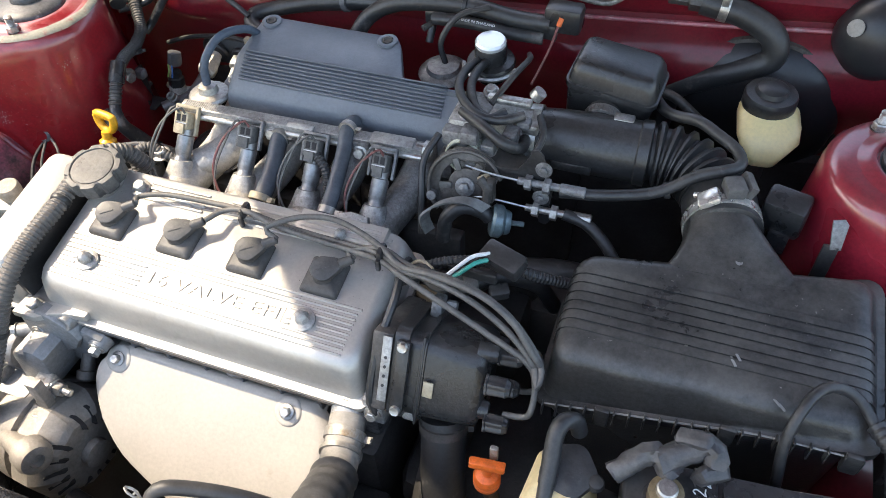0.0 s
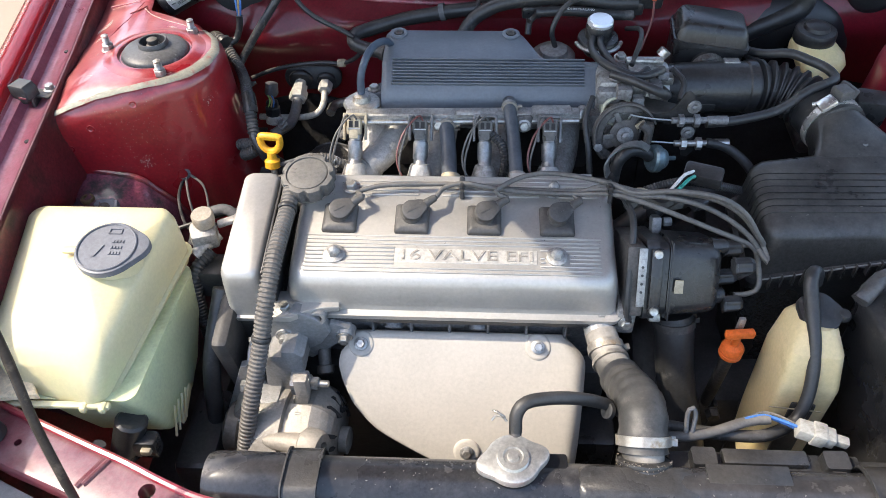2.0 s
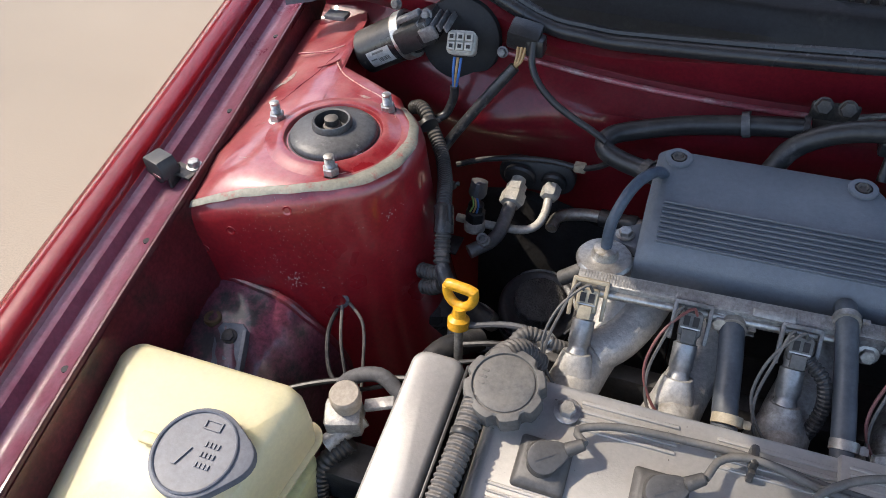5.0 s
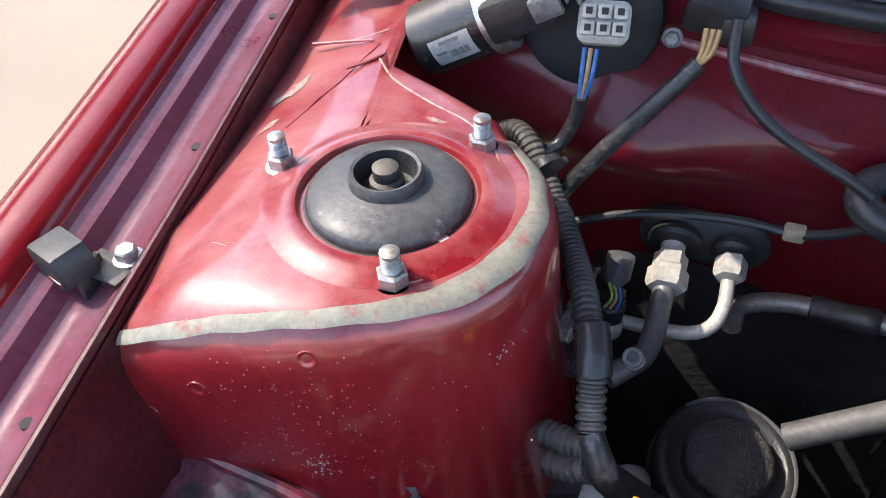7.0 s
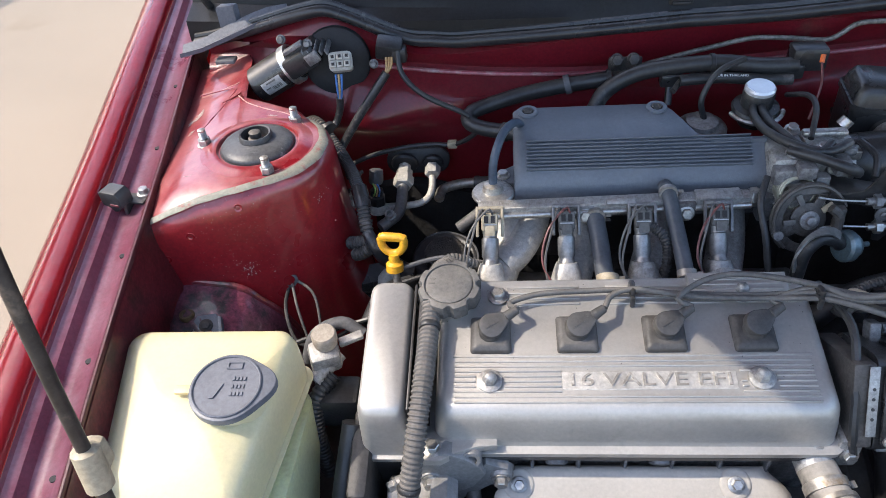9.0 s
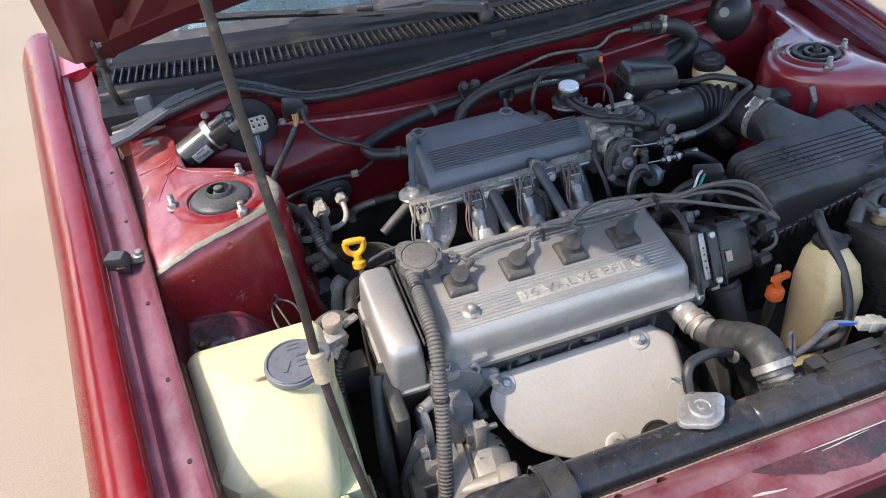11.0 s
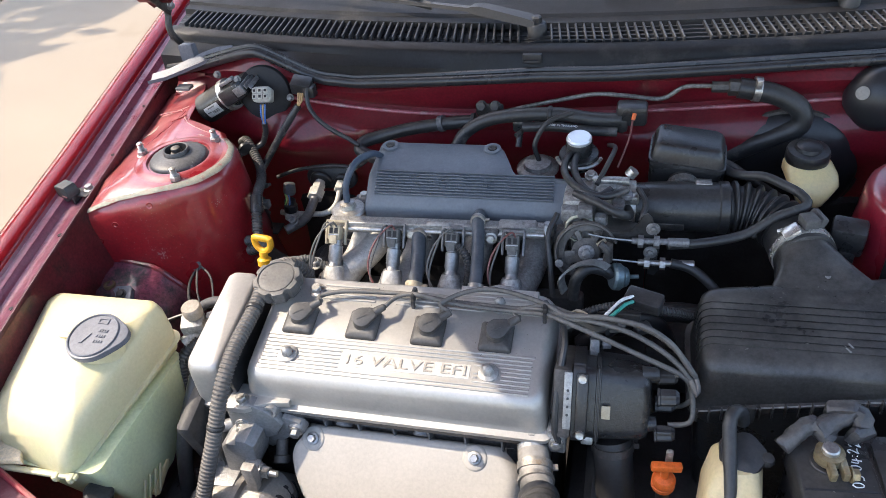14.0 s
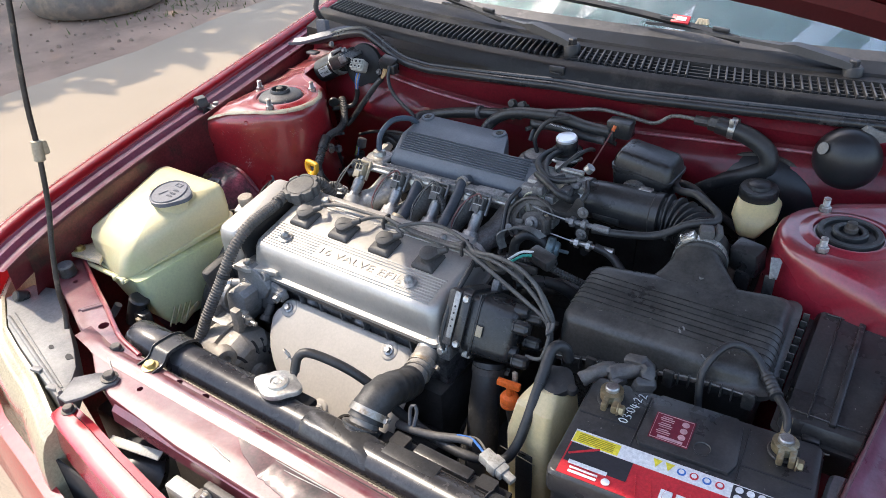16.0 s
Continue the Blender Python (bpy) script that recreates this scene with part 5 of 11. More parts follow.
def alternator():
    t = thing("alternator", (-0.29, -0.42, 0.44), "dusty aluminium alternator with slotted end housing", "alternator")
    ax = V(1, -0.10, 0).normalized()
    c = V(-0.300, -0.405, 0.545)
    m = axis(c, ax)
    AD = mat("dusty_alternator", (0.29, 0.266, 0.235), 0.55, 0.3, 0.15, 30, 0.3, 200, dirt=(0.25, 0.22, 0.185), dirt_at=0.60, dirt_scale=25, dust=0.4, fine=0.12)
    b = B()
    lathe(b, [(0.020, -0.062), (0.054, -0.06), (0.064, -0.05), (0.066, -0.03), (0.066, -0.016), (0.060, -0.014), (0.060, -0.004)], m, 48)
    part("front_housing", b, AD, t)
    b = B()
    lathe(b, [(0.060, -0.010), (0.068, -0.008), (0.0695, -0.004), (0.0695, 0.018), (0.066, 0.026), (0.056, 0.038), (0.048, 0.043), (0.030, 0.045), (0.014, 0.045)], m @ Matrix.Rotation(0.2, 4, "Z"), 9)
    part("housing", b, AD, t, smooth=20)
    for k in range(18):
        if k % 6 == 5:
            continue
        mm = m @ Matrix.Rotation(2 * math.pi * k / 18, 4, "Z")
        b = B()
        prism(b, [(0.034, -0.0026), (0.040, -0.0038), (0.048, -0.0036), (0.056, -0.0020), (0.060, 0.0012), (0.060, 0.0042), (0.054, 0.0026), (0.046, 0.0012), (0.038, 0.0014)], -0.002, 0.0022, 0.0, mm @ Matrix.Translation((0, 0, 0.0405)) @ Matrix.Translation((0.046, 0, 0)) @ Matrix.Rotation(radians(34), 4, "Y") @ Matrix.Translation((-0.046, 0, 0)))
        part("vent_slot", b, VOID, t, "dark curved vent slot")
    b = B()
    lathe(b, [(0.013, 0.044), (0.017, 0.046), (0.017, 0.056), (0.011, 0.058)], m, 20)
    part("rear_boss", b, AD, t)
    b = B()
    rod(b, c - ax * 0.075, c - ax * 0.098, 0.034, bev=0.004, seg=28)
    part("pulley", b, IRON, t)
    # adjusting arm, slider and bolt
    b = B()
    prism(b, [(-0.306, 0.652), (-0.290, 0.652), (-0.290, 0.620), (-0.296, 0.592), (-0.303, 0.560), (-0.325, 0.558), (-0.330, 0.580), (-0.314, 0.600), (-0.306, 0.620)], -0.006, 0.006, 0.003, Matrix.Translation((0.006, -0.400, 0.006)) @ XZ)
    part("arm", b, AD, t)
    b = B()
    box(b, (-0.298, -0.385, 0.628), (0.022, 0.022, 0.024), 0.002, pose(0, 0, 0, 8, 0, 0))
    part("slider_block", b, STEEL, t)
    bolt((-0.287, -0.385, 0.628), (1, -0.05, 0.02), t, STEEL, w=0.0085, h=0.010, washer=0.0105, stud=0.024, stud_r=0.0045)
    b = B()
    tube(b, [(-0.335, -0.440, 0.588), (-0.312, -0.446, 0.594), (-0.285, -0.452, 0.598)], 0.0085, 14, 0.004, r_end=0.015)
    lathe(b, [(0.016, 0.0), (0.020, 0.004), (0.020, 0.020), (0.017, 0.026), (0.008, 0.027), (0.007, 0.020), (0.001, 0.020)], axis((-0.287, -0.450, 0.600), (1, -0.35, 0.15)), 26)
    part("pivot_ear", b, AD, t)
    b = B()
    rod(b, (-0.262, -0.458, 0.515), (-0.235, -0.462, 0.515), 0.012, bev=0.003)
    part("terminal_cover", b, PLASTIC, t)
    bolt((-0.298, -0.412, 0.604), (0, -1, 0.4), t, STEEL, w=0.006, h=0.006)


alternator()


def heat_shield():
    """A pressed sheet over the exhaust manifold, rolled forward and cut away at one lower side."""
    t = thing("heat_shield", (-0.12, -0.40, 0.45), "pale dusty steel exhaust heat shield", "heat shield")
    prof = [(-0.316, 0.648), (-0.3205, 0.6525), (-0.328, 0.652), (-0.342, 0.641), (-0.362, 0.623), (-0.384, 0.601), (-0.404, 0.577), (-0.422, 0.552), (-0.437, 0.526), (-0.449, 0.500), (-0.457, 0.470), (-0.462, 0.44)]
    rows = [(p.y, p.z) for p in smooth_path([(0, y, z) for y, z in prof], 0.007)]
    side_z = [0.43, 0.47, 0.505, 0.536, 0.553, 0.566, 0.577, 0.594, 0.614, 0.628, 0.638, 0.648, 0.66]
    side_x = [0.0, -0.03, -0.085, -0.141, -0.178, -0.205, -0.220, -0.238, -0.251, -0.257, -0.255, -0.243, -0.235]
    nx = 44
    b = B()
    rings = []
    for j, (y, z) in enumerate(rows):
        s = j / (len(rows) - 1)
        lo = float(np.interp(z, side_z, side_x))
        hi = 0.046 - 0.026 * max(0.0, (z - 0.632) / 0.022) ** 2 - 0.10 * max(0.0, 0.63 - z) ** 1.0 * 0.9
        row = []
        for i in range(nx + 1):
            f = 0.5 - 0.5 * math.cos(math.pi * i / nx)
            x = lo + (hi - lo) * f
            eR = (1 - f) * (hi - lo)
            eL = f * (hi - lo)
            roll = 0.016 * max(0.0, 1 - eR / 0.020) ** 2.4 + 0.006 * max(0.0, 1 - eL / 0.010) ** 2.0
            row.append(V(x, y + roll * (0.45 + 0.55 * s), z - roll * (1 - s) * 0.6))
        rings.append(row + [p + V(0, 0.0012, -0.0012) for p in reversed(row)])
    ring_loft(b, rings)
    part("panel", b, SHIELD, t, smooth=70)
    for p, d in (((-0.229, -0.337, 0.6455), (0, -0.62, 0.8)), ((-0.013, -0.336, 0.6465), (0, -0.62, 0.8)), ((-0.097, -0.4255, 0.5515), (0, -0.82, 0.57))):
        b = B()
        lathe(b, [(0.0165, -0.002), (0.0155, 0.0002), (0.013, 0.0010), (0.010, 0.0010)], axis(p, d), 28)
        part("dimple", b, SHIELD, t, smooth=70)
        bolt(Vector(p) + Vector(d).normalized() * 0.0015, d, t, STEEL, w=0.0056, h=0.006, washer=0.0085)
    b = B()
    lathe(b, [(0.026, -0.002), (0.027, 0.0015), (0.024, 0.002), (0.022, 0.0)], axis((-0.034, -0.4315, 0.541), (0, -0.82, 0.57)), 28)
    part("sensor_hole", b, VOID, t, "dark round opening")
    b = B()
    rod(b, (-0.034, -0.428, 0.538), (-0.034, -0.444, 0.549), 0.014, 0.011, 18, 0.003)
    part("rusty_sensor", b, mat("crusty_rust", (0.40, 0.27, 0.18), 0.85, 0, 0.4, 80, 0.8, 300), t, "crusty pale brown sensor")


heat_shield()

# ---------- intake side ----------
t = thing("intake_plenum", (-0.1, 0.02, 0.76), "grey-blue ribbed plastic intake chamber cover", "intake cover")
PROF = [(0.082, 0.775), (0.082, 0.838), (0.079, 0.846), (0.071, 0.8495), (0.010, 0.8415), (0.004, 0.8405), (-0.026, 0.8165), (-0.034, 0.808), (-0.037, 0.798), (-0.034, 0.778)]


def plenum_depth(x):
    """Rear edge of the cover: wide at one end, curving in to a narrow neck."""
    if x < -0.045:
        return 1.0
    f = min(1.0, (x + 0.045) / 0.050)
    return 1.0 - (1 - math.cos(f * math.pi)) / 2


xs = [-0.226, -0.2255, -0.224, -0.218] + [-0.21 + 0.01 * i for i in range(28)] + [0.066, 0.069]
b = B()
rings = []
for i, x in enumerate(xs):
    k = plenum_depth(x)
    e = (x + 0.226)
    sh = 0.007 * max(0, 1 - e / 0.008) ** 1.6 if e < 0.008 else 0.0
    row = []
    for y, z in PROF:
        rear = -0.002 + (y + 0.002) * k if y > 0.005 else y
        row.append(V(x, rear, min(z, 0.8495 - 0.009 * (1 - k)) - (sh if z > 0.79 else 0)))
    rings.append(row)
ring_loft(b, rings)
part("shell", b, PLENUM, t, smooth=45)
for k in range(9):
    f = (k + 0.5) / 9
    y, z = 0.006 + (-0.026 - 0.006) * f, 0.8408 + (0.8165 - 0.8408) * f
    b = B()
    box(b, (-0.080, y, z + 0.0028), (0.262, 0.0016, 0.0070), 0.0004, pose(0, 0, 0, 37, 0, 0), seg=1)
    part("rib", b, PLENUM, t)
for x in (-0.207, -0.048):
    b = B()
    lathe(b, [(0.013, -0.006), (0.0125, 0.0025), (0.010, 0.0035), (0.0075, 0.003), (0.007, -0.001)], axis((x, 0.064, 0.848), (0, -0.1, 1)), 24)
    part("bolt_collar", b, PLENUM, t)
    b = B()
    lathe(b, [(0.0068, -0.001), (0.0068, 0.0035), (0.005, 0.004), (0.003, 0.002)], axis((x, 0.064, 0.848), (0, -0.1, 1)), 6)
    part("socket_bolt", b, IRON, t)
b = B()
prism(b, [(-0.224, -0.012), (-0.252, -0.006), (-0.254, 0.008), (-0.224, 0.03)], 0.784, 0.794, 0.002, Matrix.Translation((0, 0, 0)))
part("side_lug", b, PLENUM, t)
bolt((-0.240, 0.004, 0.794), (0, 0, 1), t, STEEL, w=0.0065, h=0.005)
b = B()
prism(b, [(-0.222, 0.075), (-0.222, -0.028), (0.068, -0.028), (0.068, 0.0), (0.0, 0.01), (-0.04, 0.075)], 0.752, 0.778, 0.004)
part("lower_casting", b, DULL, t, "grimy aluminium lower half")

# fuel rail, damper
t = thing("fuel_rail", (-0.11, -0.07, 0.785), "grooved aluminium fuel rail across the injectors", "fuel rail")
RT = pose(-0.112, -0.062, 0.797, 8, 0, 2)
b = B()
box(b, (0, 0, 0), (0.315, 0.015, 0.013), 0.002, RT)
part("rail", b, ALU, t)
b = B()
for k in range(110):
    box(b, (-0.152 + k * 0.0027, 0.0, 0.0066), (0.0013, 0.011, 0.0009), 0)
put(b, b.verts, RT)
tagged(part("groove", b, ALU, t), kind="stuff")
b = B()
rod(b, RT @ V(-0.15, -0.009, -0.004), RT @ V(0.155, -0.009, -0.004), 0.0042, seg=12)
part("lower_tube", b, STEEL, t)
b = B()
box(b, (0.118, 0, 0.001), (0.052, 0.017, 0.016), 0.002)
put(b, b.verts, RT)
part("end_block", b, ALU, t)
b = B()
lathe(b, [(0.0085, 0.0), (0.0085, 0.008), (0.0105, 0.009), (0.0105, 0.019), (0.009, 0.021), (0.004, 0.021)], axis((0.034, -0.056, 0.796), (1, 0.04, 0)), 16)
part("end_fitting", b, STEEL, t)
b = B()
lathe(b, [(0.0118, 0.0), (0.0118, 0.007), (0.010, 0.009)], axis((0.044, -0.056, 0.796), (1, 0.04, 0)), 6)
part("end_nut", b, STEEL, t)
for x in (-0.145, -0.030):
    b = B()
    box(b, (x, -0.066, 0.790), (0.022, 0.012, 0.022), 0.003)
    part("mount_tab", b, DULL, t)
    bolt((x, -0.073, 0.788), (0, -1, 0.35), t, STEEL, w=0.0065, h=0.005, washer=0.009)
b = B()
box(b, (-0.105, -0.070, 0.8045), (0.034, 0.008, 0.006), 0.002, pose(0, 0, 0, 30, 0, 0))
part("cast_tag", b, ALU, t)
t = thing("fuel_damper", (-0.25, -0.035, 0.79), "grey disc-shaped fuel pressure damper with a vacuum hose", "fuel damper")
b = B()
lathe(b, [(0.010, -0.02), (0.010, 0.0), (0.025, 0.002), (0.026, 0.005), (0.024, 0.008), (0.013, 0.010), (0.011, 0.018), (0.005, 0.020)], axis((-0.252, -0.036, 0.792), (0, 0, 1)), 28)
part("can", b, STEEL, t)
b = B()
tube(b, [(-0.252, -0.036, 0.808), (-0.250, -0.03, 0.84), (-0.238, -0.005, 0.862), (-0.222, 0.03, 0.855), (-0.212, 0.05, 0.83)], 0.0052, 10, 0.006)
part("vacuum_hose", b, mat("blue_black_hose", (0.05, 0.07, 0.10), 0.45, 0, 0.2, 40), t, "blue-black rubber hose")

for i, x in enumerate((-0.256, -0.168, -0.082, 0.003)):
    t = thing("fuel_injector", (x, -0.10, 0.74), "fuel injector with a %s connector" % ("beige" if i == 0 else "dark grey"), "injector", group="fuel injectors")
    top, bot = V(x, -0.078, 0.790), V(x, -0.135, 0.732)
    d = (bot - top).normalized()
    b = B()
    lathe(b, [(0.008, 0.0), (0.0090, 0.004), (0.0090, 0.016), (0.0082, 0.018), (0.0082, 0.022), (0.0100, 0.023), (0.0100, 0.044), (0.0088, 0.046), (0.0088, 0.050), (0.0098, 0.052), (0.0098, 0.062), (0.0075, 0.064), (0.0075, 0.072)], axis(top, d), 18)
    part("body", b, mat("dull_injector", (0.30, 0.30, 0.30), 0.4, 0.7, 0.2, 60, 0.1, 200, dust=0.4) if i == 0 else bpy.data.materials["dull_injector"], t)
    b = B()
    lathe(b, [(0.0076, 0.063), (0.0094, 0.064), (0.0094, 0.067), (0.0076, 0.068)], axis(top, d), 18)
    part("seal_ring", b, RUBBER, t)
    # square frame of the rail's clip, and the plug that stands in it
    mm = axis(top + V(0, -0.006, 0.0), V(0, -0.78, 0.62))
    b = B()
    for sx in (-1, 1):
        box(b, (0, 0, 0), (0.0035, 0.034, 0.006), 0.001, mm @ Matrix.Translation((sx * 0.0145, 0.0, 0.0)))
    box(b, (0, 0, 0), (0.032, 0.004, 0.006), 0.001, mm @ Matrix.Translation((0, 0.0165, 0.0)))
    part("clip_frame", b, BEIGE if i == 0 else DULL, t)
    b = B()
    loft_rr(b, [(0, 0, -0.004, 0.018, 0.020, 0.003), (0, 0, 0.010, 0.019, 0.021, 0.003), (0, 0, 0.0115, 0.017, 0.019, 0.003)], mm)
    box(b, (0, 0, 0), (0.012, 0.012, 0.004), 0.001, mm @ Matrix.Translation((0, -0.010, 0.0125)))
    plug = part("connector", b, BEIGE if i == 0 else CAPDARK, t)
    for sx in (-0.0038, 0.0038):
        b = B()
        box(b, (0, 0, 0), (0.0048, 0.008, 0.001), 0, mm @ Matrix.Translation((sx, 0.003, 0.0120)))
        part("plug_window", b, VOID, plug, "dark plug window")
    b = B()
    box(b, (0, 0, 0), (0.016, 0.0012, 0.0012), 0, mm @ Matrix.Translation((0, -0.003, 0.0122)))
    part("wire_clip", b, STEEL, plug)
    for k, s in enumerate((-0.004, 0.004)):
        b = B()
        tube(b, [mm @ V(s, 0.008, 0.010), mm @ V(s - 0.006, 0.014, 0.018), V(x - 0.018 - 0.004 * k, -0.108, 0.795), V(x - 0.026 - 0.003 * k, -0.13, 0.768), V(x - 0.020 + 0.006 * k, -0.148, 0.745), V(x - 0.004 + 0.010 * k, -0.150, 0.735)], 0.0014, 6, 0.005)
        part("lead", b, (CAPDARK, WIRE_RED, CAPDARK, WIRE_RED)[i] if k else CAPDARK, t)
b = B()
tube(b, [(-0.075, -0.095, 0.790), (-0.060, -0.105, 0.780), (-0.055, -0.115, 0.76), (-0.060, -0.125, 0.735), (-0.066, -0.12, 0.71)], 0.0062, 10, ribs=0.004, depth=0.15)
tagged(part("injector_conduit", b, RUBBER, smooth=25), "thin black corrugated conduit among the injectors", "conduit", group="conduits")

# paler casting colour for the first two runners and the end bend
PALER_CAST = mat("paler_casting", (0.50, 0.485, 0.455), 0.5, 0.4, 0.12, 40, 0.35, 220, dirt=(0.28, 0.26, 0.23), dirt_at=0.58, dirt_scale=24, dust=0.35, fine=0.15)
for i, x in enumerate((-0.256, -0.168, -0.082, 0.003)):
    t = thing("intake_runner", (x, -0.08, 0.68), "cast aluminium intake runner", "intake runner", group="intake runners")
    b = B()
    tube(b, [(x, -0.178, 0.708), (x, -0.150, 0.722), (x + 0.008, -0.11, 0.726), (x + 0.020, -0.07, 0.735), (x + 0.026, -0.035, 0.752), (x + 0.028, -0.005, 0.765)], 0.023, 20, 0.007, r_end=0.021)
    part("pipe", b, PALER_CAST if i < 2 else ALU, t)
    # tapered boss that holds the injector, with its raised pad
    m = axis((x, -0.142, 0.709), (0, 0.52, 0.85))
    b = B()
    loft_rr(b, [(0, 0, -0.012, 0.058, 0.040, 0.012), (0, 0, 0.012, 0.052, 0.036, 0.013), (0, 0, 0.034, 0.036, 0.031, 0.013), (0, 0, 0.048, 0.028, 0.027, 0.012), (0, 0, 0.052, 0.024, 0.024, 0.010)], m, 5)
    part("injector_seat", b, PALER_CAST if i < 2 else ALU, t, smooth=50)
    b = B()
    for s in (-0.007, 0.0, 0.007):
        box(b, (0, 0, 0), (0.0018, 0.003, 0.018), 0.0006, m @ Matrix.Translation((s, -0.0180, 0.020)))
    lathe(b, [(0.006, -0.001), (0.006, 0.0015), (0.004, 0.002)], m @ Matrix.Translation((0, -0.0158, 0.036)) @ Matrix.Rotation(radians(75), 4, "X"), 14)
    part("cast_mark", b, PALER_CAST if i < 2 else ALU, t)
b = B()
tube(b, [(-0.245, -0.10, 0.735), (-0.222, -0.075, 0.742), (-0.205, -0.04, 0.755), (-0.198, 0.0, 0.765)], 0.020, 20, 0.007)
tagged(part("end_casting", b, PALER_CAST), "pale dusty cast bend below the fuel damper", "casting")
b = B()
prism(b, [(-0.018, -0.010), (0.012, -0.012), (0.022, -0.004), (0.020, 0.008), (0.0, 0.012), (-0.016, 0.008)], 0, 0.008, 0.002, pose(-0.006, -0.158, 0.762, 40, 0, 8))
for px in (-0.007, 0.010):
    lathe(b, [(0.0042, 0.0082), (0.0040, 0.0086), (0.001, 0.0086)], pose(-0.006, -0.158, 0.762, 40, 0, 8) @ Matrix.Translation((px, 0, 0)), 12)
tagged(part("lifting_lug", b, ALU), "cast lug with two holes behind the cam cover", "lug")
b = B()
box(b, (-0.1, -0.09, 0.66), (0.40, 0.02, 0.10), 0.004)
tagged(part("head_rear", b, BLOCK), "black grimy rear of the cylinder head", "engine block")

t = thing("stud_row", (-0.12, -0.165, 0.72), "row of intake flange nuts with spacer caps", "bolts")
for x in (-0.212, -0.125, -0.04):
    bolt((x, -0.158, 0.738), (0, 0.2, 1), t, STEEL, name="flange_nut", w=0.007, h=0.008, washer=0.010)

# two short coolant hoses between chamber and head
for pts, r, lab in (([(-0.136, -0.050, 0.782), (-0.134, -0.075, 0.786), (-0.130, -0.105, 0.768), (-0.128, -0.135, 0.755), (-0.126, -0.162, 0.752)], 0.0105, "short blue-black coolant hose with a yellowed clamp"),
                    ([(-0.050, -0.040, 0.803), (-0.050, -0.058, 0.806), (-0.046, -0.085, 0.790), (-0.042, -0.125, 0.770), (-0.040, -0.160, 0.755)], 0.009, "short black breather hose with sprung clamps")):
    b = B()
    tube(b, pts, r, 14, 0.006)
    h = tagged(part("coolant_hose", b, mat("blue_black_hose", (0.060, 0.070, 0.085), 0.42, 0, 0.2, 40, dust=0.25, dustc=(0.22, 0.22, 0.22))), lab, "hose", group="short coolant hoses")
    clamp(h, V(*pts[-1]) + V(0, 0.012, 0.006), (0, -0.7, -0.4), r + 0.0006, 0.008, BEIGE if r > 0.01 else None)
    clamp(h, pts[1], (0, -1, 0.1), r + 0.0006, 0.007)
b = B()
lathe(b, [(0.014, 0), (0.014, 0.016), (0.010, 0.018)], axis((-0.126, -0.172, 0.742), (0, 0.4, 0.9)), 16)
tagged(part("hose_stub", b, BEIGE), "yellowed metal hose stub on the head", "stub")


# throttle body
t = thing("throttle_assembly", (0.1, -0.02, 0.75), "dusty cast throttle body with cable wheel and levers", "throttle body")
b = B()
box(b, (0.088, -0.014, 0.806), (0.044, 0.062, 0.066), 0.008)
box(b, (0.122, -0.008, 0.806), (0.03, 0.05, 0.072), 0.008)
box(b, (0.104, -0.050, 0.790), (0.05, 0.03, 0.05), 0.006)
part("casting", b, ALU, t)
b = B()
rod(b, (0.13, -0.004, 0.806), (0.156, -0.004, 0.806), 0.034, bev=0.002, seg=28)
part("bore", b, ALU, t)
for p in ((0.088, -0.036, 0.842), (0.12, -0.034, 0.844), (0.100, 0.012, 0.842), (0.075, -0.047, 0.812), (0.078, -0.047, 0.785)):
    bolt(p, (0, -0.3, 1), t, STEEL, w=0.0065, h=0.006, washer=0.009)
for p, s in (((0.080, -0.050, 0.822), (0.030, 0.016, 0.020)), ((0.098, -0.056, 0.832), (0.020, 0.020, 0.016)), ((0.118, -0.055, 0.812), (0.016, 0.014, 0.026)), ((0.140, -0.045, 0.83), (0.016, 0.022, 0.020)), ((0.150, -0.030, 0.840), (0.016, 0.014, 0.010)), ((0.066, -0.044, 0.775), (0.016, 0.02, 0.035))):
    b = B()
    box(b, p, s, 0.003)
    part("lug", b, DULL, t)
# cable wheel: flat stepped disc with an open sector, spring drum behind and a rim groove
wm = axis((0.102, -0.085, 0.784), (0.08, -1, 0.42))
b = B()
out = [(0.040 * math.cos(radians(20 + 235 * k / 24)), 0.040 * math.sin(radians(20 + 235 * k / 24))) for k in range(25)]
out += [(0.029 * math.cos(radians(255 - 235 * k / 24)), 0.029 * math.sin(radians(255 - 235 * k / 24))) for k in range(25)]
prism(b, out, -0.0015, 0.0015, 0.0005, wm)
for a, w in ((60, 0.010), (205, 0.015)):
    box(b, (0, 0, 0), (0.034, w, 0.003), 0.001, wm @ Matrix.Rotation(radians(a), 4, "Z") @ Matrix.Translation((0.015, 0, 0.0)))
lathe(b, [(0.020, -0.003), (0.020, 0.001), (0.017, 0.0025), (0.010, 0.0025)], wm, 24)
path = [wm @ V(0.041 * math.cos(a), 0.041 * math.sin(a), 0) for a in [0.35 + 0.2 * i for i in range(19)]]
tube(b, path, 0.0026, 8, 0.004)
path = [wm @ V(0.0405 * math.cos(a), 0.0405 * math.sin(a), 0.006) for a in [0.35 + 0.2 * i for i in range(19)]]
tube(b, path, 0.0022, 8, 0.004)
part("cable_wheel", b, IRON, t, "dark steel cable wheel")
b = B()
lathe(b, [(0.011, 0.001), (0.011, 0.005), (0.009, 0.006), (0.006, 0.006)], wm, 22)
lathe(b, [(0.006, 0.006), (0.006, 0.011), (0.004, 0.012)], wm, 6)
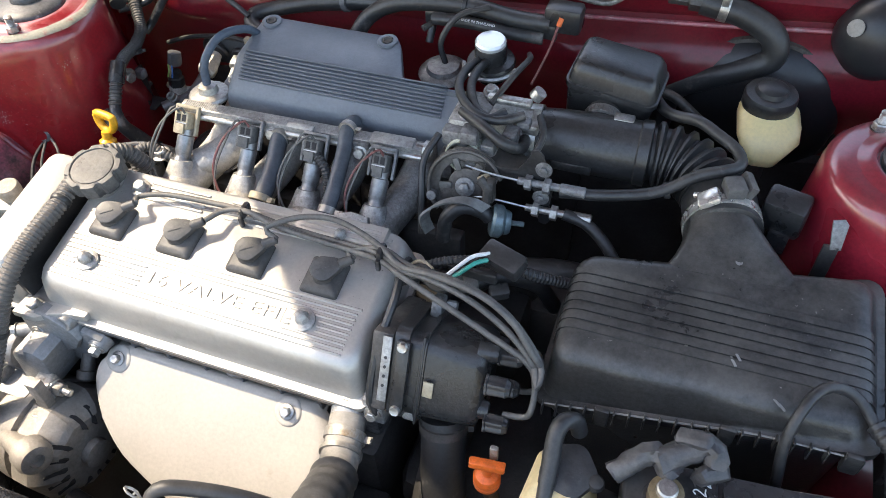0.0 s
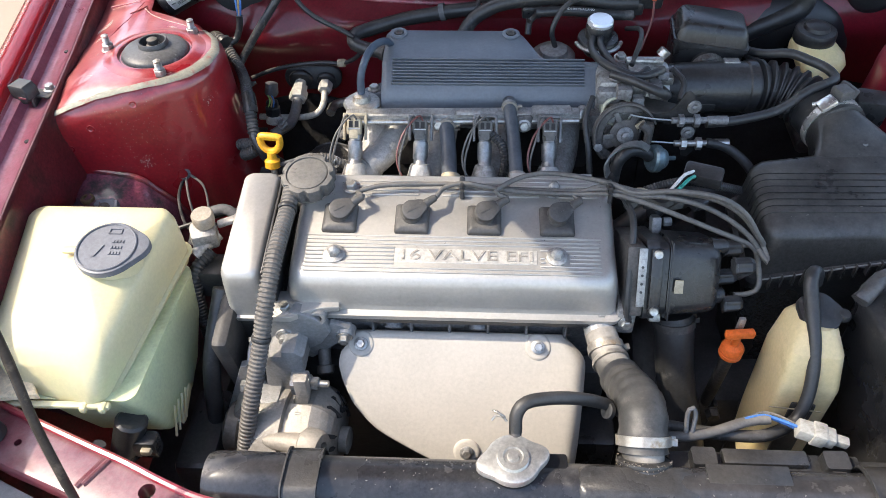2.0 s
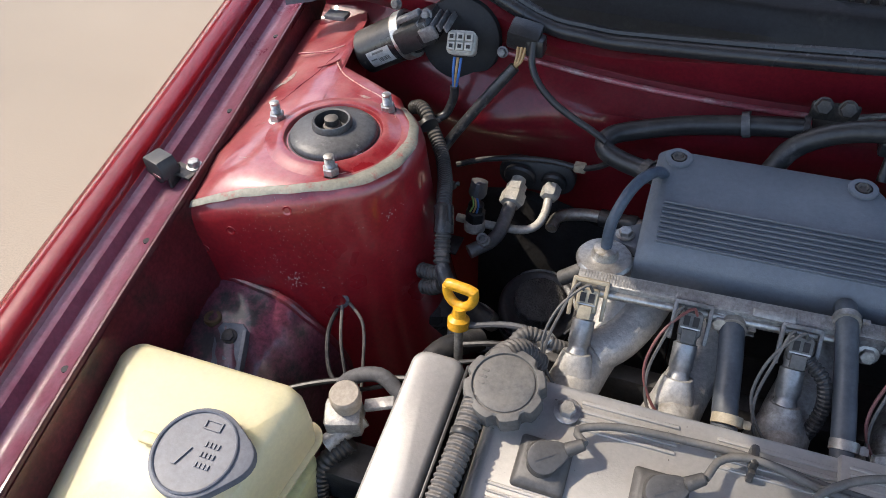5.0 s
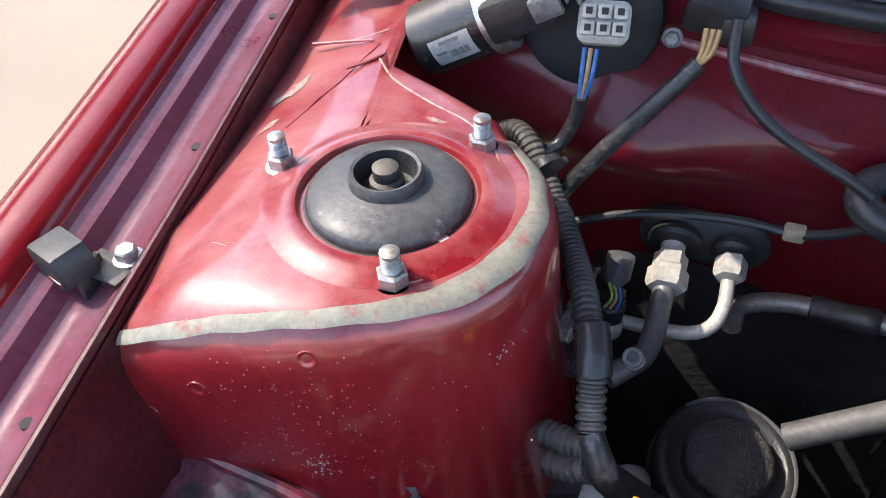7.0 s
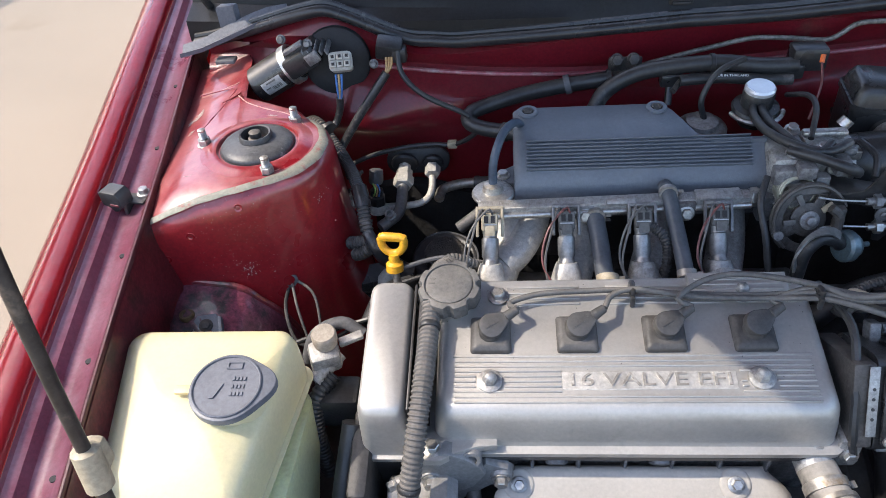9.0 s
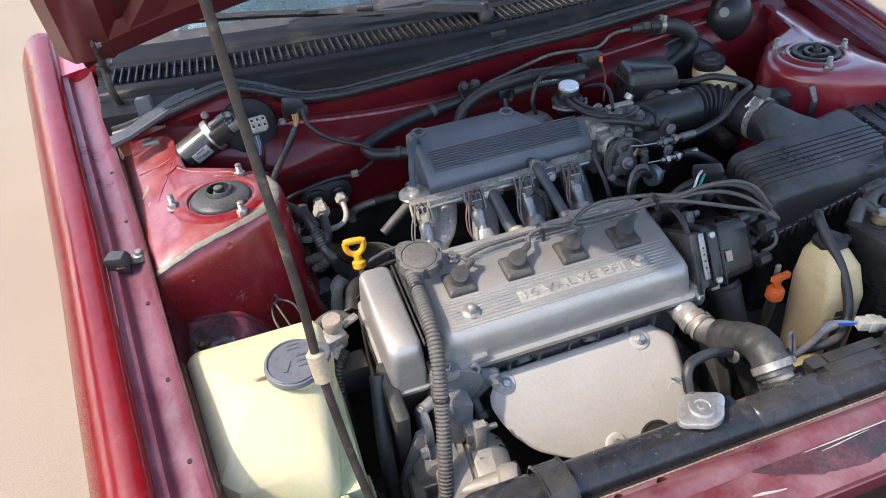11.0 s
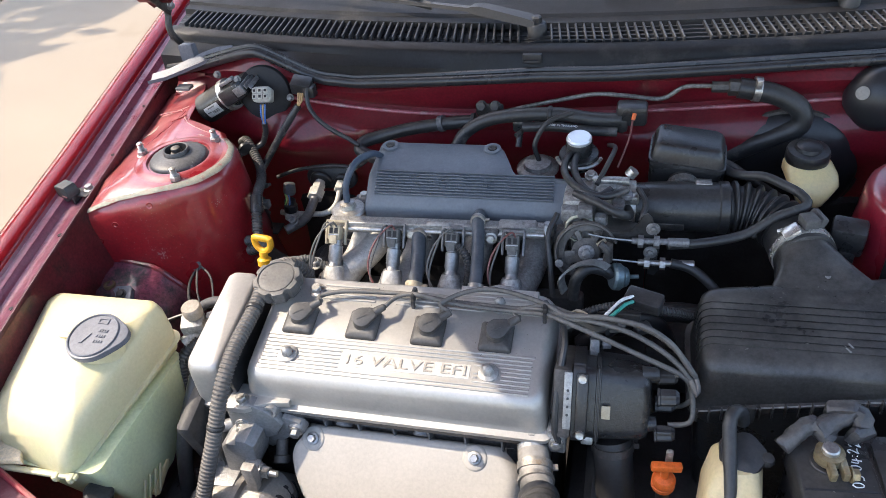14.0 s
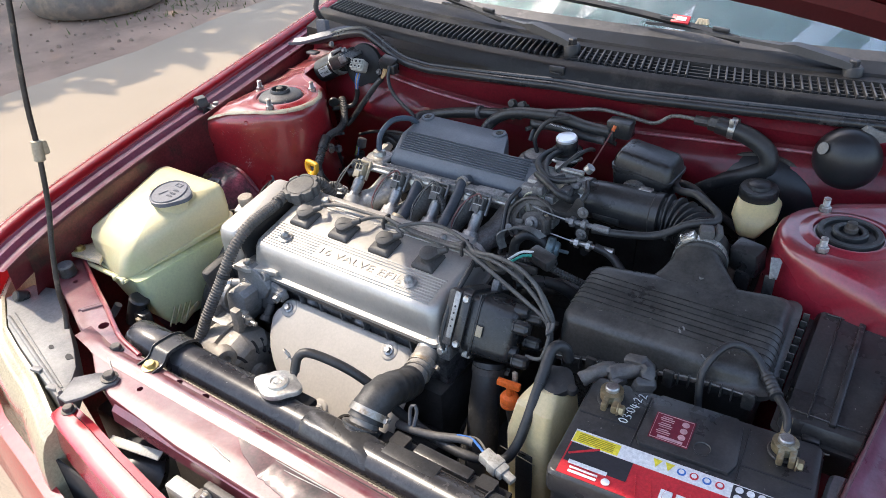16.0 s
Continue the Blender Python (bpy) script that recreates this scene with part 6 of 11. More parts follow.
rod(b, wm @ V(-0.036, -0.014, 0.002), wm @ V(-0.036, -0.014, 0.010), 0.0055, seg=12)
part("hub", b, DULL, t)
for k, (a0, r0) in enumerate(((0.6, 0.024), (2.0, 0.026), (3.2, 0.022))):
    b = B()
    box(b, (0, 0, 0), (0.014, 0.007, 0.003), 0.001, wm @ Matrix.Rotation(a0, 4, "Z") @ Matrix.Translation((r0, 0, 0.003)))
    part("wheel_tab", b, CAPDARK if k else BEIGE, t)
b = B()
wsm = axis((0.092, -0.066, 0.806), (0.0, 1, -0.2))
tube(b, [wsm @ V(0.0195 * math.cos(0.6 * q), 0.0195 * math.sin(0.6 * q), 0.0024 * 0.6 * q / 6.283 * 1.9) for q in range(58)], 0.0018, 7, 0.004)
part("return_spring", b, mat("pale_spring", (0.42, 0.42, 0.34), 0.5, 0.4, 0.2, 50), t, "pale coiled return spring")
b = B()
tube(b, [(0.120, -0.092, 0.805), (0.130, -0.095, 0.795), (0.128, -0.098, 0.775), (0.118, -0.098, 0.765)], 0.0055, 8, 0.004)
box(b, (0.132, -0.09, 0.79), (0.010, 0.012, 0.03), 0.003)
part("stop_lever", b, IRON, t)
# bent deflector: a steel strip curved over a black rubber elbow
b = B()
pts = [(0.078, -0.138, 0.757), (0.074, -0.139, 0.772), (0.075, -0.140, 0.785), (0.084, -0.132, 0.792), (0.100, -0.120, 0.793), (0.118, -0.112, 0.788), (0.132, -0.106, 0.776)]
rings = []
path = smooth_path(pts, 0.005)
for i, p in enumerate(path):
    tn = (path[min(i + 1, len(path) - 1)] - path[max(0, i - 1)]).normalized()
    u = V(0.45, 0.9, 0.0).normalized()
    n = tn.cross(u).normalized()
    rings.append([p - u * 0.007 - n * 0.0012, p + u * 0.007 - n * 0.0012, p + u * 0.007 + n * 0.0012, p - u * 0.007 + n * 0.0012])
ring_loft(b, rings)
part("deflector", b, mat("scuffed_bracket", (0.22, 0.215, 0.205), 0.5, 0.5, 0.3, 40, dust=0.3), t, "scuffed grey bent strip")
b = B()
tube(b, [(0.088, -0.125, 0.735), (0.092, -0.120, 0.765), (0.108, -0.112, 0.778), (0.128, -0.105, 0.770), (0.136, -0.104, 0.762)], 0.0080, 14, 0.006)
part("rubber_elbow", b, RUBBER, t)
# cable bracket: folded plate with two adjusters
b = B()
prism(b, [(0.120, 0.800), (0.122, 0.816), (0.140, 0.813), (0.158, 0.816), (0.166, 0.828), (0.172, 0.843), (0.178, 0.846), (0.184, 0.840), (0.190, 0.815), (0.197, 0.797), (0.194, 0.772), (0.200, 0.756), (0.192, 0.744), (0.184, 0.746), (0.182, 0.765), (0.176, 0.792), (0.150, 0.799)], -0.0013, 0.0013, 0.0005, Matrix.Translation((0, -0.076, 0)) @ Matrix.Rotation(radians(90), 4, "X"))
BLACKSTEEL = mat("black_painted_steel", (0.030, 0.030, 0.031), 0.38, 0.2, 0.3, 30, 0.15, 200, dirt=(0.11, 0.10, 0.09), dirt_at=0.60, dirt_scale=25, dust=0.2, fine=0.25)
cbk = part("cable_bracket", b, BLACKSTEEL, t, "black folded cable bracket with a raised peak")
b = B()
prism(b, [(0.112, -0.074), (0.112, -0.040), (0.130, -0.036), (0.150, -0.046), (0.182, -0.058), (0.190, -0.074)], 0.8105, 0.813, 0.001)
part("fold", b, BLACKSTEEL, cbk)
for p in ((0.185, -0.0785, 0.785), (0.186, -0.0785, 0.824)):
    bolt(p, (0, -1, 0.1), cbk, DULL, w=0.0045, h=0.003)
for z, x0 in ((0.806, 0.0), (0.770, 0.010)):
    b = B()
    rod(b, (0.160 + x0, -0.083, z), (0.222 + x0, -0.081, z), 0.0042, seg=12)
    rod(b, (0.168 + x0, -0.083, z), (0.175 + x0, -0.083, z), 0.0085, seg=6)
    rod(b, (0.188 + x0, -0.083, z), (0.195 + x0, -0.083, z), 0.0085, seg=6)
    rod(b, (0.205 + x0, -0.082, z), (0.232 + x0, -0.081, z), 0.0060, seg=12, bev=0.001)
    part("adjuster", b, STEEL if z < 0.8 else DULL, t)
    b = B()
    tube(b, [(0.104, -0.090, z + 0.012 if z > 0.8 else z + 0.004), (0.13, -0.088, z + 0.006), (0.162 + x0, -0.083, z)], 0.0012, 6, 0.01)
    part("inner_wire", b, STEEL, t, "bare inner cable")
b = B()
rod(b, (0.137, -0.104, 0.760), (0.150, -0.100, 0.757), 0.0185, 0.0185, 24, 0.003)
rod(b, (0.150, -0.100, 0.757), (0.158, -0.098, 0.756), 0.0145, 0.013, 24, 0.002)
rod(b, (0.158, -0.098, 0.756), (0.172, -0.094, 0.754), 0.003, seg=8)
part("thermo_can", b, TEAL_CAN, t, "grey-green wax canister")

# vacuum can with bright lid
t = thing("vacuum_valve", (0.077, 0.078, 0.80), "black vacuum valve with a bright chrome lid", "vacuum valve")
m = axis((0.078, 0.082, 0.829), (0, -0.10, 1)) @ Matrix.Diagonal((0.82, 0.82, 0.86, 1))
b = B()
lathe(b, [(0.022, -0.02), (0.034, 0.0), (0.036, 0.006), (0.034, 0.010), (0.0235, 0.012), (0.0235, 0.034), (0.022, 0.036)], m, 32)
part("can", b, PLASTIC, t)
b = B()
lathe(b, [(0.0225, 0.0355), (0.0225, 0.040), (0.020, 0.043), (0.008, 0.0437)], m, 32)
part("lid", b, mat("bright_lid", (0.74, 0.74, 0.73), 0.3, 0.5, 0.03, 20, fine=0.03), t, "bright chromed lid")
b = B()
tube(b, [m @ V(0.040 * math.cos(a), 0.040 * math.sin(a), 0.004) for a in [-2.9 + 0.3 * i for i in range(10)]], 0.003, 6, 0.005)
part("bail_wire", b, STEEL, t)
for s in (0, 1):
    b = B()
    tube(b, [m @ V(-0.012 + 0.012 * s, -0.02, 0.02), (0.062 + 0.013 * s, 0.035, 0.848), (0.066 + 0.014 * s, 0.0, 0.850), (0.085 + 0.012 * s, -0.03, 0.850 - 0.004 * s), (0.112 + 0.01 * s, -0.045, 0.848), (0.13 + 0.02 * s, -0.03, 0.85)], 0.0052, 10, 0.006)
    part("hose", b, RUBBER, t)
# small round actuator by the chamber
b = B()
lathe(b, [(0.012, 0.0), (0.030, 0.006), (0.0325, 0.009), (0.030, 0.012), (0.022, 0.014), (0.020, 0.020), (0.010, 0.022)], axis((0.016, 0.085, 0.797), (0, -0.1, 1)), 32)
tagged(part("round_actuator", b, ALU), "ribbed round metal actuator behind the chamber", "actuator")
b = B()
tube(b, [(0.018, 0.085, 0.818), (0.012, 0.088, 0.845), (0.03, 0.10, 0.875), (0.065, 0.115, 0.885)], 0.0038, 8, 0.006)
tagged(part("vacuum_hose", b, RUBBER), "thin black vacuum hose rising from the actuator", "hose")
b = B()
tube(b, [(0.082, -0.035, 0.845), (0.11, -0.055, 0.846), (0.14, -0.07, 0.84), (0.155, -0.055, 0.826), (0.152, -0.03, 0.82)], 0.0062, 10, 0.006)
tagged(part("bypass_hose", b, RUBBER), "black rubber bypass hose on the throttle body", "hose")
b = B()
rod(b, (0.152, 0.005, 0.85), (0.158, 0.006, 0.858), 0.008)
box(b, (0.128, -0.01, 0.851), (0.05, 0.012, 0.008), 0.003)
tagged(part("throttle_sensor", b, STEEL), "small zinc fitting on the throttle body", "fitting")

# air intake pipe, bellows, resonator
t = thing("intake_pipe", (0.25, 0.0, 0.76), "black plastic air intake pipe with a rubber bellows", "intake pipe")
b = B()
m = axis((0.148, -0.002, 0.806), (1, 0.03, 0.0))
lathe(b, [(0.0295, 0.0), (0.0325, 0.002), (0.0325, 0.012), (0.031, 0.014), (0.0325, 0.030), (0.034, 0.060), (0.034, 0.122), (0.036, 0.124), (0.036, 0.135), (0.032, 0.136)], m, 36)
part("pipe", b, PLASTIC, t)
b = B()
tube(b, [(0.278, 0.003, 0.806), (0.300, 0.004, 0.806), (0.322, -0.001, 0.804), (0.342, -0.014, 0.801), (0.357, -0.034, 0.798), (0.366, -0.056, 0.796)], 0.0355, 30, ribs=0.0125, depth=0.18, r_end=0.0355)
part("bellows", b, RUBBER, t, "black corrugated rubber bellows")
b = B()
m = axis((0.3695, -0.074, 0.7957), (0.22, -1, -0.04))
lathe(b, [(0.0376, -0.006), (0.0388, -0.006), (0.0388, 0.005), (0.0376, 0.005)], m, 40)
box(b, (0.350, -0.079, 0.8315), (0.022, 0.020, 0.008), 0.003, pose(0, 0, 0, 0, -35, 12))
rod(b, (0.337, -0.070, 0.824), (0.360, -0.076, 0.836), 0.0030, seg=10)
part("band", b, mat("bright_band", (0.62, 0.60, 0.56), 0.3, 0.7, 0.15, 50, dirt=(0.3, 0.26, 0.2), dirt_at=0.58, dirt_scale=30), t, "bright steel band clamp")
b = B()
m = axis((0.366, -0.056, 0.796), (0.22, -1, -0.04))
lathe(b, [(0.034, -0.02), (0.0372, -0.018), (0.0376, 0.03), (0.034, 0.032)], m, 36)
part("cuff", b, RUBBER, t)
b = B()
box(b, (0.371, -0.066, 0.8395), (0.020, 0.022, 0.014), 0.003, pose(0, 0, 0, 0, 0, 20))
box(b, (0.383, -0.054, 0.8345), (0.010, 0.028, 0.018), 0.003, pose(0, 0, 0, 0, 25, 20))
part("clamp_lug", b, CAPDARK, t)
b = B()
m = axis((0.156, -0.002, 0.806), (1, 0.03, 0))
lathe(b, [(0.0327, -0.006), (0.0339, -0.006), (0.0339, 0.006), (0.0327, 0.006)], m, 32)
box(b, (0.157, -0.025, 0.833), (0.018, 0.016, 0.012), 0.002)
part("throttle_clamp", b, STEEL, t)
b = B()
box(b, (0.205, -0.0335, 0.795), (0.045, 0.004, 0.010), 0.001)
part("moulded_bar", b, LID, t)
b = B()
tube(b, [(0.205, -0.083, 0.802), (0.25, -0.075, 0.803), (0.30, -0.062, 0.810), (0.336, -0.050, 0.832), (0.358, -0.044, 0.839), (0.374, -0.030, 0.839), (0.367, -0.012, 0.843), (0.347, 0.002, 0.847), (0.325, 0.018, 0.848), (0.29, 0.045, 0.834), (0.25, 0.125, 0.815), (0.2, 0.135, 0.80)], 0.0062, 10, 0.008)
tagged(part("throttle_cable", b, RUBBER), "black sheathed throttle cable looping over the bellows", "cable")
b = B()
tube(b, [(0.212, -0.083, 0.772), (0.24, -0.085, 0.765), (0.27, -0.10, 0.745), (0.3, -0.12, 0.70)], 0.0065, 10, 0.008)
tagged(part("kickdown_cable", b, RUBBER), "black sheathed kickdown cable dropping behind the air box", "cable")

t = thing("resonator_box", (0.228, 0.085, 0.80), "black plastic resonator box above the intake pipe", "resonator")
b = B()
m = pose(0.226, 0.074, 0.810, 4, 6, -4) @ Matrix.Diagonal((0.88, 0.95, 0.95, 1))
loft_rr(b, [(0, 0, -0.024, 0.100, 0.060, 0.010), (0, 0, 0.036, 0.114, 0.072, 0.012), (0, 0, 0.0365, 0.119, 0.077, 0.013), (0, 0, 0.043, 0.119, 0.077, 0.013), (0, 0, 0.0435, 0.114, 0.072, 0.012), (-0.001, 0, 0.058, 0.108, 0.066, 0.012), (-0.002, 0, 0.066, 0.100, 0.058, 0.012), (-0.003, 0, 0.0685, 0.092, 0.050, 0.010)], m, 5)
part("body", b, PLASTIC, t, smooth=50)
b = B()
rod(b, (0.225, 0.050, 0.820), (0.225, 0.004, 0.813), 0.020, 0.020, 28, 0.002)
part("neck", b, RUBBER, t)
b = B()
m = axis((0.225, 0.028, 0.818), (0, -1, -0.15)) @ Matrix.Diagonal((0.96, 0.96, 1.4, 1))
lathe(b, [(0.0218, -0.004), (0.0228, -0.004), (0.0228, 0.004), (0.0218, 0.004)], m, 40)
for k in range(30):
    a = k / 30 * 6.283
    box(b, (0, 0, 0), (0.0012, 0.0022, 0.007), 0, m @ Matrix.Rotation(a, 4, "Z") @ Matrix.Translation((0.0229, 0, 0)))
box(b, (0.250, 0.012, 0.836), (0.022, 0.014, 0.010), 0.002)
part("worm_clamp", b, STEEL, t, "zinc worm clamp")
b = B()
tube(b, [(0.135, 0.055, 0.83), (0.148, 0.075, 0.865), (0.152, 0.10, 0.885)], 0.0015, 6, 0.005)
lw = tagged(part("loose_wire", b, WIRE_RED), "loose thin red wire with an orange terminal", "wire")
b = B()
rod(b, (0.152, 0.099, 0.883), (0.154, 0.104, 0.891), 0.003)
part("terminal", b, ORANGE, lw, "orange insulated terminal")


# ---------- distributor ----------
t = thing("distributor", (0.14, -0.285, 0.66), "black distributor with cable towers on the cylinder head's end", "distributor")
dm = axis((0.096, -0.292, 0.727), (1, 0.03, 0.02))
b = B()
box(b, (0.092, -0.288, 0.727), (0.022, 0.095, 0.085), 0.004)
part("back_plate", b, IRON, t, "grimy mounting plate")
b = B()
mm = pose(0.108, -0.292, 0.727, 0, 90, 2)
loft_rr(b, [(0, 0, -0.006, 0.096, 0.084, 0.012), (0, 0, 0.008, 0.096, 0.084, 0.012), (0, 0, 0.0085, 0.088, 0.080, 0.014), (0, 0, 0.020, 0.088, 0.080, 0.014)], mm, 6)
part("housing", b, PLASTIC, t)
b = B()
loft_rr(b, [(0, 0, 0.0205, 0.095, 0.083, 0.014), (0, 0, 0.0255, 0.095, 0.083, 0.014), (0, 0, 0.026, 0.090, 0.079, 0.016), (0, 0, 0.072, 0.086, 0.076, 0.018), (0, 0, 0.080, 0.080, 0.070, 0.018), (0, 0, 0.0825, 0.070, 0.060, 0.014)], mm, 6)
part("cap", b, PLASTIC, t, smooth=50)
for z in (0.762, 0.694):
    b = B()
    lathe(b, [(0.0055, -0.003), (0.0055, 0.0015), (0.0045, 0.003), (0.002, 0.0025)], axis((0.1145, -0.3405, z), (0, -1, 0)), 16)
    part("screw", b, STEEL, t)
b = B()
box(b, (0.1145, -0.3375, 0.728), (0.014, 0.006, 0.08), 0.004)
part("side_cover", b, PLASTIC, t)
b = B()
box(b, (0.0985, -0.338, 0.733), (0.0095, 0.002, 0.070), 0.001)
part("code_plate", b, ALU, t)
for y, z in ((-0.268, 0.752), (-0.310, 0.764), (-0.276, 0.712), (-0.314, 0.706)):
    b = B()
    tm = axis((0.180, y, z), (1, 0.05, 0.05))
    lathe(b, [(0.0115, 0.0), (0.0105, 0.004), (0.0092, 0.015), (0.0085, 0.017), (0.0080, 0.019)], tm, 18)
    tw = part("tower", b, PLASTIC, t)
    b = B()
    lathe(b, [(0.0080, 0.017), (0.0098, 0.0175), (0.0098, 0.0195), (0.0088, 0.020), (0.0092, 0.022), (0.0088, 0.036), (0.0062, 0.040)], tm, 36, lobes=6, depth=0.10)
    part("boot", b, RUBBER, tw, "fluted rubber boot", smooth=25)
b = B()
box(b, (0.142, -0.334, 0.722), (0.010, 0.002, 0.016), 0.0005)
part("sticker", b, BEIGE, t, "torn pale sticker")
b = B()
box(b, (0.1325, -0.2895, 0.727), (0.0022, 0.088, 0.094), 0.001)
part("parting_seam", b, RUBBER, t)
for q in range(4):
    b = B()
    lathe(b, [(0.0016, 0.0), (0.0016, 0.0006), (0.0006, 0.0006)], axis((0.0985, -0.3390, 0.716 + 0.010 * q), (0, -1, 0)), 10)
    part("code_mark", b, LBL_DARK, t)
b = B()
box(b, (0.124, -0.272, 0.780), (0.012, 0.018, 0.022), 0.003)
part("clamp_lug", b, DULL, t)
bolt((0.131, -0.272, 0.783), (1, 0, 0.1), t, DULL, w=0.0055, h=0.010, washer=0.0)
b = B()
box(b, (0.122, -0.312, 0.678), (0.014, 0.012, 0.012), 0.002)
part("clip", b, STEEL, t)

for ob in t.children:
    ob.data.transform(DT)
# wiring in front of and above the distributor
for pts, r, ma, lab in (([(0.08, -0.20, 0.775), (0.084, -0.225, 0.79), (0.09, -0.26, 0.785), (0.086, -0.300, 0.755), (0.085, -0.325, 0.715), (0.090, -0.330, 0.690)], 0.0042, RUBBER, "black taped lead in front of the distributor"),
                        ([(0.085, -0.235, 0.788), (0.105, -0.225, 0.793), (0.125, -0.232, 0.79), (0.145, -0.222, 0.795)], 0.0085, RUBBER, "black taped wire bundle above the distributor"),
                        ([(0.135, -0.228, 0.797), (0.146, -0.222, 0.806), (0.156, -0.214, 0.812), (0.165, -0.205, 0.81)], 0.0022, WIRE_TEAL, "teal wire above the distributor"),
                        ([(0.130, -0.226, 0.797), (0.142, -0.217, 0.808), (0.152, -0.208, 0.814), (0.165, -0.198, 0.812)], 0.002, WHITE, "white wire above the distributor"),
                        ([(0.085, -0.222, 0.786), (0.10, -0.215, 0.797), (0.115, -0.222, 0.797)], 0.0022, BEIGE, "bare metal clip wire")):
    b = B()
    tube(b, pts, r, 8, 0.005)
    tagged(part("wire", b, ma), lab, "wire", group="wires by the distributor")
b = B()
box(b, (0.178, -0.196, 0.805), (0.045, 0.024, 0.018), 0.004, pose(0, 0, 0, 10, 0, -20))
box(b, (0.15, -0.205, 0.785), (0.05, 0.006, 0.012), 0.002)
tagged(part("wire_connector", b, PLASTIC), "black plastic multi-way connector behind the distributor", "connector")

# dark gearbox mass under the distributor
t = thing("gearbox", (0.25, -0.2, 0.3), "oily dark gearbox casing low in the bay", "gearbox")
b = B()
box(b, (0.22, -0.20, 0.42), (0.26, 0.25, 0.22), 0.03)
rod(b, (0.12, -0.22, 0.45), (0.16, -0.22, 0.45), 0.15, seg=32, bev=0.01)
part("casing", b, BLOCK, t)
for k in range(6):
    b = B()
    box(b, (0.16 + k * 0.035, -0.322, 0.45), (0.006, 0.012, 0.15), 0.002)
    part("rib", b, BLOCK, t)
for p in ((0.14, -0.34, 0.5), (0.22, -0.34, 0.53), (0.30, -0.34, 0.50)):
    bolt(p, (0, -1, 0), t, IRON, w=0.009, h=0.01)
b = B()
box(b, (0.05, -0.36, 0.47), (0.09, 0.06, 0.10), 0.01)
tagged(part("starter_cover", b, PLASTIC), "dark plastic cover beside the exhaust shield", "cover")

# ---------- air box ----------
t = thing("air_box", (0.377, -0.2, 0.55), "scuffed black plastic air filter box with a ribbed lid", "air box")
LID_CORNERS = [(0.256, -0.256), (0.503, -0.252), (0.497, -0.124), (0.256, -0.163)]


def lid_z(x, y):
    """The lid's tilted top."""
    return 0.7965 + 0.015 * (x - 0.257) + 0.18 * (y + 0.165)


def lid_outline(grow, r=0.020, n=6):
    """The lid's skewed outline, its corners rounded, let out by a margin."""
    cx, cy = 0.378, -0.200
    pts = [Vector((x + (grow if x > cx else -grow), y + (grow if y > cy else -grow))) for x, y in LID_CORNERS]
    out = []
    for i in range(4):
        a, p, c = pts[i - 1], pts[i], pts[(i + 1) % 4]
        e1, e2 = (a - p).normalized(), (c - p).normalized()
        for k in range(n + 1):
            f = k / n
            out.append(p + e1 * r * (1 - f) ** 2 + e2 * r * f ** 2)
    return out


def flange_z(x, y):
    """The split between lid and box, which climbs towards the wing."""
    return min(0.715 + 0.25 * (x - 0.259) + 0.10 * (y + 0.28), lid_z(x, y) - 0.017)


def lid_ring(grow, drop, r=0.020):
    return [V(p.x, p.y, lid_z(p.x, p.y) - drop) for p in lid_outline(grow, r)]


def split_ring(grow, lift, f=0.0):
    """A ring a little over or under the split, or a share of the way up to the lid's shoulder."""
    return [V(p.x, p.y, flange_z(p.x, p.y) + lift + f * (lid_z(p.x, p.y) - 0.011 - flange_z(p.x, p.y) - lift)) for p in lid_outline(grow)]


b = B()
ring_loft(b, [split_ring(0.0225, -0.007), split_ring(0.0225, 0.0005), split_ring(0.0165, 0.0010), split_ring(0.0140, 0.001, 0.5), split_ring(0.0118, 0.001, 1.0), lid_ring(0.0095, 0.0058), lid_ring(0.0055, 0.0024), lid_ring(0.0005, 0.0006), lid_ring(-0.006, 0.0), lid_ring(-0.03, 0.0, 0.014)])
part("lid", b, LID, t, smooth=50)
# raised bands parted by narrow grooves, carried over both ends
for k in range(7):
    y0, y1 = -0.169 - 0.0099 * k - 0.0009, -0.169 - 0.0099 * (k + 1) + 0.0009
    ym = (y0 + y1) / 2
    rear = (LID_CORNERS[2][0] - LID_CORNERS[1][0]) * (ym + 0.252) / 0.128
    lo, hi = 0.256, 0.503 + rear
    sec = []
    for x, d in ((lo - 0.0140, 0.030), (lo - 0.0118, 0.011), (lo - 0.0095, 0.0058), (lo - 0.0055, 0.0024), (lo - 0.0005, 0.0006), (lo + 0.006, 0.0), (hi - 0.006, 0.0), (hi + 0.0005, 0.0006), (hi + 0.0055, 0.0024), (hi + 0.0095, 0.0058), (hi + 0.0118, 0.011), (hi + 0.0140, 0.016)):
        out_ = (x - (lo + hi) / 2) / abs(x - (lo + hi) / 2) * min(1.0, d / 0.006)
        sec.append((x, d, out_))
    rings = []
    for x, d, o in sec:
        up = 0.0015 * (1 - 0.8 * abs(o))
        dx = 0.0014 * o
        rings.append([V(x, y0, lid_z(x, y0) - d - 0.001), V(x, y1, lid_z(x, y1) - d - 0.001), V(x + dx, y1 + 0.0006, lid_z(x, y1) - d + up), V(x + dx, y0 - 0.0006, lid_z(x, y0) - d + up)])
    ring_loft(b := B(), rings)
    part("rib", b, LID, t)
b = B()
ring_loft(b, [[V(p.x, p.y, 0.50) for p in lid_outline(-0.005)], split_ring(0.008, -0.05), split_ring(0.0150, -0.0072)])
part("lower_box", b, LID, t)
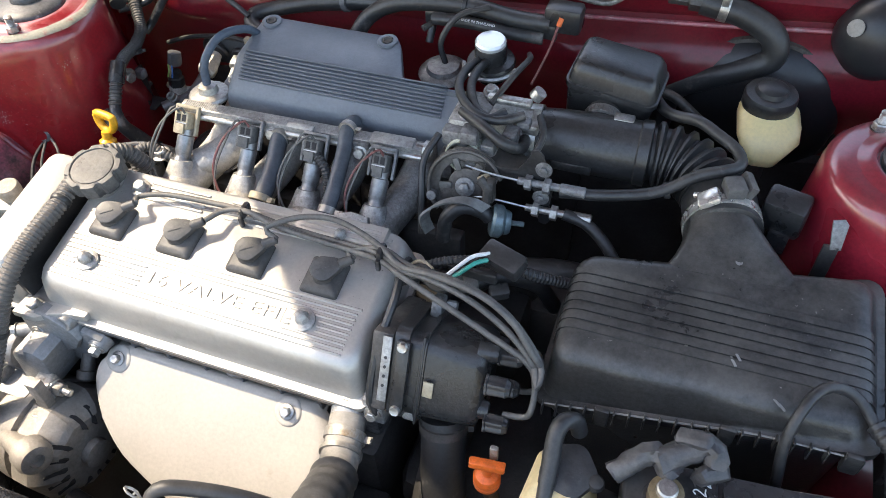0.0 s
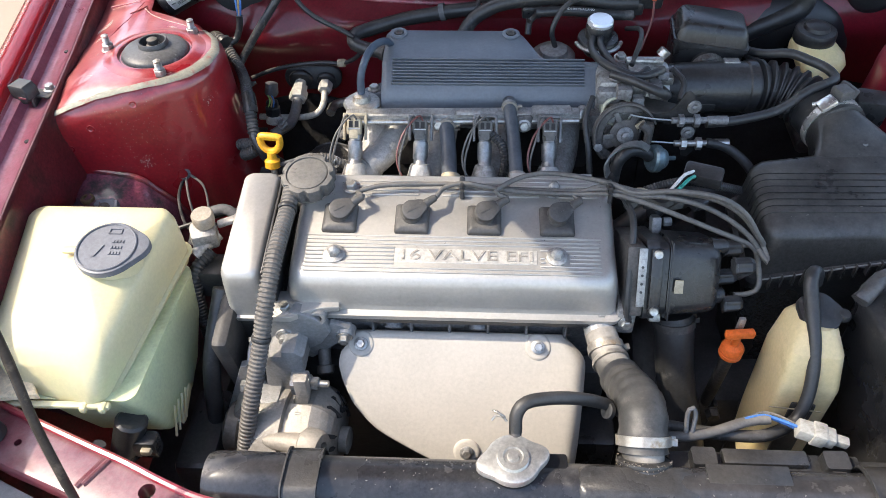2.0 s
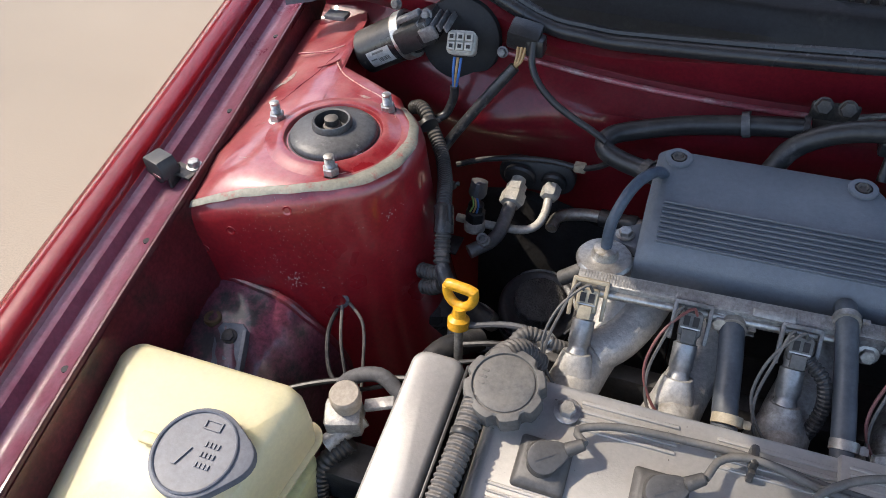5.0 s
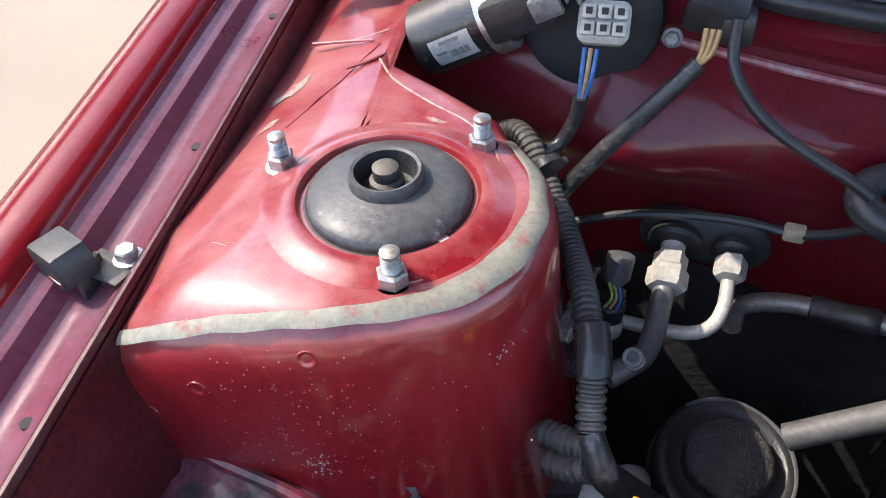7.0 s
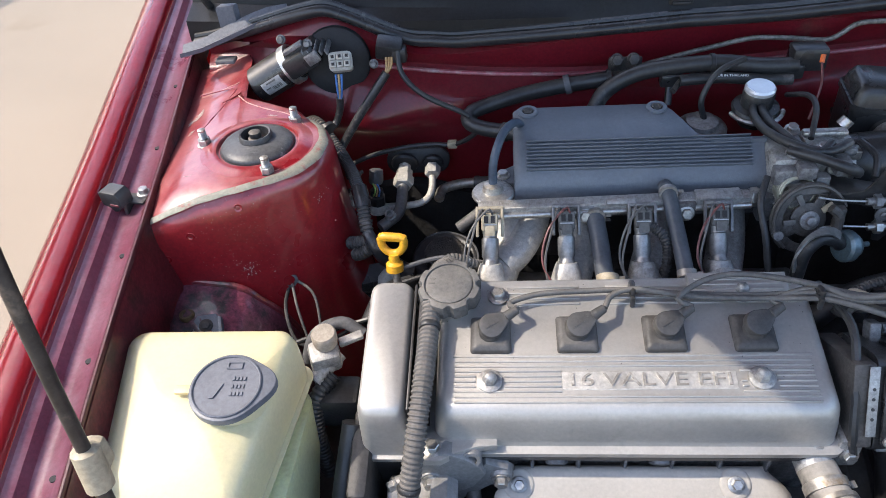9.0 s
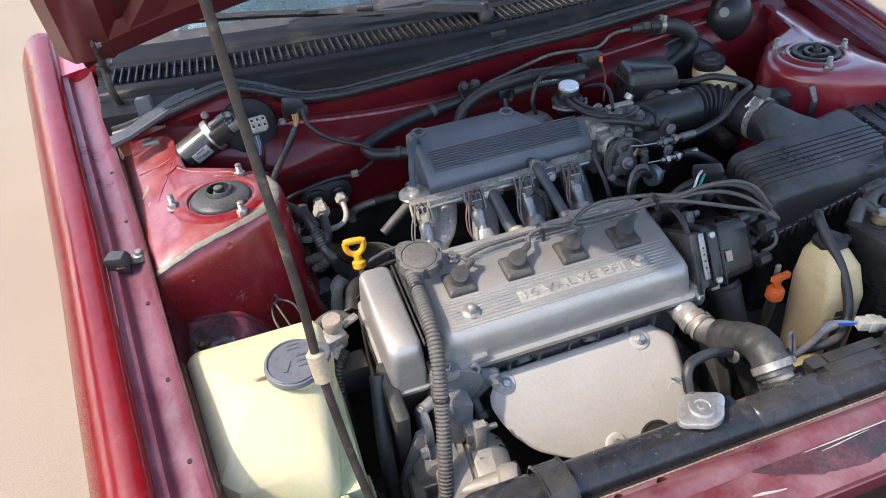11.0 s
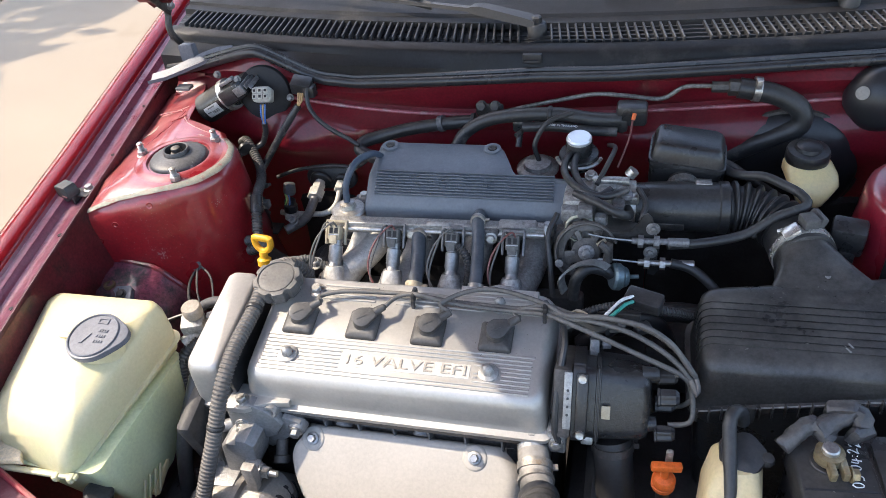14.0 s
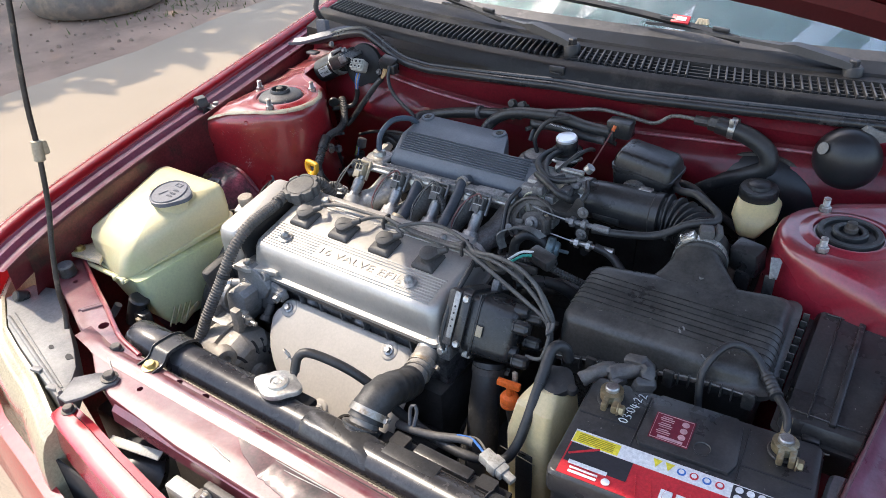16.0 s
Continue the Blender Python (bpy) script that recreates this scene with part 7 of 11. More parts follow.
for k in range(21):
    x = 0.245 + k * 0.0132
    b = B()
    box(b, (x, -0.256 - 0.0245, flange_z(x, -0.28) - 0.004), (0.0018, 0.007, 0.018), 0.0005, seg=1)
    part("flange_rib", b, LID, t)
for k in range(10):
    y = -0.255 + k * 0.0145
    b = B()
    box(b, (0.5265, y, flange_z(0.526, y) - 0.006), (0.008, 0.002, 0.020), 0.0005, seg=1)
    part("flange_rib", b, LID, t)
b = B()
tube(b, [(x, -0.2790, flange_z(x, -0.279) + 0.0012) for x in (0.245, 0.31, 0.37, 0.43, 0.505)], 0.0010, 6, 0.01)
part("lid_lip", b, LAMP_GREY, t, "dust-edged lip of the lid")
for x in (0.300, 0.405, 0.502):
    b = B()
    box(b, (x, -0.2815, flange_z(x, -0.28) - 0.004), (0.014, 0.006, 0.026), 0.002)
    part("latch", b, LID, t, "sprung lid clip")


# snout towards the bellows: flush with the lid's top, widening to one side
def snout_ring(f):
    c = V(0.369, -0.084, 0.796).lerp(V(0.394, -0.150, 0.772), f)
    rx = 0.0345 + 0.014 * f + 0.027 * f * f
    rz = 0.0345 - f * 0.0055
    out = []
    for i in range(32):
        a = 2 * math.pi * i / 32
        p = 2.0 + 3.0 * f
        cs, sn = math.cos(a), math.sin(a)
        q = c + V(rx * abs(cs) ** (2 / p) * (1 if cs > 0 else -1), 0.12 * rx * cs * (1 - f), rz * abs(sn) ** (2 / p) * (1 if sn > 0 else -1))
        top = lid_z(q.x, q.y) + 0.0006
        if f > 0.3 and q.z > top - 0.004:
            q.z = q.z + (min(q.z, top) - q.z) * min(1.0, (f - 0.3) / 0.5)
        out.append(q)
    return out


b = B()
ring_loft(b, [snout_ring(f) for f in (0, 0.15, 0.3, 0.45, 0.6, 0.75, 0.9, 1.0)])
part("snout", b, LID, t, smooth=60)
b = B()
lathe(b, [(0.0036, 0), (0.0034, 0.001), (0.0015, 0.0008)], axis((0.389, -0.130, lid_z(0.389, -0.13) + 0.0008), (0, -0.15, 1)), 10)
part("screw_mark", b, LAMP_GREY, t)
for x, y in ((0.401, -0.2275), (0.398, -0.2335), (0.437, -0.258), (0.441, -0.261)):
    b = B()
    box(b, (x, y, lid_z(x, y) + (0.0019 if y > -0.25 else -0.0010)), (0.008, 0.0026, 0.0006), 0.0002, pose(0, 0, 0, 8, 0, x * 300))
    part("chip", b, LAMP_GREY, t, "pale scuff mark")

# ---------- battery ----------
BATT = mat("battery_black", (0.024, 0.024, 0.026), 0.30, 0, 0.25, 30, 0.1, 500, dirt=(0.075, 0.068, 0.06), dirt_at=0.60, dirt_scale=12, dust=0.16, dustc=(0.26, 0.24, 0.21), fine=0.25)
t = thing("battery", (0.463, -0.41, 0.53), "black car battery with red, white and yellow labels", "battery")
bx0, bx1, by0, by1, bz = 0.330, 0.598, -0.497, -0.327, 0.752
bc = ((bx0 + bx1) / 2, (by0 + by1) / 2)
b = B()
loft_rr(b, [(bc[0], bc[1], 0.53, 0.255, 0.160, 0.008), (bc[0], bc[1], 0.715, 0.258, 0.163, 0.008)], None, 3)
part("case", b, BATT, t)
b = B()
loft_rr(b, [(bc[0], bc[1], 0.716, 0.268, 0.170, 0.010), (bc[0], bc[1], 0.742, 0.268, 0.170, 0.010), (bc[0], bc[1] + 0.001, 0.746, 0.264, 0.166, 0.010), (bc[0], bc[1] + 0.001, 0.7465, 0.262, 0.164, 0.010)], None, 3)
part("lid", b, BATT, t)
b = B()
prism(b, [(bx0 + 0.086, by1 - 0.004), (bx0 + 0.174, by1 - 0.004), (bx0 + 0.182, by1 - 0.014), (bx0 + 0.186, by0 + 0.095), (bx0 + 0.180, by0 + 0.080), (bx0 + 0.082, by0 + 0.080), (bx0 + 0.076, by0 + 0.090), (bx0 + 0.078, by1 - 0.014)], 0.7466, 0.752, 0.0015)
part("raised_deck", b, BATT, t)
for px in (bx0 + 0.039, bx0 + 0.226):
    b = B()
    box(b, (px, by0 + 0.102, 0.7468), (0.07, 0.002, 0.0012), 0)
    part("seam", b, LBL_DARK, t)
b = B()
lathe(b, [(0.0098, 0.0), (0.0106, 0.0014), (0.0094, 0.0016), (0.0086, 0.0003), (0.001, 0.0003)], axis((bx0 + 0.1475, by0 + 0.101, 0.752), (0, 0, 1)), 28)
part("indicator", b, BATT, t, "round recessed charge indicator")
b = B()
prism(b, [(bx0 + 0.132 + 0.0105 * math.cos(a), by0 + 0.152 + 0.008 * math.sin(a)) for a in [math.pi * (1 + q / 12) for q in range(13)]], 0.7518, 0.7524, 0)
part("vent_recess", b, VOID, t, "half-round vent recess")


def flat(name, x0, x1, y0, y1, z, material, parent, lab="", th=0.0006):
    bb = B()
    box(bb, ((x0 + x1) / 2, (y0 + y1) / 2, z), (x1 - x0, y1 - y0, th), 0)
    return part(name, bb, material, parent, lab)


Z1 = 0.7470
lb = flat("label", bx0 + 0.012, bx1 - 0.012, by0 + 0.0040, by0 + 0.0726, Z1, LBL_RED, t, "red and black glossy battery label")
flat("white_band", bx0 + 0.012, bx1 - 0.012, by0 + 0.0515, by0 + 0.0720, Z1 + 0.0006, WHITE, lb, "white warning strip")
flat("yellow_field", bx0 + 0.013, bx0 + 0.066, by0 + 0.0528, by0 + 0.0687, Z1 + 0.0012, LBL_YEL, lb)
flat("dark_field", bx0 + 0.014, bx0 + 0.085, by0 + 0.0225, by0 + 0.0509, Z1 + 0.0006, LBL_DARK, lb)
for k in range(5):
    flat("print_bar", bx0 + 0.018, bx0 + 0.060, by0 + 0.0548 + k * 0.0026, by0 + 0.0556 + k * 0.0026, Z1 + 0.0017, mat("olive_print", (0.35, 0.28, 0.03), 0.5) if k == 0 else bpy.data.materials["olive_print"], lb)
flat("white_bar", bx0 + 0.020, bx0 + 0.064, by0 + 0.0198, by0 + 0.0251, Z1 + 0.0013, WHITE, lb)
flat("white_bar", bx0 + 0.024, bx0 + 0.056, by0 + 0.0139, by0 + 0.0165, Z1 + 0.0013, WHITE, lb)
flat("white_bar", bx0 + 0.024, bx0 + 0.056, by0 + 0.0080, by0 + 0.0113, Z1 + 0.0013, WHITE, lb)
bb = B()
box(bb, (bx0 + 0.031, by0 + 0.0429, Z1 + 0.0013), (0.036, 0.0028, 0.0006), 0, pose(0, 0, 0, 0, 0, 33))
part("red_slash", bb, LBL_RED, lb)
bb = B()
lathe(bb, [(0.0048, 0), (0.0048, 0.0008), (0.003, 0.0009)], Matrix.Translation((bx0 + 0.066, by0 + 0.0119, Z1 + 0.001)), 18)
part("round_mark", bb, WHITE, lb)
# maker's name as plain blocks
for k in range(5):
    bb = B()
    box(bb, (bx0 + 0.128 + k * 0.0165, by0 + 0.0225, Z1 + 0.0012), (0.013, 0.016, 0.0008), 0.0003, pose(0, 0, 0, 0, 0, 0))
    part("name_block", bb, WHITE, lb, "plain white name block")
for k in range(6):
    x = bx0 + 0.108 + k * 0.0135
    bb = B()
    if k < 2:
        prism(bb, [(x - 0.005, by0 + 0.0680), (x + 0.005, by0 + 0.0680), (x, by0 + 0.0568)], Z1 + 0.0009, Z1 + 0.0016)
        part("warning_sign", bb, LBL_YEL, lb)
    else:
        lathe(bb, [(0.0048, 0), (0.0048, 0.0007), (0.001, 0.0007)], Matrix.Translation((x, by0 + 0.0621, Z1 + 0.0009)), 18)
        part("warning_sign", bb, LBL_BLUE if k % 2 == 0 else LBL_RED, lb)
        bb = B()
        lathe(bb, [(0.003, 0), (0.003, 0.0005), (0.001, 0.0005)], Matrix.Translation((x, by0 + 0.0621, Z1 + 0.0017)), 14)
        part("sign_figure", bb, WHITE, lb)
bb = B()
for k in range(8):
    lathe(bb, [(0.0042, 0), (0.0042, 0.0006), (0.001, 0.0006)], Matrix.Translation((bx0 + 0.195 + (k % 5) * 0.0115, by0 + 0.0647 - (k // 5) * 0.011, Z1 + 0.0014)), 12)
tagged(part("white_dots", bb, WHITE, lb), kind="stuff")
flat("black_field", bx0 + 0.188, bx1 - 0.014, by0 + 0.0462, by0 + 0.0707, Z1 + 0.0009, LBL_DARK, lb)
mu, mv = bx0 + 0.1106, by0 + 0.1143
ml = flat("maroon_label", mu - 0.0225, mu + 0.0225, mv - 0.0215, mv + 0.0215, 0.7524, LBL_MAROON, t, "maroon information label")
PINK = mat("pale_pink_print", (0.50, 0.30, 0.31), 0.45, 0, 0.15, 60)
for x0, x1, y0, y1 in ((-0.0210, 0.0210, -0.0200, -0.0196), (-0.0210, 0.0210, 0.0196, 0.0200), (-0.0210, -0.0206, -0.0196, 0.0196), (0.0206, 0.0210, -0.0196, 0.0196)):
    flat("border", mu + x0, mu + x1, mv + y0, mv + y1, 0.753, PINK, ml)
flat("print_bar", mu - 0.0130, mu + 0.0155, mv - 0.0180, mv - 0.0145, 0.753, PINK, ml)
for k in range(3):
    y = mv - 0.008 + k * 0.0105
    flat("print_bar", mu - 0.0165, mu - 0.0005, y - 0.0006, y + 0.0006, 0.753, PINK, ml)
    flat("print_bar", mu - 0.0145, mu - 0.0030, y + 0.0026, y + 0.0034, 0.753, PINK, ml)
    flat("print_bar", mu - 0.0150, mu - 0.0010, y - 0.0034, y - 0.0028, 0.753, PINK, ml)
    bb = B()
    lathe(bb, [(0.0042, 0), (0.0042, 0.0006), (0.0034, 0.0006), (0.0034, 0.0002)], Matrix.Translation((mu + 0.0125, y, 0.7527)), 18)
    part("round_mark", bb, PINK, ml)
    bb = B()
    lathe(bb, [(0.0018, 0), (0.0018, 0.0006), (0.0005, 0.0006)], Matrix.Translation((mu + 0.0125, y, 0.7527)), 12)
    part("round_mark", bb, PINK, ml)
# a date written by hand with a white paint pen
GLYPHS = {"0": [[(0.5, 1), (0.1, 0.7), (0.15, 0.15), (0.5, 0), (0.85, 0.3), (0.8, 0.8), (0.45, 1)]],
          "3": [[(0.1, 0.9), (0.6, 1), (0.75, 0.75), (0.35, 0.55), (0.8, 0.4), (0.7, 0.05), (0.1, 0.05)]],
          ".": [[(0.4, 0.05), (0.5, 0.15), (0.55, 0.05)], [(0.45, 0.5), (0.5, 0.6), (0.55, 0.5)]],
          "4": [[(0.3, 1), (0.1, 0.5), (0.2, 0.35), (0.95, 0.45)], [(0.7, 0.85), (0.6, 0.4), (0.5, 0.0)]],
          "2": [[(0.1, 0.8), (0.45, 1), (0.75, 0.75), (0.4, 0.35), (0.05, 0.02), (0.5, 0.1), (1.0, 0.05)]]}
pen = 0.0
for ch in "03.04.22":
    wd = 0.0022 if ch == "." else 0.0066
    for stroke in GLYPHS[ch]:
        bb = B()
        tube(bb, [(bx0 + 0.060 + 0.16 * pen - 0.0105 * h2 + 0.0016 * math.sin(pen * 300), by0 + 0.106 + pen + wd * w2, Z1 - 0.0001) for w2, h2 in stroke], 0.00065, 6, 0.0016)
        part("pen_stroke", bb, WHITE, t, "white paint-pen writing")
    pen += wd + 0.0016
# front face print
for k, (x0, x1, z0, z1, ma) in enumerate(((0.40, 0.52, 0.700, 0.704, WHITE), (0.365, 0.395, 0.660, 0.682, WHITE), (0.405, 0.54, 0.658, 0.684, LAMP_GREY), (0.385, 0.44, 0.628, 0.645, ORANGE), (0.45, 0.53, 0.62, 0.628, LBL_RED))):
    bb = B()
    box(bb, ((x0 + x1) / 2, -0.4940, (z0 + z1) / 2), (x1 - x0, 0.0008, z1 - z0), 0)
    part("print_bar", bb, ma, t, "printed bar on the battery's front")


for k in range(6):
    bb = B()
    lathe(bb, [(0.0030, 0.0), (0.0030, 0.0007), (0.0022, 0.0010), (0.0008, 0.0009)], Matrix.Translation((bx0 + 0.030 + 0.0415 * k, by0 + 0.0765, 0.7462)), 18)
    part("vent_plug", bb, BATT, t)
for x0, y0, x1, y1 in ((0.074, 0.078, 0.074, 0.160), (0.189, 0.078, 0.189, 0.160)):
    bb = B()
    rod(bb, (bx0 + x0, by0 + y0, 0.7468), (bx0 + x1, by0 + y1, 0.7468), 0.0009, seg=6)
    part("deck_seam", bb, BATT, t)
rb = random.Random(4)
for k in range(9):
    bb = B()
    x = bx0 + 0.10 + 0.015 * k
    tube(bb, [(x, by0 + 0.006, Z1 + 0.0012), (x + rb.uniform(-0.006, 0.006), by0 + 0.02, Z1 + 0.0012), (x + rb.uniform(-0.010, 0.010), by0 + 0.036, Z1 + 0.0012)], 0.0005, 5, 0.004)
    part("crease", bb, LBL_RED, lb)


def terminal(px, py, pos):
    tt = thing("battery_terminal", (px, py, 0.748), "corroded brass battery clamp with a %s cable" % ("taped" if pos else "black"), "terminal", group="battery clamps")
    bb = B()
    lathe(bb, [(0.0165, 0.0), (0.0172, 0.002), (0.016, 0.003), (0.011, 0.003)], Matrix.Translation((px, py, 0.747)), 24)
    part("post_seat", bb, RUBBER, tt)
    bb = B()
    lathe(bb, [(0.0095, 0.0), (0.0085, 0.020), (0.0070, 0.0215), (0.003, 0.0215)], Matrix.Translation((px, py, 0.749)), 20)
    part("post", bb, STEEL, tt, "grey lead post")
    bb = B()
    lathe(bb, [(0.0100, 0.0), (0.0140, 0.001), (0.0140, 0.012), (0.0100, 0.013)], Matrix.Translation((px, py, 0.752)), 20)
    box(bb, (px + 0.010, py - 0.016, 0.758), (0.007, 0.022, 0.012), 0.002)
    box(bb, (px - 0.002, py - 0.018, 0.758), (0.007, 0.020, 0.012), 0.002)
    part("clamp", bb, BRASS, tt)
    bolt((px + 0.014, py - 0.022, 0.758), (1, 0, 0), tt, BRASS, w=0.0065, h=0.006, washer=0.008)
    bb = B()
    if pos:
        tube(bb, [(px + 0.005, py + 0.014, 0.762), (px - 0.012, py + 0.028, 0.770), (px - 0.03, py + 0.018, 0.764), (px - 0.042, py + 0.010, 0.755)], 0.0095, 12, 0.006)
        tube(bb, [(px - 0.008, py + 0.022, 0.768), (px + 0.014, py + 0.032, 0.776), (px + 0.03, py + 0.034, 0.786), (px + 0.034, py + 0.024, 0.775)], 0.012, 12, 0.006, r_end=0.009)
        box(bb, (px + 0.032, py + 0.02, 0.768), (0.026, 0.014, 0.022), 0.005, pose(0, 0, 0, 20, 10, 30))
        box(bb, (px + 0.018, py + 0.038, 0.782), (0.030, 0.016, 0.024), 0.006, pose(0, 0, 0, 15, -20, -15))
        rj = random.Random(9)
        for v in bb.verts:
            n = math.sin(v.co.x * 900 + v.co.z * 400) * math.cos(v.co.y * 700)
            v.co += V(rj.uniform(-1, 1), rj.uniform(-1, 1), rj.uniform(-1, 1)) * 0.0012 + V(n, -n, n) * 0.0012
        part("taped_cable", bb, mat("wrinkled_tape", (0.05, 0.05, 0.053), 0.45, 0, 0.3, 60, 0.4, 150, dust=0.3, fine=0.2), tt, "cable ends wrapped in grey-black tape")
    else:
        tube(bb, [(px - 0.002, py + 0.012, 0.762), (px - 0.006, py + 0.035, 0.772), (px - 0.03, py + 0.075, 0.772), (px - 0.055, py + 0.10, 0.79), (px - 0.085, py + 0.092, 0.80), (px - 0.105, py + 0.06, 0.775), (px - 0.10, py + 0.045, 0.72), (px - 0.095, py + 0.045, 0.68)], 0.0048, 10, 0.006)
        part("cable", bb, RUBBER, tt)
        bb = B()
        tube(bb, [(px - 0.02, py + 0.058, 0.772), (px - 0.036, py + 0.085, 0.776)], 0.0085, 10, ribs=0.006)
        part("cable_boot", bb, RUBBER, tt)
        bb = B()
        box(bb, (px - 0.003, py + 0.022, 0.766), (0.010, 0.024, 0.005), 0.001, pose(0, 0, 0, 10, 0, 0))
        part("lug", bb, BRASS, tt)


terminal(0.362, -0.362, True)
terminal(0.557, -0.356, False)

# fuse box and relay cover
t = thing("fuse_box", (0.605, -0.23, 0.7), "black plastic fuse box with a raised seam", "fuse box")
FM = pose(0.606, -0.190, 0.777, 7, 0, 1)
b = B()
loft_rr(b, [(0, 0, -0.075, 0.130, 0.200, 0.012), (0, 0, -0.02, 0.134, 0.206, 0.012), (0, 0, -0.019, 0.140, 0.212, 0.012), (0, 0, -0.008, 0.136, 0.208, 0.014), (0, 0, -0.001, 0.126, 0.198, 0.012), (0, 0, 0.0, 0.118, 0.19, 0.010)], FM, 4)
part("cover", b, PLASTIC, t)
b = B()
box(b, (-0.014, 0, 0.003), (0.008, 0.19, 0.007), 0.002)
put(b, b.verts, FM)
part("ridge", b, PLASTIC, t)
for x, y in ((-0.03, -0.108), (0.03, -0.108)):
    b = B()
    box(b, (x, y, -0.028), (0.02, 0.008, 0.03), 0.002)
    put(b, b.verts, FM)
    part("latch", b, PLASTIC, t)
for x in (-0.040, 0.044):
    b = B()
    box(b, (x, 0, 0.0012), (0.0025, 0.186, 0.0028), 0.0008, seg=1)
    put(b, b.verts, FM)
    part("rib", b, PLASTIC, t)
for y in (-0.088, 0.088):
    b = B()
    box(b, (0, y, 0.0012), (0.116, 0.0025, 0.0028), 0.0008, seg=1)
    put(b, b.verts, FM)
    part("rib", b, PLASTIC, t)
b = B()
loft_rr(b, [(0, 0, -0.024, 0.150, 0.222, 0.010), (0, 0, -0.0195, 0.150, 0.222, 0.010)], FM, 4)
part("rim_flange", b, PLASTIC, t)
for k in range(7):
    b = B()
    box(b, (-0.072, -0.084 + 0.028 * k, -0.034), (0.006, 0.003, 0.026), 0.0008, seg=1)
    put(b, b.verts, FM)
    part("side_rib", b, PLASTIC, t)
t = thing("relay_box", (0.625, -0.345, 0.68), "small smoky relay cover beside the battery", "relay box")
b = B()
loft_rr(b, [(0.628, -0.352, 0.66, 0.046, 0.05, 0.006), (0.628, -0.352, 0.742, 0.044, 0.048, 0.008), (0.628, -0.352, 0.747, 0.036, 0.040, 0.006)])
part("cover", b, mat("smoky_cover", (0.12, 0.125, 0.14), 0.3, 0, 0.1, 30), t)
b = B()
box(b, (0.628, -0.352, 0.7478), (0.022, 0.026, 0.0012), 0.0004)
part("moulded_frame", b, RUBBER_OLD, t)

# ---------- overflow tank ----------
HOSE_END = [(0.255, -0.442, 0.660), (0.268, -0.428, 0.680), (0.272, -0.410, 0.708), (0.272, -0.388, 0.735), (0.270, -0.366, 0.752), (0.268, -0.352, 0.762)]
t = thing("overflow_tank", (0.272, -0.372, 0.5), "aged yellow coolant overflow tank with a black cap", "coolant tank")
b = B()
TK = pose(0.271, -0.372, 0.0, 0, 0, -6)
loft_rr(b, [(0.008, -0.003, 0.50, 0.056, 0.074, 0.008), (0.008, -0.003, 0.56, 0.062, 0.080, 0.009), (0.008, -0.001, 0.680, 0.064, 0.086, 0.009), (0.008, -0.001, 0.685, 0.063, 0.085, 0.009), (0.008, 0.005, 0.724, 0.054, 0.070, 0.009), (0.008, 0.007, 0.728, 0.051, 0.066, 0.011), (0.009, 0.012, 0.739, 0.040, 0.052, 0.014), (0.009, 0.014, 0.743, 0.032, 0.046, 0.014)], TK, 4)
part("body", b, AGED, t, smooth=25)
b = B()
box(b, (0, -0.049, 0.655), (0.055, 0.001, 0.0012), 0)
put(b, b.verts, TK)
part("level_mark", b, BEIGE, t)
b = B()
box(b, (0.008, -0.0455, 0.612), (0.026, 0.004, 0.100), 0.004)
put(b, b.verts, TK)
part("strap_slot", b, PLASTIC, t, "black strap in a recess of the tank")
b = B()
lathe(b, [(0.023, -0.002), (0.0245, 0.003), (0.0235, 0.008), (0.016, 0.011), (0.008, 0.012)], axis((0.285, -0.354, 0.738), (0, -0.15, 1)), 40, lobes=5, depth=0.05)
lathe(b, [(0.007, -0.002), (0.008, 0.003), (0.006, 0.007), (0.002, 0.008)], axis((0.309, -0.358, 0.740), (0.1, -0.15, 1)), 16)
part("cap", b, RUBBER, t, "crumpled black rubber cap")
b = B()
tube(b, [(-0.047, -0.498, 0.712), (-0.046, -0.488, 0.732), (-0.032, -0.478, 0.738), (0.01, -0.462, 0.722), (0.05, -0.450, 0.696), (0.085, -0.445, 0.664), (0.13, -0.452, 0.660), (0.18, -0.462, 0.664), (0.22, -0.462, 0.665)] + HOSE_END, 0.0068, 12, 0.006)
h = tagged(part("overflow_hose", b, RUBBER), "black rubber overflow hose from radiator cap to tank", "hose")
b = B()
tube(b, [(0.271, -0.374, 0.747), (0.270, -0.357, 0.761), (0.269, -0.343, 0.774), (0.273, -0.332, 0.780), (0.282, -0.324, 0.772), (0.286, -0.322, 0.755)], 0.0076, 12, 0.005)
part("fabric_sleeve", b, RUBBER, h, "frayed fabric sleeve")
b = B()
tube(b, [(-0.056, -0.492, 0.722), (-0.064, -0.488, 0.73), (-0.07, -0.49, 0.737), (-0.064, -0.494, 0.738), (-0.058, -0.493, 0.73), (-0.066, -0.486, 0.722), (-0.071, -0.488, 0.717)], 0.0012, 6, 0.003)
part("wire_clip", b, STEEL, h, "sprung wire clip")

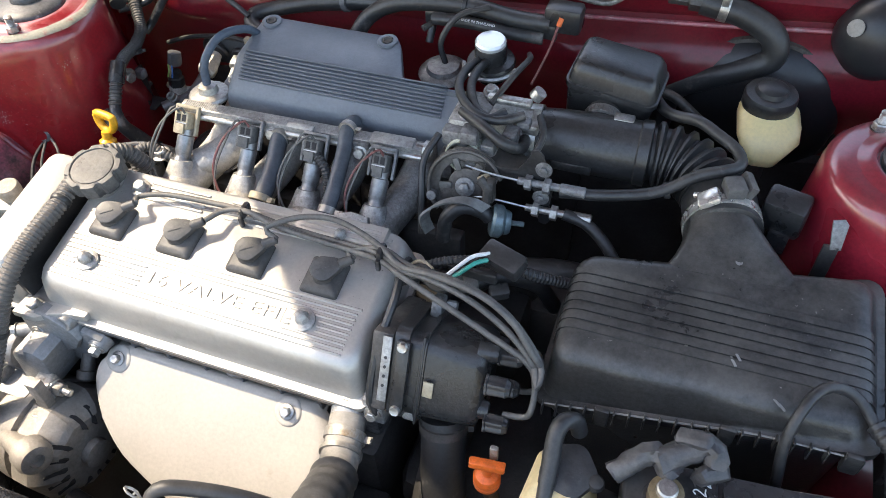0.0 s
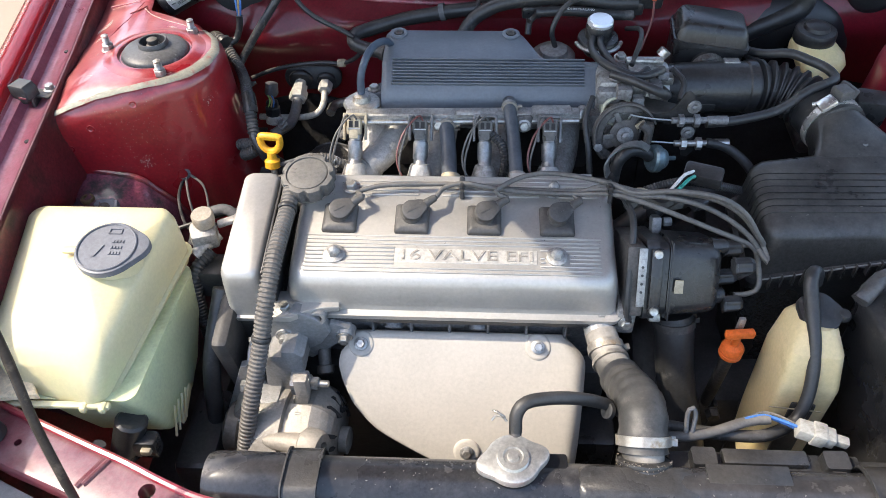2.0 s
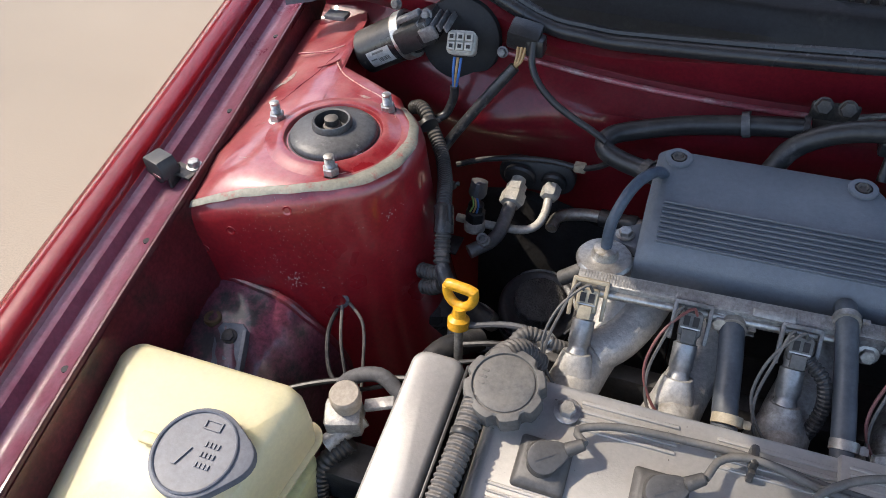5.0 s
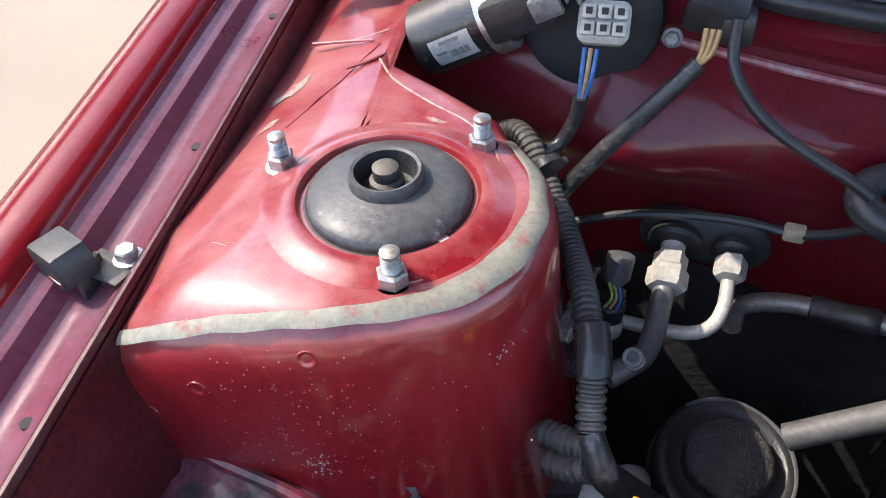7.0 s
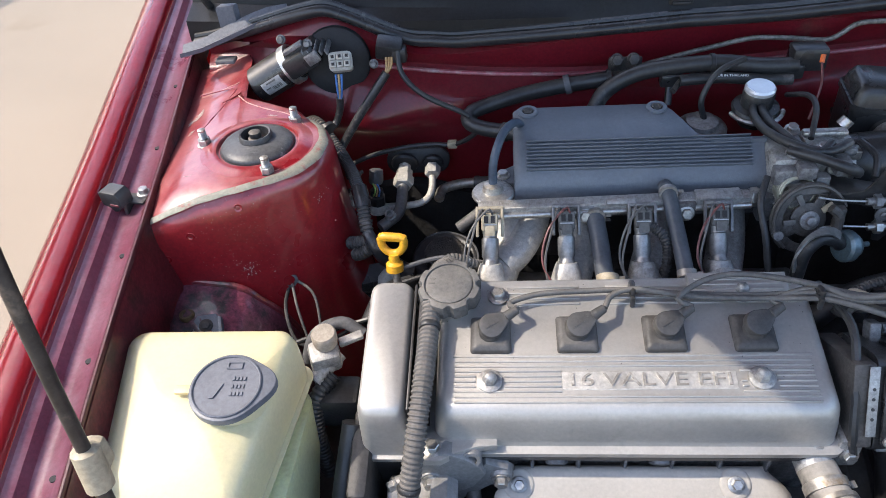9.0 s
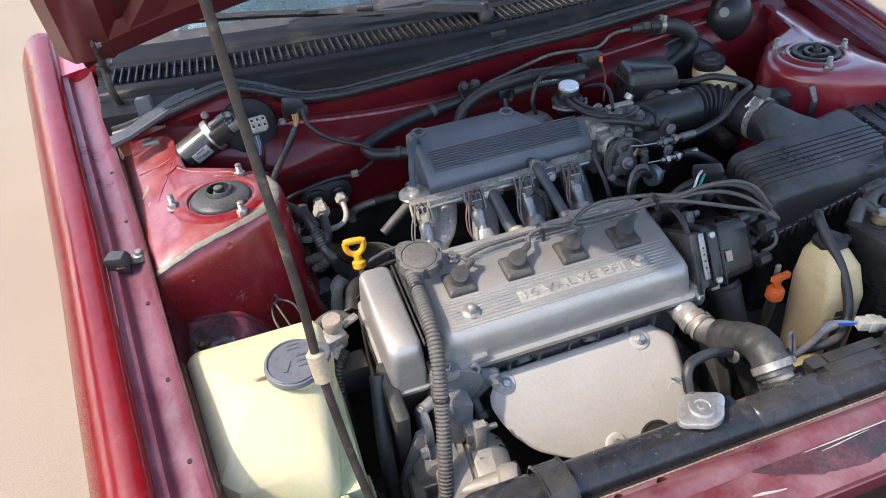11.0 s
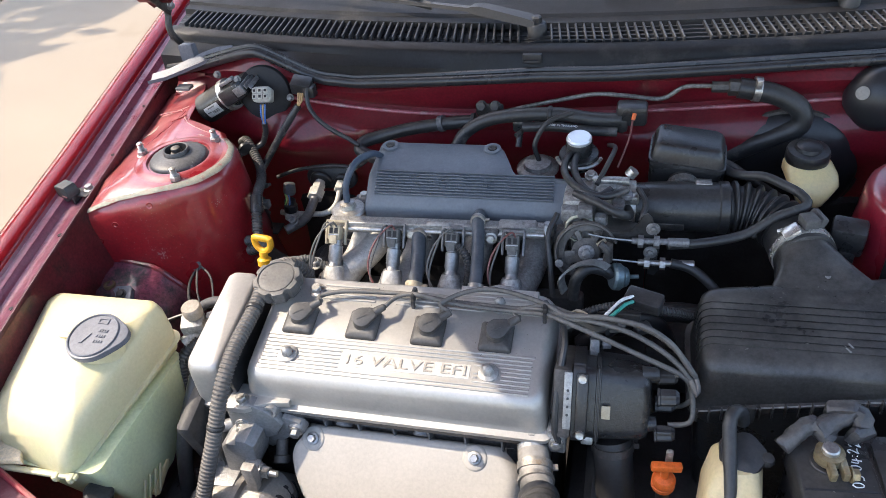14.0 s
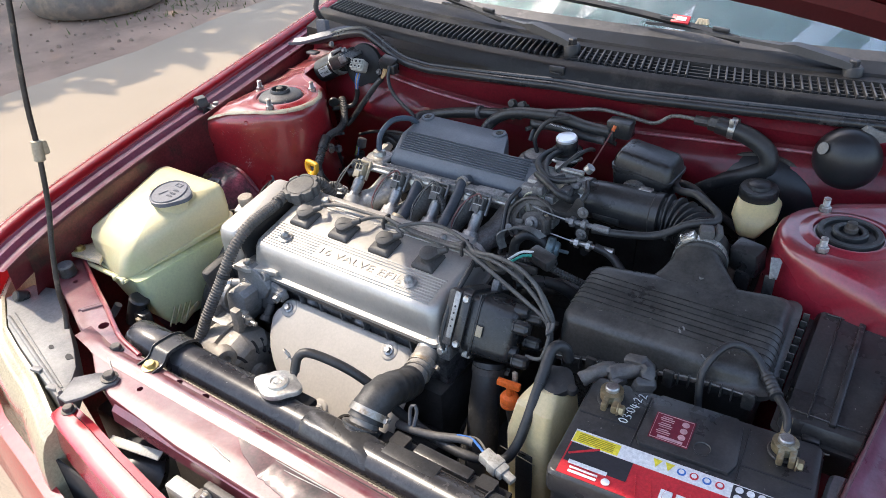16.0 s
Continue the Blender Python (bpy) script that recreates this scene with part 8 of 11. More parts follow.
# orange transmission dipstick
t = thing("transmission_dipstick", (0.21, -0.345, 0.55), "orange T-handled dipstick in a black tube", "dipstick")
b = B()
tube(b, [(0.222, -0.31, 0.50), (0.214, -0.335, 0.60), (0.211, -0.345, 0.655)], 0.008, 12, 0.01)
part("tube", b, IRON, t)
b = B()
lathe(b, [(0.0115, 0.0), (0.0135, 0.002), (0.0135, 0.007), (0.0125, 0.0075), (0.0125, 0.0085), (0.0135, 0.009), (0.0135, 0.015), (0.011, 0.019), (0.005, 0.021), (0.0042, 0.040)], axis((0.211, -0.346, 0.655), (0.02, -0.06, 1)), 24)
box(b, (0.212, -0.350, 0.697), (0.034, 0.009, 0.010), 0.002, pose(0, 0, 0, 0, 3, 8))
part("handle", b, ORANGE, t)
b = B()
box(b, (0.215, -0.338, 0.70), (0.008, 0.006, 0.022), 0.002)
part("tag", b, CLAMPM, t)

# ---------- radiator ----------
t = thing("radiator", (0.0, -0.545, 0.3), "black radiator with a top tank and pressed metal cap", "radiator")
b = B()
m = axis((-0.352, -0.540, 0.672), (1, 0.0, 0.0))
lathe(b, [(0.020, -0.006), (0.028, -0.003), (0.030, 0.004), (0.030, 0.072), (0.0285, 0.075), (0.0285, 0.66), (0.0300, 0.663), (0.030, 0.725), (0.027, 0.735), (0.015, 0.738)], m, 28)
part("top_tank", b, mat("glossy_black_tank", (0.020, 0.020, 0.023), 0.22, 0, 0.2, 20, dirt=(0.12, 0.11, 0.10), dirt_at=0.58, dirt_scale=16, dust=0.14, dustc=(0.28, 0.26, 0.24), fine=0.25), t)
b = B()
box(b, (0.0, -0.552, 0.46), (0.66, 0.026, 0.40), 0.002)
part("core", b, BLOCK, t)
b = B()
box(b, (-0.01, -0.5735, 0.668), (0.64, 0.011, 0.014), 0.002)
part("edge_strip", b, CRIMP, t, "dusty crimped edge")
b = B()
for k in range(80):
    box(b, (-0.325 + k * 0.0080, -0.5745, 0.6755), (0.0014, 0.0075, 0.0016), 0)
tagged(part("crimp_gap", b, LBL_DARK, t), kind="stuff")
b = B()
m = axis((-0.05, -0.528, 0.690), (0, 0.0, 1))
lathe(b, [(0.024, -0.01), (0.024, 0.010), (0.026, 0.012), (0.026, 0.016)], m, 24)
box(b, (-0.02, -0.528, 0.692), (0.05, 0.034, 0.012), 0.003)
part("filler_neck", b, mat("black_neck", (0.02, 0.02, 0.021), 0.35, 0.2, 0.2, 30), t)
cp = B()
out = []
for i in range(48):
    a = 2 * math.pi * i / 48
    r = 0.027 + 0.010 * max(0, math.cos(2 * (a - 0.25))) ** 3
    out.append((r * math.cos(a), r * math.sin(a)))
prism(cp, out, 0.016, 0.024, 0.003, m)
lathe(cp, [(0.016, 0.024), (0.015, 0.0275), (0.010, 0.028), (0.009, 0.026), (0.006, 0.026), (0.005, 0.0285), (0.002, 0.0288)], m, 28)
part("pressure_cap", cp, mat("pressed_cap", (0.58, 0.57, 0.54), 0.35, 0.75, 0.12, 40, dirt=(0.40, 0.38, 0.34), dirt_at=0.58, dirt_scale=40), t, "pressed bright metal cap")
b = B()
rod(b, (-0.047, -0.510, 0.700), (-0.047, -0.494, 0.718), 0.006)
part("spout", b, IRON, t)
b = B()
lathe(b, [(0.034, 0.0), (0.031, 0.008), (0.0265, 0.013), (0.026, 0.018), (0.0275, 0.020), (0.0275, 0.023), (0.0245, 0.025)], axis((0.082, -0.527, 0.672), (0.0, 0.55, 0.55)), 26)
part("inlet_neck", b, PLASTIC, t)
b = B()
rr = random.Random(3)
for k in range(150):
    a = rr.uniform(0, 6.28)
    vs = bmesh.ops.create_icosphere(b, subdivisions=1, radius=rr.uniform(0.0004, 0.0009))["verts"]
    put(b, vs, axis((0.082, -0.527, 0.672), (0.0, 0.55, 0.55)) @ Matrix.Translation((0.027 * math.cos(a), 0.027 * math.sin(a), rr.uniform(0.014, 0.026))))
tagged(part("crust", b, mat("pale_crust", (0.22, 0.19, 0.155), 0.9, 0, 0.3, 60), t, "pale mineral crust"), kind="stuff")
b = B()
loft_rr(b, [(0.075, -0.543, 0.685, 0.135, 0.046, 0.014), (0.07, -0.541, 0.698, 0.115, 0.036, 0.012), (0.06, -0.54, 0.7015, 0.09, 0.026, 0.010)])
part("saddle", b, PLASTIC, t, "moulded saddle on the tank")
for x, y2 in ((-0.255, -0.588), (0.305, -0.590)):
    br = B()
    pts = [(p.y, p.z) for p in smooth_path([(0, y2 - 0.010, 0.6915), (0, y2 + 0.006, 0.692), (0, -0.574, 0.697), (0, -0.566, 0.7055), (0, -0.548, 0.7055), (0, -0.530, 0.703), (0, -0.514, 0.694), (0, -0.509, 0.676)], 0.006)]
    ring_loft(br, [[V(x - 0.016, y, z), V(x + 0.016, y, z), V(x + 0.016, y, z + 0.0025), V(x - 0.016, y, z + 0.0025)] for y, z in pts])
    for s in (-1, 1):
        ring_loft(br, [[V(x + s * 0.016, y, z), V(x + s * 0.0178, y, z), V(x + s * 0.0178, y, z + 0.0055), V(x + s * 0.016, y, z + 0.0055)] for y, z in pts])
    bk = part("strap_bracket", br, PLASTIC, t, "black pressed strap bracket")
    bolt((x + 0.002, y2 - 0.002, 0.6955), (0, 0, 1), bk, GOLD, w=0.0085, h=0.006, washer=0.0125)

b = B()
tube(b, [(0.060, -0.333, 0.671), (0.065, -0.356, 0.666), (0.071, -0.382, 0.667), (0.077, -0.408, 0.677), (0.082, -0.440, 0.697), (0.084, -0.465, 0.708), (0.082, -0.487, 0.703), (0.082, -0.512, 0.684)], 0.0190, 22, 0.006, r_end=0.0210)
h = tagged(part("radiator_hose", b, mat("dusty_hose", (0.06, 0.058, 0.055), 0.55, 0, 0.3, 30, 0.1, 200, dirt=(0.30, 0.27, 0.235), dirt_at=0.50, dirt_scale=13, dust=0.7, dustc=(0.40, 0.37, 0.33))), "dusty black upper radiator hose with sprung clamps", "hose")
clamp(h, (0.0643, -0.352, 0.6665), (0.15, -1, -0.2), 0.0202, 0.010)
clamp(h, (0.068, -0.370, 0.6662), (0.2, -1, 0.0), 0.0205, 0.005, ears=False)
b = B()
tube(b, [(0.0745, -0.396, 0.672), (0.078, -0.413, 0.680), (0.082, -0.440, 0.698), (0.084, -0.465, 0.709), (0.082, -0.486, 0.704), (0.082, -0.503, 0.691)], 0.0238, 22, ribs=0.0175, depth=0.045, r_end=0.0255)
part("outer_sleeve", b, mat("scuffed_hose_sleeve", (0.028, 0.028, 0.028), 0.45, 0, 0.3, 30, 0.15, 160, dirt=(0.16, 0.145, 0.13), dirt_at=0.60, dirt_scale=18, dust=0.18, dustc=(0.34, 0.31, 0.28), fine=0.25), h, "blacker second sleeve of the hose")
clamp(h, (0.082, -0.494, 0.6985), (0, -0.8, -0.6), 0.0262, 0.010, CLAMPM)
b = B()
tube(b, [(0.150, -0.300, 0.672), (0.154, -0.312, 0.65), (0.160, -0.335, 0.60), (0.175, -0.368, 0.54), (0.19, -0.42, 0.47), (0.2, -0.5, 0.42)], 0.0235, 20, 0.01)
h = tagged(part("lower_hose", b, RUBBER), "thick black hose dropping below the distributor", "hose")
clamp(h, (0.152, -0.305, 0.664), (0.1, -0.4, -1), 0.0242, 0.010, IRON)

# fan shroud with posts and wiring
t = thing("fan_shroud", (0.2, -0.505, 0.5), "dusty black plastic fan shroud behind the radiator", "fan shroud")
b = B()
box(b, (0.205, -0.500, 0.60), (0.26, 0.012, 0.15), 0.004)
box(b, (0.205, -0.507, 0.675), (0.19, 0.03, 0.008), 0.002)
part("panel", b, PLASTIC, t)
for x in (0.142, 0.272):
    b = B()
    loft_rr(b, [(x, -0.505, 0.66, 0.026, 0.022, 0.003), (x, -0.505, 0.692, 0.024, 0.020, 0.003)])
    part("post", b, PLASTIC, t)
    b = B()
    box(b, (x, -0.5162, 0.681), (0.013, 0.0012, 0.014), 0)
    part("post_slot", b, VOID, t, "dark square slot")
b = B()
box(b, (0.205, -0.500, 0.680), (0.085, 0.018, 0.012), 0.003)
part("dusty_bar", b, PLASTIC, t, "dust-covered moulding")
b = B()
box(b, (0.178, -0.53, 0.699), (0.08, 0.022, 0.003), 0.001)
part("rubbed_plate", b, PLASTIC, t)
t = thing("white_connector", (0.26, -0.458, 0.66), "dirty white plastic connector in the fan wiring", "connector")
b = B()
mm = pose(0.262, -0.472, 0.687, 0, 8, -14) @ Matrix.Scale(0.74, 4)
box(b, (0, 0, 0), (0.052, 0.024, 0.020), 0.003, mm)
box(b, (0, 0, 0), (0.020, 0.028, 0.024), 0.003, mm @ Matrix.Translation((0.004, 0, 0)))
box(b, (0, 0, 0), (0.026, 0.014, 0.012), 0.002, mm @ Matrix.Translation((0.032, 0, 0)))
part("shell", b, mat("dirty_connector", (0.34, 0.33, 0.30), 0.5, 0, 0.15, 60, dirt=(0.20, 0.18, 0.15), dirt_at=0.55, dirt_scale=60, dust=0.3), t)
for k, (z, ma) in enumerate(((0.004, WIRE_BLUE), (-0.003, WIRE_BLUE), (0.0, CAPDARK))):
    b = B()
    tube(b, [(0.246, -0.468 + 0.003 * k, 0.687 + z), (0.230, -0.459 + 0.004 * k, 0.686 + z), (0.215, -0.452 + 0.003 * k, 0.683 + z), (0.195, -0.455, 0.680 + z)], 0.0017, 7, 0.005)
    part("lead", b, ma, t)
b = B()
tube(b, [(0.222, -0.454, 0.684), (0.20, -0.455, 0.680), (0.165, -0.466, 0.676), (0.135, -0.474, 0.678), (0.11, -0.47, 0.67)], 0.0058, 10, 0.006)
part("taped_lead", b, CONDUIT, t, "bundle wrapped in dusty pale tape")
b = B()
tube(b, [(0.132, -0.472, 0.682), (0.130, -0.466, 0.705), (0.134, -0.462, 0.712), (0.139, -0.464, 0.703), (0.138, -0.472, 0.682)], 0.0025, 7, 0.005)
part("loop", b, RUBBER_OLD, t)

# ---------- front panel, headlamp ----------
def cut(ob, cutters):
    """Cuts round holes through a panel."""
    bb = B()
    for x, y, r in cutters:
        rod(bb, (x, y, 0.4), (x, y, 0.9), r, seg=16)
    me = bpy.data.meshes.new("cutter")
    bb.to_mesh(me)
    bb.free()
    c = new("cutter", me)
    md = ob.modifiers.new("holes", "BOOLEAN")
    md.operation, md.object, md.solver = "DIFFERENCE", c, "EXACT"
    bpy.context.view_layer.update()
    done = bpy.data.meshes.new_from_object(ob.evaluated_get(bpy.context.evaluated_depsgraph_get()))
    ob.modifiers.clear()
    ob.data = done
    bpy.data.objects.remove(c)


b = B()
pl = [(-0.622, -0.458), (-0.588, -0.473), (-0.540, -0.493), (-0.49, -0.513), (-0.439, -0.533), (-0.395, -0.552), (-0.351, -0.568), (-0.300, -0.578), (0.300, -0.578), (0.351, -0.568), (0.395, -0.552), (0.439, -0.533), (0.49, -0.513), (0.540, -0.493), (0.588, -0.473), (0.622, -0.458),
      (0.632, -0.49), (0.608, -0.522), (0.564, -0.541), (0.50, -0.564), (0.452, -0.583), (0.369, -0.612), (0.319, -0.640), (0.26, -0.658), (0.10, -0.668), (-0.10, -0.668), (-0.26, -0.658), (-0.319, -0.640), (-0.369, -0.612), (-0.452, -0.583), (-0.50, -0.564), (-0.564, -0.541), (-0.608, -0.522), (-0.632, -0.49)]
prism(b, pl, 0.668, 0.690, 0.004)
sp = tagged(part("front_crossmember", b, RED_DUSTY), "dusty pinkish red front crossmember over the radiator", "crossmember", kind="structure")
cut(sp, [(-0.407, -0.564, 0.0085), (-0.284, -0.590, 0.005), (-0.195, -0.587, 0.006), (-0.139, -0.587, 0.007), (-0.232, -0.625, 0.0045), (0.02, -0.60, 0.008), (0.385, -0.592, 0.009), (0.2, -0.60, 0.007), (-0.560, -0.515, 0.004)])
sp.data.shade_smooth()
sp.data.set_sharp_from_angle(angle=radians(35))
# rolled lips along the crossmember
b = B()
tube(b, [(-0.618, -0.461, 0.690), (-0.588, -0.475, 0.692), (-0.540, -0.495, 0.693), (-0.49, -0.515, 0.693), (-0.439, -0.535, 0.693), (-0.395, -0.554, 0.692), (-0.351, -0.570, 0.691), (-0.295, -0.579, 0.690)], 0.0040, 8, 0.01)
part("rolled_lip", b, RED_BAY, sp, "dark red rolled lip")
b = B()
rings = []
for p in smooth_path([(-0.425, -0.585, 0), (-0.385, -0.591, 0), (-0.345, -0.597, 0), (-0.25, -0.597, 0), (-0.10, -0.596, 0), (0.05, -0.594, 0), (0.20, -0.595, 0), (0.36, -0.597, 0)], 0.012):
    e = min(1.0, (p.x + 0.425) / 0.06 + 0.05)
    rings.append([V(p.x, p.y + dy, 0.6902 + dz * e) for dy, dz in ((0.010, 0.0), (0.006, 0.0022), (0.001, 0.0046), (-0.004, 0.0052), (-0.008, 0.0040), (-0.014, 0.0012), (-0.019, 0.0002), (-0.010, -0.001))])
ring_loft(b, rings)
part("raised_bead", b, RED_DUSTY, sp, smooth=70)
b = B()
for dy, dx in ((0.0, 0.0), (0.012, 0.006)):
    rod(b, (-0.473 - dx, -0.560 - dy * 0.2, 0.6905), (-0.455 - dx, -0.528 - dy * 0.2, 0.6905), 0.003, seg=8)
part("pressed_step", b, RED_DUSTY, sp)
b = B()
ring_loft(b, [[V(x, -0.662, 0.688), V(x, -0.6695, 0.681), V(x, -0.6705, 0.662), V(x, -0.667, 0.660), V(x, -0.655, 0.67)] for x in (-0.24, -0.1, 0.0, 0.1, 0.24)])
part("front_face", b, RED_DUSTY, sp)
b = B()
rg = random.Random(12)
rings = []
for k in range(49):
    x = -0.02 + 0.38 * k / 48
    e = min(1.0, k / 8)
    y1 = -0.5845 - 0.004 * e - 0.001 * rg.random()
    rings.append([V(x, -0.5835, 0.6903), V(x, y1, 0.6903), V(x, y1 + 0.001, 0.6908), V(x, -0.5845, 0.6908)])
ring_loft(b, rings)
part("grime_band", b, mat("tarry_grime", (0.045, 0.036, 0.036), 0.45, 0, 0.5, 30, 0.1, 100, dirt=(0.14, 0.06, 0.065), dirt_at=0.56, dirt_scale=20, fine=0.3), sp, "band of black grime")
b = B()
rings = []
for k in range(57):
    x = -0.04 + 0.40 * k / 56
    e = min(1.0, k / 10)
    wob = 0.0025 * rg.random() + 0.003 * math.sin(k * 0.45)
    rings.append([V(x, -0.6135, 0.6915), V(x, -0.6135 - 0.036 * e - wob, 0.6904), V(x, -0.6135 - 0.035 * e - wob, 0.6912), V(x, -0.6140, 0.6922)])
ring_loft(b, rings)
part("grime_patch", b, mat("oily_film", (0.085, 0.032, 0.038), 0.36, 0, 0.5, 22, 0.15, 100, dirt=(0.028, 0.024, 0.025), dirt_at=0.47, dirt_scale=16, coat=0.5, fine=0.3), sp, "oily black film on the red paint")
for x0, y0, x1, y1, w in ((0.03, -0.616, 0.215, -0.6145, 0.0014), (0.05, -0.622, 0.12, -0.618, 0.0009), (-0.06, -0.642, -0.02, -0.648, 0.0016), (0.235, -0.60, 0.26, -0.592, 0.0012), (-0.33, -0.61, -0.30, -0.622, 0.0014)):
    b = B()
    ring_loft(b, [[V(x, y - hw, 0.6906), V(x, y + hw, 0.6906), V(x, y + hw * 0.6, 0.6928), V(x, y - hw * 0.6, 0.6928)] for x, y, hw in ((x0, y0, w * 0.2), (x0 + (x1 - x0) * 0.3, y0 + (y1 - y0) * 0.22, w), (x0 + (x1 - x0) * 0.7, y0 + (y1 - y0) * 0.75, w * 0.6), (x1, y1, w * 0.2))])
    part("paint_scratch", b, WHITEP, sp, "pale scratch through the paint")
for x, y in ((-0.336, -0.590), (0.335, -0.590)):
    bolt((x, y, 0.690), (0, 0, 1), sp, IRON, w=0.0085, h=0.008, washer=0.011)
for s in (-1, 1):
    t = thing("bonnet_buffer", (s * 0.59, -0.508, 0.69), "round black rubber bonnet buffer with a grey top", "buffer", group="bonnet buffers")
    b = B()
    rod(b, (s * 0.59, -0.508, 0.690), (s * 0.591, -0.509, 0.709), 0.0145, 0.014, 22, 0.001)
    part("stem", b, RUBBER, t)
    b = B()
    rod(b, (s * 0.591, -0.509, 0.709), (s * 0.591, -0.509, 0.7125), 0.0142, 0.0128, 22)
    part("top", b, RUBBER_OLD, t)
b = B()
prism(b, [(-0.332, -0.664), (-0.310, -0.638), (-0.288, -0.626), (-0.274, -0.628), (-0.269, -0.637), (-0.274, -0.648), (-0.278, -0.662), (-0.284, -0.682), (-0.296, -0.700), (-0.314, -0.700), (-0.320, -0.684)], 0.6905, 0.695, 0.0015)
t = tagged(part("lamp_bracket", b, mat("grey_bracket_steel", (0.13, 0.13, 0.135), 0.45, 0.3, 0.2, 30, dust=0.45, dustc=(0.34, 0.33, 0.32))), "dusty grey lamp bracket bolted to the crossmember", "bracket")
bolt((-0.284, -0.637, 0.696), (0, 0, 1), t, IRON, w=0.0085, h=0.007, washer=0.0125)

for s in (-1, 1):
    t = thing("headlamp", (s * 0.55, -0.66, 0.52), "yellowed headlamp with a grey plastic housing" if s < 0 else "headlamp at the far front corner", "headlamp", group="headlamps")
    b = B()
    edge = [(0.315, -0.716, 0.655), (0.333, -0.713, 0.659), (0.38, -0.697, 0.662), (0.444, -0.676, 0.664), (0.51, -0.661, 0.666), (0.579, -0.642, 0.668), (0.66, -0.60, 0.669), (0.73, -0.54, 0.668), (0.79, -0.47, 0.664)]
    ex = [e[0] for e in edge]
    rows = []
    for k in range(41):
        x = 0.315 + 0.475 * k / 40
        y0, z0 = float(np.interp(x, ex, [e[1] for e in edge])), float(np.interp(x, ex, [e[2] for e in edge]))
        rows.append([V(s * x, y0 + 0.030, z0 - 0.14), V(s * x, y0 - 0.040, z0 - 0.14)] + [V(s * x, y0 - 0.010 - 0.034 * math.sin(a), z0 - 0.008 - 0.10 * (1 - math.cos(a))) for a in [math.pi / 2 * q / 7 for q in range(7, -1, -1)]] + [V(s * x, y0 - 0.004, z0), V(s * x, y0 + 0.004, z0)])
    ring_loft(b, rows)
    part("lens", b, LAMP, t, smooth=60)
    b = B()
    prism(b, [(s * 0.350, -0.690), (s * 0.38, -0.684), (s * 0.444, -0.670), (s * 0.51, -0.655), (s * 0.579, -0.636), (s * 0.66, -0.594), (s * 0.655, -0.545), (s * 0.608, -0.531), (s * 0.50, -0.575), (s * 0.43, -0.610), (s * 0.385, -0.635), (s * 0.352, -0.668)], 0.62, 0.668, 0.003)
    hs = part("housing", b, LAMP_GREY, t, "dusty grey plastic housing")
    for (x0, y0, x1, y1, r) in ((0.352, -0.682, 0.60, -0.622, 0.0035), (0.36, -0.674, 0.60, -0.611, 0.0016)):
        b = B()
        rod(b, (s * x0, y0, 0.6685), (s * x1, y1, 0.6685), r, seg=8)
        part("rib", b, LAMP_GREY, hs)
    for x, y, w in ((0.462, -0.629, 0.011), (0.415, -0.628, 0.015)):
        b = B()
        prism(b, [(s * x + w * (0.55 + 0.10 * math.sin(3 * a)) * math.cos(a), y + w * (0.38 + 0.08 * math.cos(2 * a + 1)) * math.sin(a)) for a in [2 * math.pi * q / 14 for q in range(14)]], 0.6676, 0.6688, 0)
        part("hole", b, VOID, hs, "ragged dark hole")
    for x, y in ((0.372, -0.682), (0.43, -0.672)):
        b = B()
        box(b, (s * x, y, 0.6695), (0.020, 0.010, 0.006), 0.002, pose(0, 0, 0, 0, 0, -14 * s))
        part("clip", b, LAMP_GREY, hs)
    b = B()
    rod(b, (s * 0.63, -0.570, 0.668), (s * 0.63, -0.590, 0.680), 0.010, bev=0.002)
    part("adjuster", b, PLASTIC, t)
    b = B()
    ring_loft(b, [[V(s * x, y, z), V(s * x, y - 0.02, z - 0.005), V(s * x, y - 0.04, z - 0.05), V(s * x, y - 0.03, z - 0.25), V(s * x, y + 0.02, z - 0.25)] for x, y, z in ((0.0, -0.79, 0.545), (0.2, -0.775, 0.55), (0.285, -0.757, 0.557), (0.385, -0.738, 0.560), (0.518, -0.715, 0.562), (0.62, -0.68, 0.562), (0.70, -0.63, 0.56), (0.78, -0.55, 0.56), (0.84, -0.46, 0.56))])
    part("bumper_half", b, RED, t)
b = B()
ring_loft(b, [[V(x, y, z - 0.010), V(x, y, z), V(x, y - 0.010, z + 0.0005), V(x, y - 0.012, z + 0.003), V(x, y - d + 0.004, z + 0.002), V(x, y - d, z - 0.001), V(x, y - d - 0.006, z - 0.05), V(x, y - d, z - 0.05), V(x, y - d + 0.004, z - 0.010)] for x, y, d, z in ((-0.333, -0.684, 0.030, 0.660), (-0.325, -0.682, 0.034, 0.661), (-0.30, -0.684, 0.038, 0.661), (-0.27, -0.687, 0.041, 0.661), (-0.18, -0.701, 0.042, 0.660), (-0.07, -0.716, 0.042, 0.659), (0.0, -0.72, 0.042, 0.659), (0.12, -0.715, 0.042, 0.659), (0.25, -0.70, 0.042, 0.66), (0.325, -0.684, 0.036, 0.66), (0.333, -0.684, 0.030, 0.66))])
t = tagged(part("grille_panel", b, RED), "glossy red grille header panel at the car's nose", "front panel", kind="structure")
bolt((-0.314, -0.694, 0.6630), (0, 0, 1), t, IRON, w=0.008, h=0.007, washer=0.011)
# dark sheet added where only deep shade lies behind the grille
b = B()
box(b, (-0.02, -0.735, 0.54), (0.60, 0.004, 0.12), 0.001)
tagged(part("grille_back", b, VOID), "dark sheet for the shade in the gap behind the grille", "grille", kind="structure")
